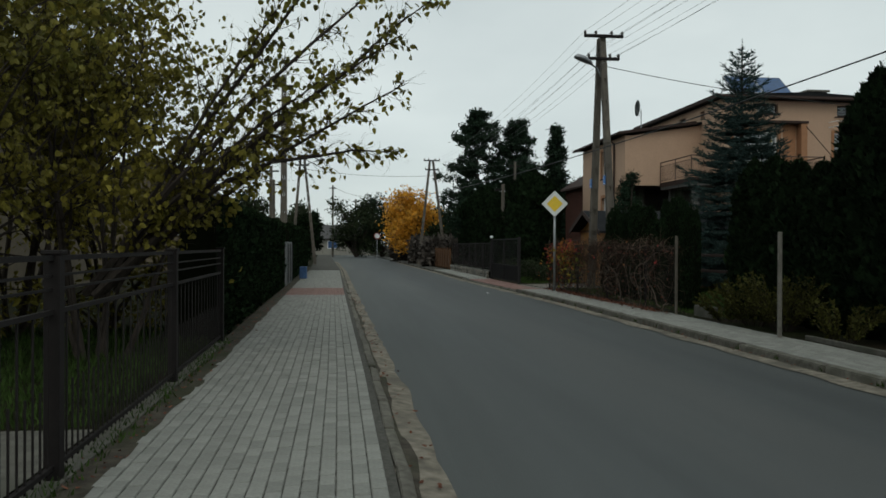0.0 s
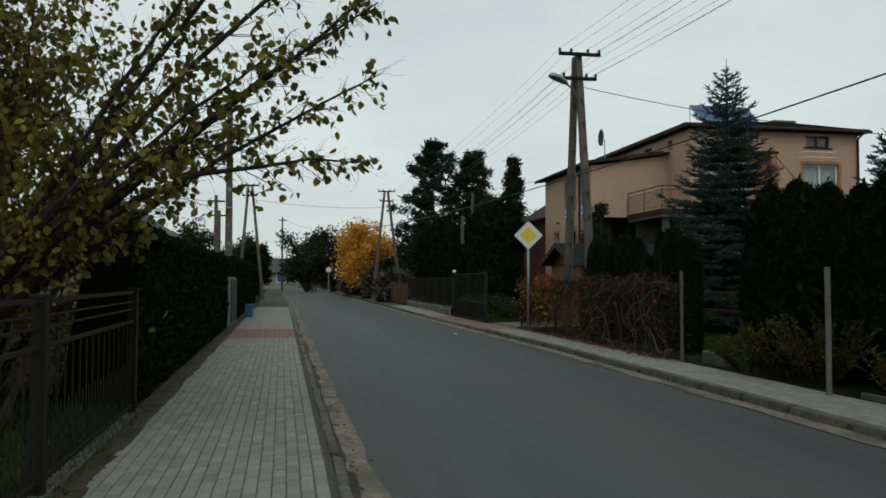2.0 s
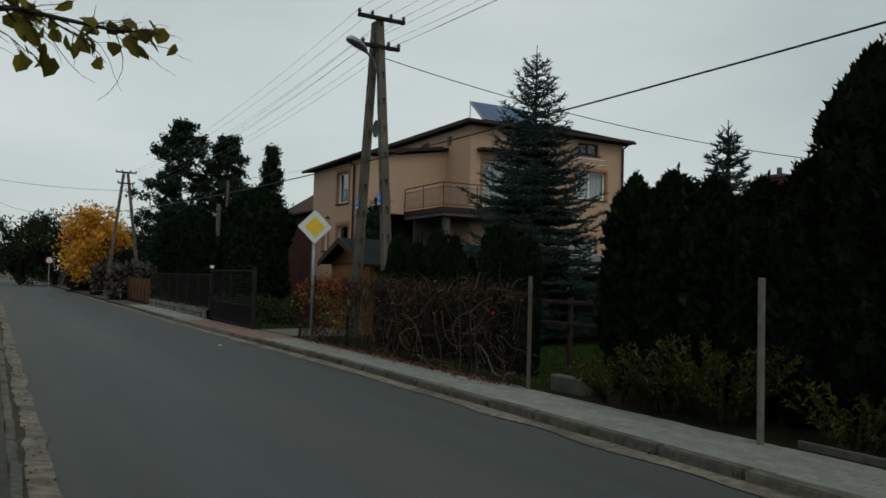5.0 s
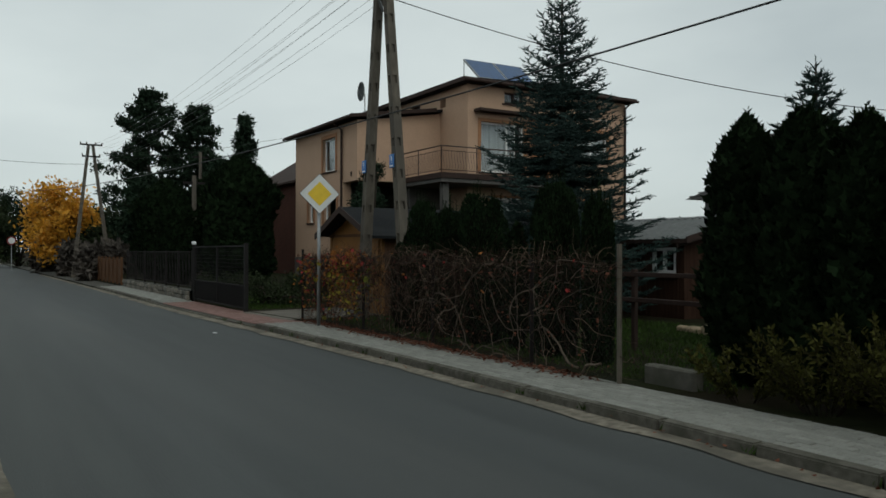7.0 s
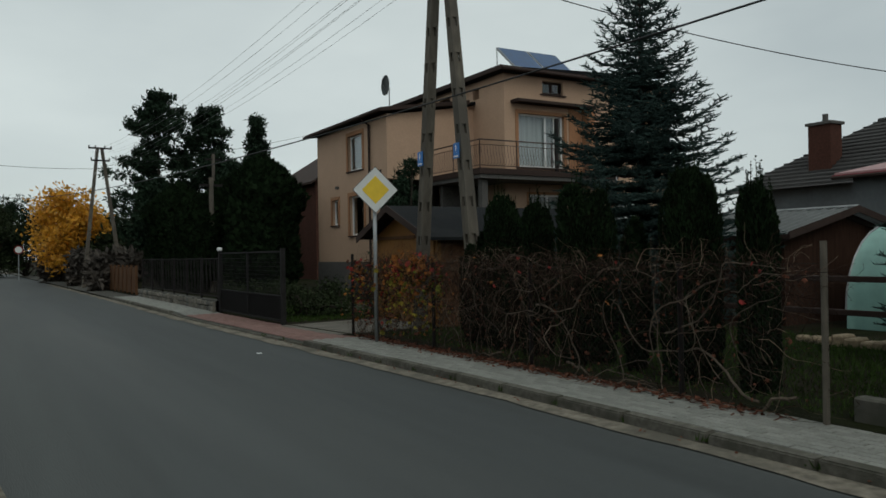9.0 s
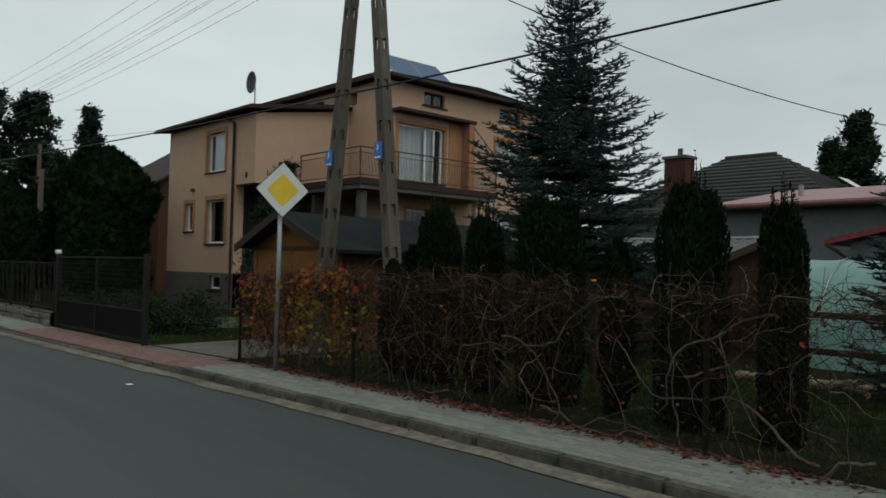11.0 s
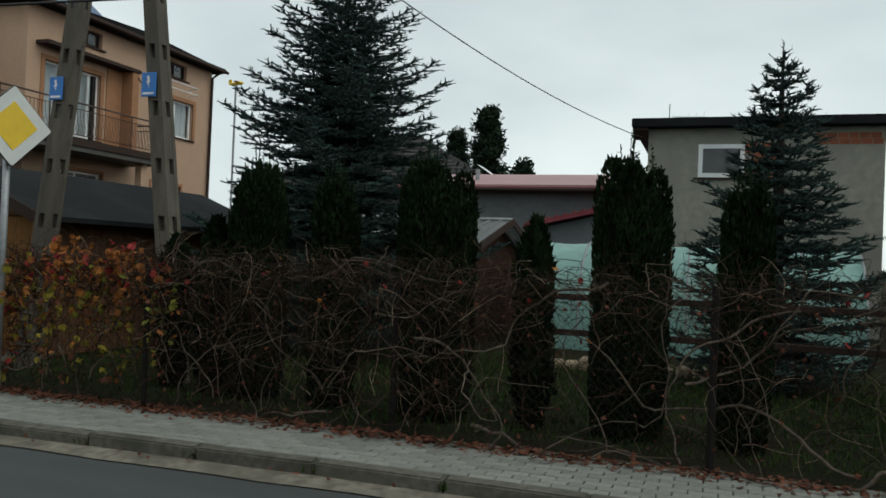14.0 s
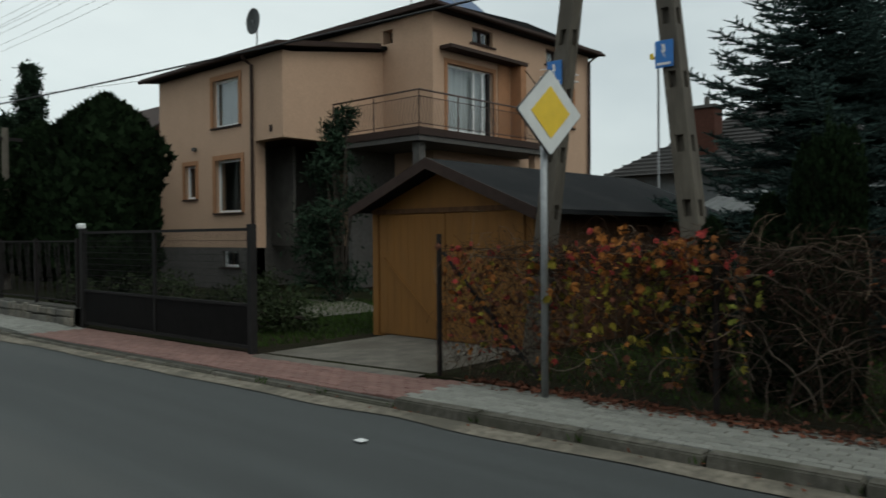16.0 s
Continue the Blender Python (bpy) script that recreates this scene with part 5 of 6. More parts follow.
spruce(12.05, 16.64, 4.66, 1.25, 32, 20, "medium blue spruce in front of the grey house")


def bushy(name, x, y, z0, lobes, count, leaf, material, label, category, seed=1, trunk=None, width=0.5):
    """A tree or bush far off: limbs into lobes (dx, dy, z, r) filled with leaves in uneven clumps."""
    r = random.Random(seed)
    t = thing(name, (x, y, z0), label, category)
    wood, s = Soup(), Soup()
    base = Vector((x, y, z0))
    for dx, dy, z, q in lobes:
        c = base + Vector((dx, dy, z))
        mid = base.lerp(c, 0.5) + Vector((0, 0, 0.1 * z))
        wood.rod([base - UP * 0.1, mid, c, c + rdir(r) * q * 0.7], [trunk or 0.06, (trunk or 0.06) * 0.6, 0.03, 0.012], 5)
        clumps = [c + rdir(r) * q * r.uniform(0.35, 1.0) for _ in range(max(6, int(10 * q)))]
        for k in clumps:
            wood.rod([c, k], [0.02, 0.008], 3)
            for _ in range(max(4, int(count / (len(lobes) * len(clumps))))):
                p = k + Vector((r.gauss(0, 1), r.gauss(0, 1), r.gauss(0, 0.8))) * (0.3 * q)
                if leaf > 0.15:
                    s.blade(p, rdir(r), rdir(r), leaf * r.uniform(0.6, 1.4), leaf * width * r.uniform(0.7, 1.3))
                else:
                    s.leaf(p, rdir(r), rdir(r), leaf * r.uniform(0.6, 1.4), leaf * width * r.uniform(0.7, 1.3))
    wood.part("limb_frame", M["bark"], t)
    s.part("crown", M[material], t)
    return t


# dark pines and conifers beyond the gate
def pine(x, y, h, w, seed, label, pointed=False, count=11000, low=0.3):
    """A tall conifer: straight trunk, level limbs and tufts of needles in ragged tiers."""
    r = random.Random(seed)
    t = thing("pine", (x, y, 0.06), label, "conifer")
    base = Vector((x, y, 0.06))
    part("trunk", tb([base, base + UP * h * 0.5, base + UP * h * 0.96], [0.2, 0.13, 0.03], 8), M["bark"], t)
    wood, s = Soup(), Soup()
    n = 64
    for k in range(n):
        f = k / (n - 1)
        z = h * (low + (0.97 - low) * f)
        reach = w * ((1 - f) ** 0.85 if pointed else (math.sin(math.pi * min(1, 0.25 + 0.72 * f)) ** 0.7)) * r.uniform(0.55, 1.1) + 0.15
        a = k * 2.4 + r.uniform(-0.4, 0.4)
        tip = base + Vector((reach * math.cos(a), reach * math.sin(a), z + reach * r.uniform(-0.1, 0.3)))
        mid = (base + UP * z).lerp(tip, 0.5) - UP * 0.08
        wood.rod([base + UP * z, mid, tip], [0.05, 0.035, 0.012], 4)
        tufts = max(3, int(5 * reach))
        for j in range(tufts):
            c = mid.lerp(tip, r.uniform(-0.5, 1.05)) + rdir(r, 0.5) * 0.3
            for _ in range(int(count / (n * tufts))):
                d = (rdir(r) + UP * 0.35).normalized()
                q = d.cross(rdir(r))
                if q.length > 0.1:
                    s.blade(c + rdir(r, 0.6) * 0.5 * r.random(), d, q.normalized(), r.uniform(0.2, 0.45), 0.13)
    wood.part("limb_frame", M["bark"], t)
    s.part("needles", M["pine"], t, "dark green needles")


pine(48.3, 31.0, 11.2, 2.7, 6, "far dark green spruce behind the outbuilding", True, 18000, low=0.05)
pine(56.0, 35.6, 11.1, 2.3, 7, "far dark green spruce behind the outbuilding", True, 14000, low=0.05)
pine(48.6, 28.8, 7.8, 1.5, 8, "small far dark green conifer behind the outbuilding", True, 9000, low=0.05)
pine(12.4, 74, 14.4, 3.6, 1, "tall dark pine with ragged crown", low=0.1, count=26000)
pine(16.4, 75, 13.6, 3.0, 2, "tall dark pine with ragged crown", low=0.1, count=24000)
pine(20.0, 74, 13.0, 2.6, 3, "tall pointed dark conifer", True, 20000, low=0.05)
pine(14.6, 62, 7.6, 2.9, 4, "broad dark conifer behind the gate", True, 12000, low=0.04)
pine(10.2, 66, 6.6, 2.4, 5, "broad dark conifer behind the gate", True, 9000, low=0.04)
for k in range(5):
    bushy("shrub", 8.0 + 1.2 * (k % 2), 30.8 + 1.7 * k, 0.06, [(r.uniform(-0.4, 0.4), r.uniform(-0.5, 0.5), r.uniform(0.2, 0.55), 0.45) for _ in range(5)], 1500, 0.1, "bush", "low dark green garden shrub", "shrub", 60 + k, 0.03)
# golden tree and the far end
bushy("tree", 5.9, 69, 0.06, [(r.uniform(-1.6, 1.6), r.uniform(-1.5, 1.5), r.uniform(1.6, 5.4), 1.25) for _ in range(16)], 9000, 0.3, "leaf_yellow", "golden yellow autumn tree", "tree", 70, 0.13, 0.6)
for x, y, h, w, m, sd in ((1.2, 98, 7.5, 3.2, "bush", 71), (4.6, 102, 7.8, 3.4, "pine", 72), (8.2, 95, 6.0, 3.0, "bush", 73), (-6.5, 90, 6.5, 2.6, "bush", 74), (-9, 72, 6, 2.6, "bush", 75), (12, 92, 6.5, 3.2, "bush", 76),
                           (-14, 96, 8, 4, "bush", 77), (18, 100, 8, 4, "pine", 78), (24, 84, 9, 4, "bush", 79), (-3.4, 75, 5.5, 1.3, "thuja", 80), (6.6, 55, 1.9, 1.2, "bare", 81), (6.4, 64, 2.0, 1.2, "bare", 82), (5.6, 76, 2.4, 1.4, "bare", 83), (7.8, 68, 3.0, 1.6, "bush", 84)):
    bushy("tree" if h > 4 else "bush", x, y, 0.06, [(r.uniform(-1, 1) * w * 0.7, r.uniform(-1, 1) * w * 0.7, h * r.uniform(0.12, 0.85), w * 0.42) for _ in range(16)], 6500, 0.42, m, "dark bare branched tree at the street's end" if h > 4 else "brown leafless roadside bush", "tree" if h > 4 else "bush", sd, 0.1, 0.45)
for k in range(16):        # hazy wood line all round beyond the gardens
    a = radians(-80 + 11.5 * k)
    x, y = 10 + 170 * math.sin(a), 20 + 170 * math.cos(a)
    bushy("tree", x, y, 0.06, [(r.uniform(-14, 14), r.uniform(-3, 3), r.uniform(1, 6.5), 3.2) for _ in range(11)], 1500, 1.1, "bush", "distant tree clump on the skyline", "tree", 100 + k, 0.25, 0.6)


# the clipped hedge on the near pavement
def hedge(y0, y1, height, depth, seed):
    r = random.Random(seed)
    xf = lambda y: fence_left(y) - 0.02
    h = thing("hedge", (xf(y0) - depth / 2, y0, 0.06), "clipped dark green thuja hedge along the pavement", "hedge")
    b = bmesh.new()
    rows = []
    for i in range(31):
        y = y0 + (y1 - y0) * i / 30
        rows.append([b.verts.new((xf(y) - q + r.uniform(-0.04, 0.04), y, z)) for q, z in ((0.12, 0.06), (0.14, height - 0.15), (0.3, height - 0.06), (depth - 0.3, height - 0.06), (depth, 0.06))])
    for p, q in zip(rows, rows[1:]):
        for j in range(4):
            b.faces.new((p[j], p[j + 1], q[j + 1], q[j]))
    b.faces.new(rows[0]), b.faces.new(rows[-1][::-1])
    # Closed shell behind the sprays, coloured near black as the hedge's inner shade.
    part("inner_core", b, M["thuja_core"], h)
    s = Soup()
    for _ in range(int(1500 * (y1 - y0))):
        y = y0 + (y1 - y0) * r.random()
        if r.random() < 0.72:
            z = height * r.random() ** 0.85
            p = Vector((xf(y) - 0.1 + 0.1 * noise.noise((y * 1.4, z * 1.8, 3)) - 0.05 * r.random(), y, z + 0.06))
            out = Vector((1, 0, 0))
        else:
            p = Vector((xf(y) - depth * r.random(), y, height + 0.1 * noise.noise((y * 1.2, 0, 1)) + 0.05 * r.random()))
            out = Vector((0.1, 0, 1))
        d = (UP * r.uniform(0.2, 1.0) + out * r.uniform(0.2, 0.8) + rdir(r) * 0.5).normalized()
        sd = d.cross(rdir(r)).normalized()
        L = 0.1 * r.uniform(0.6, 1.4)
        w = L * 0.4
        m = p + d * L * 0.5
        s.add((p, m + sd * w, p + d * L, m - sd * w), ((0, 1, 2), (0, 2, 3)))
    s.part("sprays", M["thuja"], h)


hedge(12.3, 27.5, 2.05, 0.9, 5)
hedge(31.5, 56.0, 2.2, 0.9, 6)


# the bare limbed tree over the near fence
def grow(wood, leaves, r, p, d, length, rad, level, leafy, droop=0.0):
    n = 6
    pts, radii = [Vector(p)], [rad]
    dd = Vector(d)
    for i in range(n):
        dd = (dd + rdir(r) * (0.13 if level < 2 else 0.22 if level == 2 else 0.4) + UP * (0.04 - droop)).normalized()
        pts.append(pts[-1] + dd * (length / n))
        radii.append(rad * (1 - 0.75 * (i + 1) / n))
    wood.rod(pts, radii, 6 if level == 0 else (4 if level == 1 else 3))
    if level < 3:
        kids = (7, 7, 6)[level]
        for k in range(kids):
            u = r.uniform(0.3, 1.0) if level == 0 else r.uniform(0.15, 1.0)
            i = min(n - 1, int(u * n))
            c = pts[i].lerp(pts[i + 1], u * n - i)
            base = (pts[i + 1] - pts[i]).normalized()
            o = (base * 0.8 + rdir(r, 0.7) * 0.75).normalized()
            grow(wood, leaves, r, c, o, length * r.uniform(0.3, 0.55), radii[i] * 0.6, level + 1, leafy, droop + 0.03)
    if level >= 2:
        for k in range(leafy):
            if r.random() < 0.6:
                i = r.randrange(2, n + 1)
                c = pts[i]
                d2 = (rdir(r) * 0.8 - UP * 0.9).normalized()
                s2 = d2.cross(rdir(r))
                if s2.length > 0.1:
                    leaves.leaf(c + rdir(r) * 0.03, d2, s2.normalized(), r.uniform(0.06, 0.1), r.uniform(0.05, 0.075), 0.18)


def street_tree():
    r = random.Random(91)
    for cx, cy, stems, seed in ((-2.5, 10.3, 7, 91), (-4.0, 9.3, 9, 92), (-4.8, 13.5, 8, 93), (-5.6, 10.4, 9, 94)):
        t = thing("tree", (cx, cy, 0.06), "many stemmed small tree with yellowing leaves over the fence", "tree", "trees behind the near fence")
        wood, leaves = Soup(), Soup()
        r = random.Random(seed)
        for k in range(stems):
            a = r.uniform(0, 6.28)
            d = Vector((0.3 * math.cos(a) + (0.1 if cx > -3 else 0.0), 0.3 * math.sin(a), 1)).normalized()
            grow(wood, leaves, r, (cx + 0.25 * math.cos(a), cy + 0.3 * math.sin(a), 0.0), d, r.uniform(3.4, 4.9) * (1.0 if seed == 91 else 1.12), r.uniform(0.03, 0.055), 0, 4 if seed == 91 else 6)
        if seed == 91:
            for tx, ty, tz, rad in ((0.95, 10.0, 2.62, 0.05), (1.1, 9.4, 3.9, 0.055), (0.95, 9.0, 4.5, 0.05), (0.6, 9.6, 5.2, 0.05), (0.3, 9.0, 3.4, 0.04), (-0.2, 9.6, 4.4, 0.04), (0.0, 10.6, 2.9, 0.035), (1.45, 9.8, 4.4, 0.05), (1.15, 10.3, 3.5, 0.045)):
                b = Vector((cx + r.uniform(-0.2, 0.2), cy + r.uniform(-0.2, 0.2), 0.9))
                e = Vector((tx, ty, tz))
                pts = [b.lerp(e, u) + UP * (0.55 * math.sin(math.pi * u) * (1 if tz < 3 else 0.3)) + rdir(r) * 0.03 for u in (0, 0.15, 0.3, 0.45, 0.6, 0.75, 0.88, 1.0)]
                wood.rod(pts, [rad * (1 - 0.88 * i / 7) for i in range(8)], 5)
                for i in range(2, 8):
                    for k in range(8):
                        o = ((pts[i] - pts[i - 1]).normalized() * 0.9 + rdir(r) * 0.7).normalized()
                        grow(wood, leaves, r, pts[i - 1].lerp(pts[i], r.random()), o, r.uniform(0.3, 0.65) * (1.25 - i / 9), 0.006, 2, 2 if i < 3 else 1, 0.04)
                    for k in range(9):       # bare fine twigs
                        o = ((pts[i] - pts[i - 1]).normalized() + rdir(r) * 0.8).normalized()
                        grow(wood, leaves, r, pts[i - 1].lerp(pts[i], r.random()), o, r.uniform(0.2, 0.5), 0.0028, 3, 0, 0.06)
        wood.part("stem_frame", M["bark"], t, "dark thin stems")
        leaves.part("foliage", M["leaf_green"], t, "yellow green leaves")


street_tree()

for x, y, sd in ((-5.2, 11.6, 201), (-7.2, 13.5, 202), (-3.4, 13.6, 203), (-8.5, 11.5, 204)):
    rb = random.Random(sd)
    bushy("bush", x, y, 0.06, [(rb.uniform(-0.9, 0.9), rb.uniform(-0.9, 0.9), rb.uniform(0.5, 2.9), 0.75) for _ in range(9)], 2600, 0.11, "leaf_green", "yellow green autumn bush behind the near fence", "bush", sd, 0.04, 0.65)

rj = random.Random(301)
bushy("juniper", 12.9, 34.5, 0.06, [(rj.uniform(-0.75, 0.75) * (1.1 - k / 15), rj.uniform(-0.75, 0.75) * (1.1 - k / 15), 0.5 + 3.9 * k / 13, 0.62 * (1.15 - k / 20)) for k in range(14)], 7500, 0.17, "pine", "irregular dark green juniper beside the house entrance", "juniper", 301, 0.05, 0.3)


# ---- fences ----
def near_fence():
    ys = [-1.4, 1.9, 5.17, 8.44, 11.75]
    f = thing("fence", (fence_left(5), 5.17, 0.1), "dark brown metal picket fence on a low concrete footing", "fence")
    for y in ys:
        x = fence_left(y)
        p = part("post", bx(x - 0.045, x + 0.045, y - 0.045, y + 0.045, 0.05, 1.42, 0.006), M["dark_metal"], f, "square steel post")
        part("cap", bx(x - 0.055, x + 0.055, y - 0.055, y + 0.055, 1.42, 1.445, 0.004), M["dark_metal"], p)
    part("footing", loft([lambda y: fence_left(y) - 0.09, lambda y: fence_left(y) - 0.089, lambda y: fence_left(y) + 0.07, lambda y: fence_left(y) + 0.075], [-2 + 0.5 * i for i in range(29)], [0.0, 0.13, 0.125, 0.06]), M["footing"], f, "cracked low concrete footing")
    for a, b in zip(ys, ys[1:]):
        xa, xb = fence_left(a), fence_left(b)
        sag = 0.0
        for z, rr in ((1.4, 0.022), (1.3, 0.011), (1.22, 0.011), (1.09, 0.02), (0.2, 0.02)):
            part("rail", tb([(xa, a + 0.045, z), (xb, b - 0.045, z)], rr, 4), M["dark_metal"], f)
        n = int((b - a) / 0.105)
        for i in range(1, n):
            y = a + (b - a) * i / n
            x = xa + (xb - xa) * i / n
            part("picket", tb([(x, y, 0.16), (x, y, 1.09 if i % 2 == 0 else 0.66)], 0.0075, 4), M["dark_metal"], f)


near_fence()
# dark sheet fence past the hedge
pf = thing("fence", (fence_left(28), 29.5, 0.1), "dark grey sheet panel fence beside the pavement", "fence")
for i in range(3):
    y = 27.7 + 1.3 * i
    x = fence_left(y)
    part("panel", bx(x - 0.03, x - 0.01, y, y + 1.2, 0.15, 1.55), M["gate_metal"], pf)
    part("post", bx(x - 0.05, x + 0.03, y - 0.08, y - 0.005, 0.06, 1.6), M["galv"], pf)
bin_t = thing("waste_bin", (fence_left(33.5) + 0.35, 33.5, 0.1), "small dark blue waste bin on the pavement", "waste bin")
part("body", bx(fence_left(33.5) + 0.2, fence_left(33.5) + 0.5, 33.3, 33.6, 0.1, 0.6, 0.02), M["solar"], bin_t)


def chain_link(name, y0, y1, z0, z1, fx, label, step=0.075, r=0.0015, posts=()):
    f = thing(name, (fx(y0), y0, 0.08), label, "fence")
    s = Soup()
    h = z1 - z0
    k = y0 - h
    while k < y1:
        for sg in (1, -1):
            a, b = (k, z0), (k + h, z1)
            if sg < 0:
                a, b = (k, z1), (k + h, z0)
            lo, hi = max(a[0], y0), min(b[0], y1)
            if hi - lo > 0.03:
                zl = a[1] + (b[1] - a[1]) * (lo - a[0]) / h
                zh = a[1] + (b[1] - a[1]) * (hi - a[0]) / h
                s.rod([(fx(lo) + 0.002 * sg, lo, zl), (fx(hi) + 0.002 * sg, hi, zh)], [r, r], 3)
        k += step
    s.part("wire_mesh", M["wire"], f, "rusty diamond wire mesh")
    for z in (z0 + 0.02, 0.5 * (z0 + z1), z1):
        n = int((y1 - y0) / 1.5) + 1
        part("tension_wire", tb([(fx(y0 + (y1 - y0) * i / n), y0 + (y1 - y0) * i / n, z) for i in range(n + 1)], 0.0025, 4), M["wire"], f)
    return f


cf = chain_link("fence", 15.72, 25.74, 0.12, 1.5, lambda y: fence_right(y) + 0.06, "chain link fence overgrown with leafless creeper")
for y, h, m in ((25.77, 1.66, "dark_metal"), (22.6, 1.5, "dark_metal"), (20.0, 1.5, "dark_metal"), (17.4, 1.5, "dark_metal"), (15.76, 1.7, "pole")):
    x = fence_right(y) + 0.07
    part("post", tb([(x, y, 0.0), (x, y, h)], 0.03, 8), M[m], cf, "steel fence post" if m == "dark_metal" else "concrete fence post")
x = fence_right(25.5) + 0.06
part("brace", tb([(x, 25.7, 1.45), (x, 24.35, 0.15)], 0.02, 6), M["dark_metal"], cf)
lp = thing("fence_post", (7.0, 11.73, 0.08), "lone grey concrete fence post beside the pavement", "fence post")
part("shaft", bx(6.972, 7.028, 11.702, 11.758, 0.02, 1.71, 0.008), M["concrete"], lp)
part("hook", tb([(6.95, 11.73, 1.62), (6.92, 11.73, 1.66)], 0.006, 4), M["dark_metal"], lp)

# metal gate and the fence on stones
gx = lambda y: fence_right(y) + 0.02
ga = thing("gate", (gx(31.5), 31.5, 0.1), "wide dark metal sliding gate with sheet lower half", "gate")
for a, b in ((28.94, 31.5), (31.52, 34.0)):
    xa, xb = gx(a), gx(b)
    for (p, z), (q, w) in (((a, 0.15), (a, 1.75)), ((b, 0.15), (b, 1.75)), ((a, 1.75), (b, 1.75)), ((a, 0.72), (b, 0.72)), ((a, 0.15), (b, 0.15))):
        part("frame_bar", tb([(gx(p), p, z), (gx(q), q, w)], 0.03, 4), M["gate_metal"], ga)
    bm = bmesh.new()
    bm.faces.new([bm.verts.new(p) for p in ((xa, a, 0.17), (xb, b, 0.17), (xb, b, 0.7), (xa, a, 0.7))])
    bmesh.ops.solidify(bm, geom=bm.faces[:], thickness=0.012)
    part("sheet", bm, M["gate_metal"], ga, "plain dark sheet")
    s = Soup()
    for i in range(36):
        y = a + (b - a) * (i + 0.5) / 36
        s.rod([(gx(y), y, 0.72), (gx(y), y, 1.74)], [0.0035, 0.0035], 3)
    for i in range(9):
        z = 0.8 + 0.1 * i
        s.rod([(xa, a, z), (xb, b, z)], [0.0035, 0.0035], 3)
    s.part("wire_grid", M["gate_metal"], ga, "welded wire grid")
for y in (28.9, 34.05):
    part("post", bx(gx(y) - 0.05, gx(y) + 0.05, y - 0.05, y + 0.05, 0.02, 1.82, 0.006), M["gate_metal"], ga)
bb = part("lamp", bx(gx(34.1) - 0.06, gx(34.1) + 0.06, 34.05, 34.2, 1.82, 1.92, 0.02), M["white"], ga, "small white box on the gate post")
sf = thing("fence", (gx(40), 40, 0.1), "dark metal fence with slanting bars on a fieldstone base", "fence")
part("base", loft([lambda y: gx(y) - 0.13, lambda y: gx(y) - 0.12, lambda y: gx(y) + 0.15, lambda y: gx(y) + 0.16], [34.15 + 0.9 * i for i in range(14)], [0.0, 0.4, 0.4, 0.0]), M["joint"], sf, "mortared base")
rr = random.Random(17)
y = 34.2
while y < 45.6:
    w = rr.uniform(0.2, 0.42)
    for z in (0.08, 0.24):
        hh = rr.uniform(0.11, 0.16)
        part("stone", bx(gx(y) - 0.16 - rr.uniform(0, 0.03), gx(y) - 0.1, y, y + w - 0.03, z, z + hh, 0.012), M["stone"], sf)
    y += w
for i in range(7):
    y = 34.3 + 1.88 * i
    part("post", bx(gx(y) - 0.03, gx(y) + 0.03, y - 0.03, y + 0.03, 0.38, 1.65), M["dark_metal"], sf)
    if i < 6:
        for z in (0.5, 1.6):
            part("rail", tb([(gx(y), y, z), (gx(y + 1.88), y + 1.88, z)], 0.018, 4), M["dark_metal"], sf)
        for k in range(13):
            u = y + 1.88 * (k + 0.5) / 13
            part("bar", tb([(gx(u), u, 0.5), (gx(u), u + (0.22 if k % 3 else -0.2), 1.6)], 0.01, 4), M["dark_metal"], sf)
for i in range(14):
    y = 47.5 + 1.1 * i
    x = fence_right(y) + 0.1
    p = thing("timber_fence", (x, y, 0.06), "brown timber fence panel along the road", "fence", "timber fence panels")
    part("board_panel", bx(x - 0.02, x + 0.02, y, y + 1.06, 0.15, 1.25), M["timber"], p)
    part("post", bx(x - 0.05, x + 0.05, y - 0.04, y + 0.0, 0.0, 1.35), M["timber"], p)


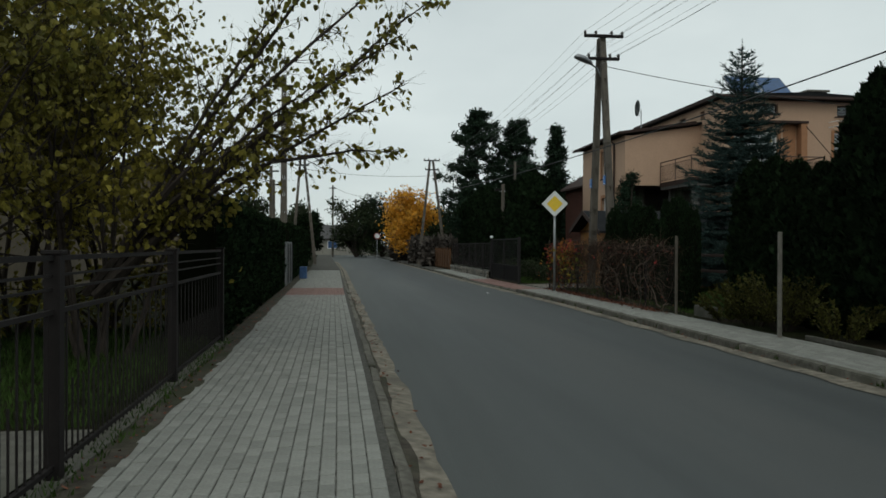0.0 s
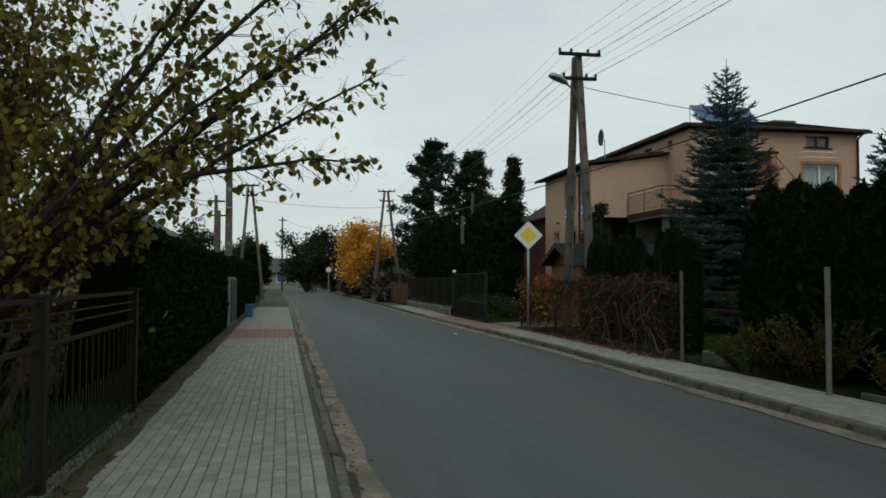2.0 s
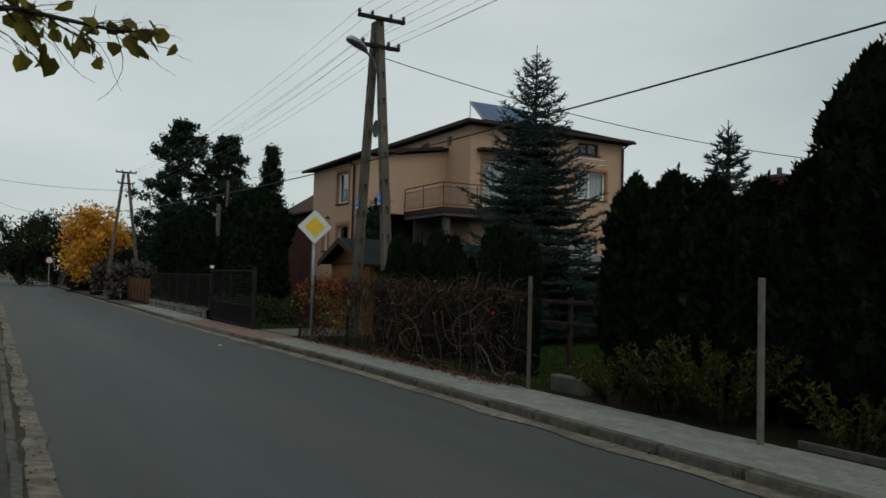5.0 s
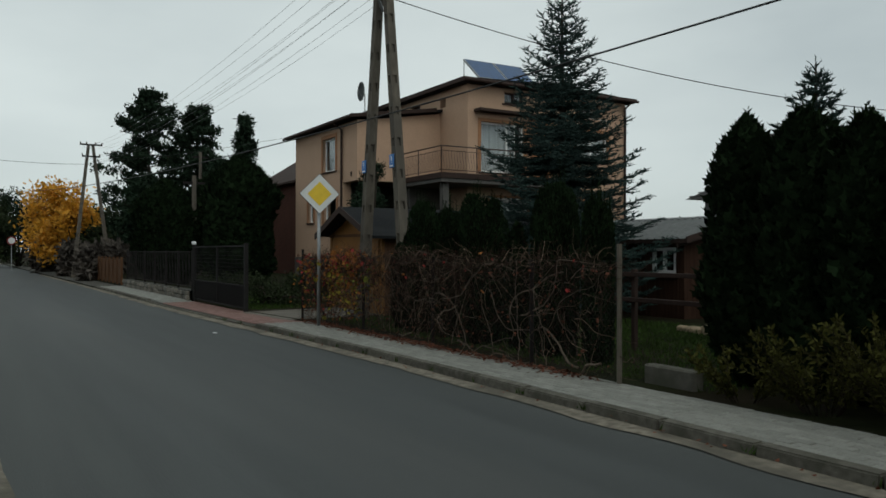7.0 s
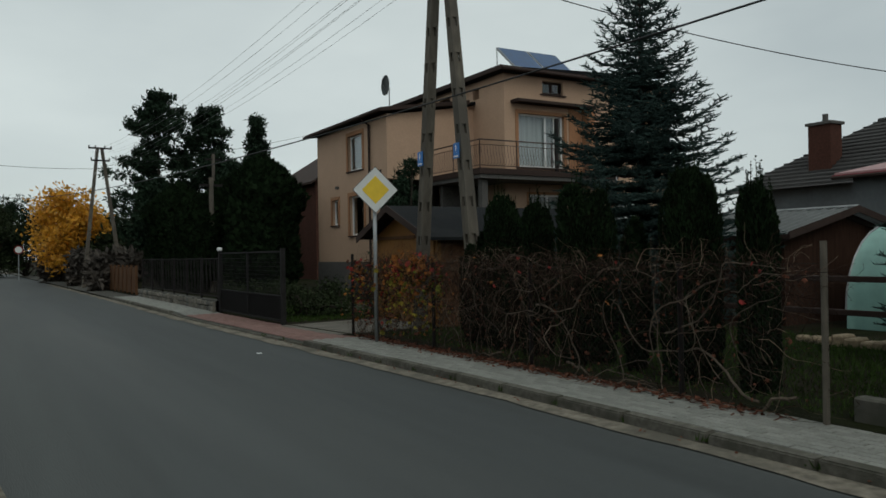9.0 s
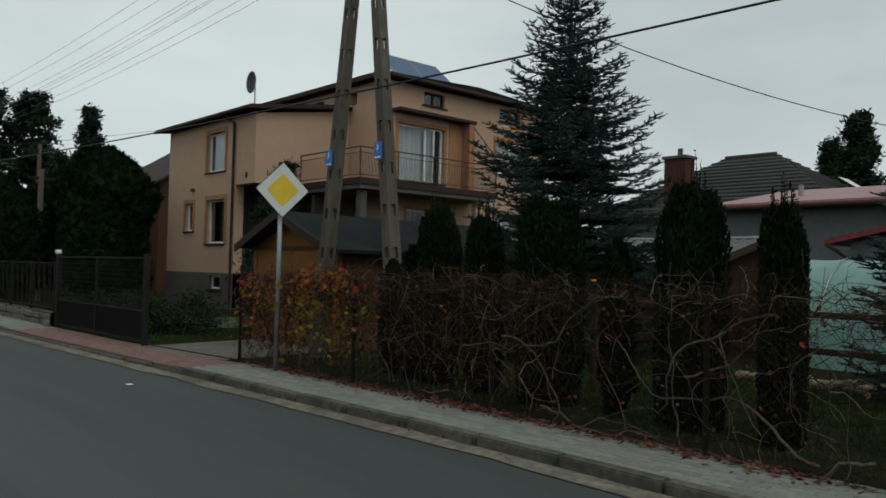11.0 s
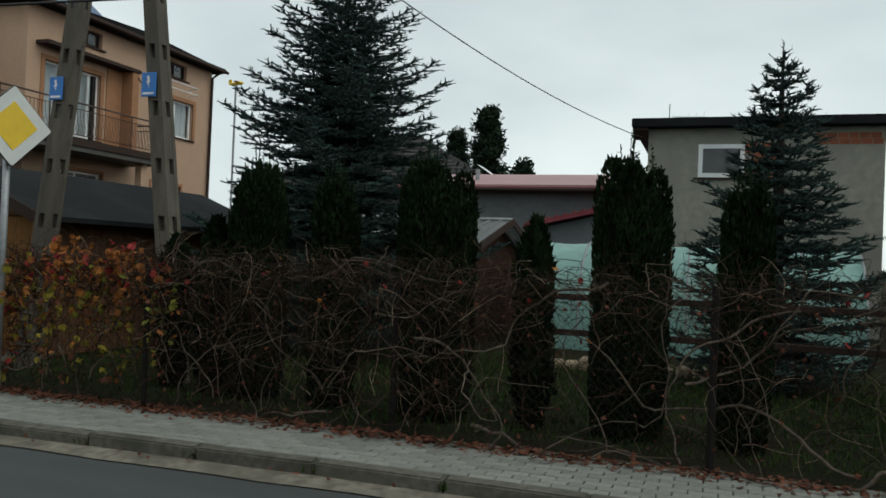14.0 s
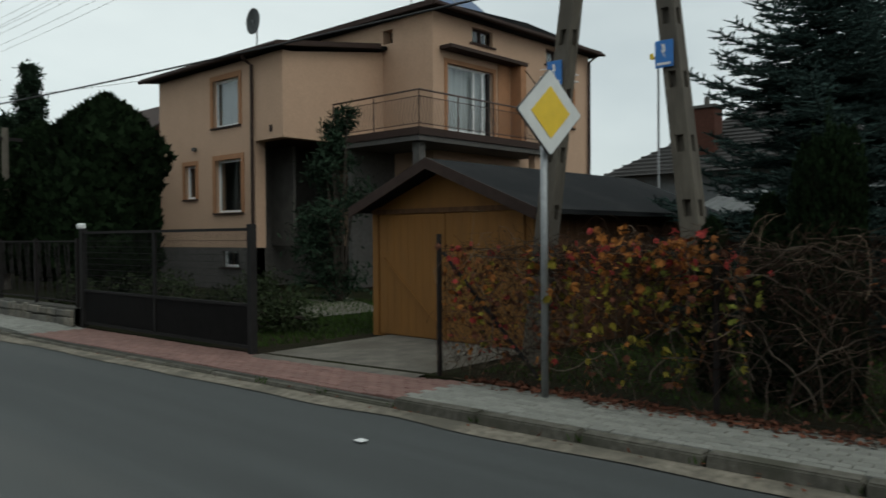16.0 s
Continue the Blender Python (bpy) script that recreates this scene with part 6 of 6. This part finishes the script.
# ---- creeper on the chain link fence, shrubs, litter and grass ----
def creeper():
    r = random.Random(55)
    t = thing("creeper", (fence_right(20) + 0.05, 20, 0.08), "leafless tangled creeper smothering the wire fence, last leaves red and yellow", "creeper")
    fx = lambda y: fence_right(y) + 0.05

    def vine(y, z, dy, dz, length, rad, wander, depth, soup, keep=True, fall=0.0):
        n = max(5, int(length / 0.09))
        cap = r.uniform(1.4, 1.66)
        p = Vector((fx(y) + r.uniform(-depth, depth), y, z))
        d = Vector((r.uniform(-0.1, 0.1), dy, dz)).normalized()
        pts = [p.copy()]
        for i in range(n):
            d = (d + Vector((r.gauss(0, 0.25), r.gauss(0, 1), r.gauss(0, 1))) * wander - UP * fall * (i / n)).normalized()
            off = pts[-1].x - fx(pts[-1].y)
            d.x -= 1.2 * off
            d.normalize()
            q = pts[-1] + d * (length / n)
            if keep:
                q.z = min(max(q.z, 0.1), cap + 0.16 * noise.noise((q.y * 1.1, 1, 1)))
                if q.y < 15.45:
                    q.y = 15.45 + r.random() * 0.1
                if q.y > 25.7:
                    q.y = 25.7
            pts.append(q)
        soup.rod(pts, [max(0.0018, rad * (1 - 0.7 * i / n)) for i in range(n + 1)], 5 if rad > 0.007 else 3)
        return pts
    for k in range(52):
        y = 15.9 + 9.2 * r.random() ** 0.7
        s = Soup()
        flat = r.random() < 0.4
        vine(y, r.uniform(0.1, 0.45) if not flat else r.uniform(0.6, 1.5), r.choice((-1, 1)) * (1.0 if flat else 0.5), 0.15 if flat else 1.0, r.uniform(1.0, 2.4), r.uniform(0.004, 0.009), 0.34, 0.14, s)
        s.part("vine", M["vine"], t, "pale grey brown vine")
    for y, z, dy, length, rad in ((16.0, 0.3, 1, 3.2, 0.024), (16.4, 0.2, 1, 2.6, 0.022), (19.3, 0.25, -1, 2.6, 0.022), (17.6, 0.75, -1, 2.0, 0.016), (19.8, 0.95, -1, 2.4, 0.018), (16.8, 1.35, 1, 2.4, 0.018),
                                  (21.0, 1.4, -1, 2.5, 0.018), (20.6, 0.25, 1, 1.6, 0.018), (18.2, 1.5, 1, 1.9, 0.02), (24.6, 0.22, -1, 1.8, 0.015)):
        s = Soup()
        vine(y, z, dy, 0.05, length, rad * 0.7, 0.26, 0.1, s)
        s.part("vine", M["vine"], t, "pale thick snaking vine")
    thin, pale = Soup(), Soup()
    for k in range(1750):
        u = r.random()
        y = 19.0 + 5.6 * u if r.random() < 0.74 else (15.8 + 3.6 * u if r.random() < 0.8 else 15.8 + 9.7 * u)
        top = r.random() < 0.4
        vine(y, r.uniform(1.1, 1.6) if top else r.uniform(0.1, 1.45), r.uniform(-1, 1), r.uniform(-0.9, 0.4) if top else r.uniform(-0.3, 1.2), r.uniform(0.3, 1.0), r.uniform(0.0022, 0.0045), 0.34, 0.24,
             pale if r.random() < 0.2 else thin, fall=0.14 if top else 0.0)
    for k in range(620):       # curled ends standing out over the top of the wire
        y = 15.9 + 9.3 * r.random()
        vine(y, r.uniform(1.36, 1.56), r.uniform(-1, 1), r.uniform(0.1, 1.0), r.uniform(0.15, 0.5), r.uniform(0.002, 0.0034), 0.42, 0.26, pale if r.random() < 0.25 else thin, keep=False, fall=0.45)
    for k in range(330):
        vine(r.uniform(24.2, 25.65), r.uniform(0.15, 1.5), r.uniform(-1, 1), r.uniform(-0.6, 1.0), r.uniform(0.3, 0.9), r.uniform(0.002, 0.004), 0.34, 0.2, pale if r.random() < 0.15 else thin)
    thin.part("twig_tangle", M["vine_thin"], t, "dry red brown twigs", kind="stuff")
    pale.part("twig_tangle", M["vine_pale"], t, "pale dry twigs", kind="stuff")

    soups = {"leaf_mix": Soup(), "leaf_lemon": Soup(), "leaf_red": Soup(), "leaf_dead": Soup()}

    def leaflets(key, p, size):
        """A creeper leaf of three to five leaflets spread like a fan."""
        d = (rdir(r) * 0.9 - UP * 0.5).normalized()
        sd = d.cross(rdir(r))
        if sd.length < 0.1:
            return
        sd.normalize()
        for k in ((-0.9, -0.45, 0.0, 0.45, 0.9) if size > 0.08 else (-0.6, 0.0, 0.6)):
            dd = (d * math.cos(k) + sd * math.sin(k)).normalized()
            soups[key].leaf(p, dd, dd.cross(d.cross(sd)).normalized(), size * (1.0 - 0.3 * abs(k)), size * 0.34, r.uniform(0.1, 0.35))
    for k in range(150):        # leafy shoots hang in curtains beside the road sign
        y = r.choice((r.gauss(23.9, 0.3), r.gauss(23.2, 0.3), r.gauss(22.7, 0.22), r.uniform(22.3, 25.5)))
        p = Vector((fx(y) + r.uniform(-0.28, 0.2), y, r.uniform(1.4, 1.78) - 0.1 * abs(y - 23.4)))
        for j in range(int(r.triangular(3, 22, 6))):
            p = p + Vector((r.gauss(0, 0.03), r.gauss(0, 0.045), -r.uniform(0.03, 0.1)))
            if p.z < 0.25 or r.random() < (0.1 if p.z > 1.35 else 0.42):
                continue
            high = p.z > 1.3 + r.gauss(0, 0.12)
            key = ("leaf_red" if r.random() < 0.28 else "leaf_mix") if high else r.choice(("leaf_lemon", "leaf_lemon", "leaf_dead", "leaf_mix"))
            leaflets(key, p, r.triangular(0.045, 0.11, 0.065))
    for k in range(46):
        y = r.uniform(16.0, 25.5)
        leaflets(r.choice(("leaf_red", "leaf_mix", "leaf_dead")), Vector((fx(y) + r.uniform(-0.2, 0.15), y, r.uniform(1.0, 1.62))), r.uniform(0.045, 0.08))
    for k in range(190):
        y = r.uniform(24.1, 25.7)
        leaflets(r.choice(("leaf_dead", "leaf_dead", "leaf_dead", "leaf_mix", "leaf_red")), Vector((fx(y) + r.uniform(-0.18, 0.18), y, r.uniform(0.35, 1.55))), r.uniform(0.05, 0.09))
    for k in range(420):
        y = r.uniform(15.9, 25.4)
        leaflets("leaf_dead", Vector((fx(y) + r.uniform(-0.2, 0.2), y, r.uniform(0.2, 1.5))), r.uniform(0.03, 0.06))
    for key, name, label in (("leaf_mix", "orange_leaves", "orange leaves"), ("leaf_lemon", "yellow_leaves", "yellow green leaves"), ("leaf_red", "red_leaves", "red leaves"), ("leaf_dead", "dry_leaves", "brown dry leaves")):
        soups[key].part(name, M[key], t, label, kind="stuff")


creeper()


def scatter(name, material, label, category, count, place, size, seed, blade=False):
    r = random.Random(seed)
    s = Soup()
    for _ in range(count):
        p = Vector(place(r))
        if blade:
            d = (UP + rdir(r) * 0.5).normalized()
            sd = d.cross(rdir(r))
            if sd.length < 0.1:
                continue
            sd.normalize()
            L = size * r.uniform(0.5, 1.4)
            s.add((p - sd * 0.01, p + sd * 0.01, p + d * L), ((0, 1, 2),))
        else:
            d = rdir(r, 0.25)
            sd = d.cross(UP + rdir(r) * 0.3)
            if sd.length < 0.1:
                continue
            s.leaf(p, d, sd.normalized(), size * r.uniform(0.5, 1.3), size * 0.6, 0.2)
    ob = new(name, s.mesh(name, M[material]))
    return tagged(ob, label, category, kind="stuff")


scatter("leaf_litter", "leaf_dead", "red brown fallen leaves along the fence foot", "leaves", 1500,
        lambda r: (lambda y: (fence_right(y) - abs(r.gauss(0, 0.13)) + 0.06, y, 0.105 + 0.03 * r.random()))(16.0 + 9.2 * r.random() ** 0.75), 0.07, 5)
scatter("leaf_litter", "leaf_dead", "scattered brown leaves and dirt by the kerbs", "leaves", 130, lambda r: (lambda y: (kerb_left(y) + r.uniform(0.08, 0.3), y, 0.05))(3 + 22 * r.random()), 0.05, 6)
scatter("leaf_litter", "leaf_dead", "scattered brown leaves and dirt by the kerbs", "leaves", 90, lambda r: (lambda y: (kerb_right(y) + r.uniform(-0.15, 0.0), y, 0.03))(5 + 26 * r.random()), 0.05, 7)
scatter("leaf_litter", "leaf_dead", "brown leaves on the dirt beside the near fence", "leaves", 350, lambda r: (lambda y: (kerb_left(y) - 1.86 + r.gauss(0, 0.09), y, 0.115))(2 + 24 * r.random()), 0.045, 8)
scatter("grass", "grass", "short dark green lawn grass behind the fence", "grass", 26000, lambda r: (r.uniform(7.5, 13.5), r.uniform(14.8, 25.6), 0.06), 0.08, 9, True)
scatter("grass", "grass", "short green lawn grass beside the driveway", "grass", 16000, lambda r: (r.uniform(6.9, 13.5), r.uniform(29.2, 36.0), 0.06), 0.1, 10, True)
scatter("grass", "grass", "rough grass behind the near fence", "grass", 16000, lambda r: (r.uniform(-7, -1.5), r.uniform(6.6, 14), 0.06), 0.12, 11, True)
scatter("weeds", "grass", "weeds along the near fence foot", "weeds", 1500, lambda r: (lambda y: (kerb_left(y) - 1.95 + r.gauss(0, 0.06), y, 0.1))(2 + 10 * r.random()), 0.06, 12, True)
scatter("weeds", "grass", "small weeds in the kerb joints", "weeds", 260, lambda r: (lambda k, s: (kerb_right(2.0 + 1.01 * k) + r.uniform(-0.03, 0.1), 2.0 + 1.01 * k + r.gauss(0, 0.05), 0.02))(r.randrange(5, 26), 0), 0.06, 13, True)


def spray_shrub(x, y, h, spread, count, seed, material, label):
    r = random.Random(seed)
    t = thing("shrub", (x, y, 0.08), label, "shrub")
    wood, s = Soup(), Soup()
    for k in range(count):
        a = r.uniform(0, 6.28)
        d = Vector((math.cos(a) * spread, math.sin(a) * spread, 1)).normalized()
        p = Vector((x + 0.12 * math.cos(a), y + 0.15 * math.sin(a), 0.05))
        pts = [p.copy()]
        for i in range(6):
            d = (d + rdir(r) * 0.12 - UP * 0.07).normalized()
            pts.append(pts[-1] + d * h / 5.5)
            for _ in range(10):
                o = (d + rdir(r)).normalized()
                q = o.cross(rdir(r))
                if i > 0 and q.length > 0.1:
                    s.leaf(pts[-2].lerp(pts[-1], r.random()), o, q.normalized(), r.uniform(0.04, 0.08), 0.026, 0.1)
        wood.rod(pts, [0.006 * (1 - 0.12 * i) for i in range(7)], 3)
    wood.part("stem_frame", M["twig"], t)
    s.part("foliage", M[material], t)


spray_shrub(7.65, 12.75, 1.0, 0.55, 70, 1, "shrub_green", "low arching shrub with dull yellow green leaves")
spray_shrub(7.6, 13.6, 0.85, 0.6, 45, 2, "shrub_green", "low arching shrub with dull yellow green leaves")
spray_shrub(7.6, 11.1, 0.65, 0.6, 30, 3, "shrub_green", "small arching shrub at the thuja foot")
spray_shrub(7.5, 14.4, 0.6, 0.7, 22, 4, "shrub_green", "small arching shrub at the thuja foot")


# far houses and the yard wall to the left
def plain_house(x0, x1, y0, y1, eave, ridge, wall, roof, label, axis="y", wins=()):
    h = thing("house", (0.5 * (x0 + x1), 0.5 * (y0 + y1), 0.06), label, "house")
    part("wall", bx(x0, x1, y0, y1, 0.0, eave), M[wall], h)
    if axis == "y":
        m = 0.5 * (x0 + x1)
        part("gable", prism(bmesh.new(), [(x0, eave + 0.002), (x1, eave + 0.002), (m, ridge - 0.1)], "y", y0, y1), M[wall], h)
        for a in (x0 - 0.5, x1 + 0.5):
            k = (ridge - eave) / (m - x0) * 0.5
            part("roof", prism(bmesh.new(), [(m, ridge), (a, eave - k), (a, eave - k + 0.15), (m, ridge + 0.15)], "y", y0 - 0.5, y1 + 0.5), M[roof], h)
    else:
        m = 0.5 * (y0 + y1)
        part("gable", prism(bmesh.new(), [(y0, eave + 0.002), (y1, eave + 0.002), (m, ridge - 0.1)], "x", x0, x1), M[wall], h)
        for a in (y0 - 0.5, y1 + 0.5):
            k = (ridge - eave) / (m - y0) * 0.5
            part("roof", prism(bmesh.new(), [(m, ridge), (a, eave - k), (a, eave - k + 0.15), (m, ridge + 0.15)], "x", x0 - 0.5, x1 + 0.5), M[roof], h)
    for face, at, a0, a1, c0, c1 in wins:
        w = part("window", bx(at - 0.05, at + 0.02, a0, a1, c0, c1) if face == "x" else bx(a0, a1, at - 0.05, at + 0.02, c0, c1), M["white"], h)
        part("pane", bx(at - 0.06, at - 0.052, a0 + 0.08, a1 - 0.08, c0 + 0.08, c1 - 0.08) if face == "x" else bx(a0 + 0.08, a1 - 0.08, at - 0.06, at - 0.052, c0 + 0.08, c1 - 0.08), M["solar"], w, "dark glass")
    return h


plain_house(19.6, 29, 60, 69, 6.6, 9.6, "brick_dark", "fascia", "red brick house behind dark conifers", "y", (("y", 60, 21, 22.2, 4.2, 5.4),))
hl = plain_house(-19, -8.5, 19, 29, 4.6, 7.2, "tan_wall", "roof_felt", "tan house with dark roof behind the trees", "x", (("y", 19, -12.5, -11, 1.4, 2.8), ("y", 19, -16, -14.5, 1.4, 2.8)))
part("chimney", bx(-13, -12.2, 23, 23.8, 5.8, 8.0), M["plinth"], hl)
plain_house(-14, -6.8, 44, 52, 4.0, 6.4, "tan_wall", "roof_tile", "far tan house beyond the hedge", "y", (("y", 44, -9, -8, 2, 3),))
plain_house(-5, 3.5, 122, 132, 2.6, 4.6, "grey_render", "roof_tile", "small white house at the street's end", "x", (("y", 122, -3, -1.5, 1, 2.2),))
plain_house(18, 30, -6, 6, 5.0, 7.6, "tan_wall", "roof_tile", "neighbouring house behind the tall hedge", "y")
plain_house(-22, -10, -14, -3, 5.0, 7.6, "tan_wall", "roof_tile", "neighbouring house by the start of the walk", "y")

solid("paper_scrap", bx(4.7, 4.78, 24.46, 24.55, 0.012, 0.022, 0.004), M["white"], "small white scrap of paper on the road", "litter")


# ---- paving blocks ----
def paver_data(w, l, h=0.06, b=0.006):
    a = [(sx * w / 2, sy * l / 2) for sx, sy in ((-1, -1), (1, -1), (1, 1), (-1, 1))]
    v = [(x, y, -h) for x, y in a] + [(x, y, -b) for x, y in a] + [(x * (1 - 2 * b / w), y * (1 - 2 * b / l), 0) for x, y in a]
    f = [(8, 9, 10, 11)] + [(k * 4 + i, k * 4 + (i + 1) % 4, k * 4 + 4 + (i + 1) % 4, k * 4 + 4 + i) for k in (0, 1) for i in range(4)]
    return v, f


def paving(parent, x_from, rows, y0, y1, near, red, top, seed, w=0.099, l=0.199):
    """Blocks in running bond along the street; the stretch 'near' as single blocks, the rest joined."""
    r = random.Random(seed)
    v, f = paver_data(w - 0.006, l - 0.009)
    singles = {}
    for key, m in (("grey", M["paver"]), ("red", M["paver_red"])):
        me = bpy.data.meshes.new("paver_" + key)
        me.from_pydata(v, [], f)
        me.materials.append(m)
        singles[key] = me
    joined = {"grey": ([], []), "red": ([], [])}
    count = 0
    for i in range(rows):
        y = y0 + (0.5 * l if i % 2 else 0.0)
        while y < y1:
            x = x_from(y) + (i + 0.5) * w
            z = top(y) + r.uniform(-0.003, 0.003) + 0.006 * noise.noise((x * 1.5, y * 0.8, seed))
            key = "red" if red[0] < y < red[1] else "grey"
            turn = r.gauss(0, 0.006)
            if near[0] < y < near[1] and count < 300:
                o = new("paver", singles[key])
                o.parent = parent
                o.location = (x, y, z)
                o.rotation_euler = (r.gauss(0, 0.006), r.gauss(0, 0.008), turn)
                count += 1
            else:
                V, F = joined[key]
                k = len(V)
                tx, ty = r.gauss(0, 0.008), r.gauss(0, 0.006)
                V.extend((x + a - turn * b, y + b + turn * a, z + c + a * tx + b * ty) for a, b, c in v)
                F.extend(tuple(q + k for q in g) for g in f)
            y += l
    for key, m in (("grey", M["paver"]), ("red", M["paver_red"])):
        if joined[key][0]:
            me = bpy.data.meshes.new("paving_" + key)
            me.from_pydata(joined[key][0], [], joined[key][1])
            me.materials.append(m)
            o = new("paving_rest", me)
            o.parent = parent
            tagged(o, "grey paving blocks" if key == "grey" else "red paving blocks", kind="stuff")


paving(pav_l, lambda y: kerb_left(y) - 1.755, 17, 2.0, 44.5, (4.9, 8.4), (22.6, 26.2), lambda y: 0.099, 61)
paving(pav_r, lambda y: kerb_right(y) + 0.155, 10, 6.0, 46.0, (17.0, 22.6), (25.3, 33.8), lambda y: 0.097 - 0.035 * (1 if 26 < y < 34 else max(0, 1 - min(abs(y - 26), abs(y - 34)))), 62)
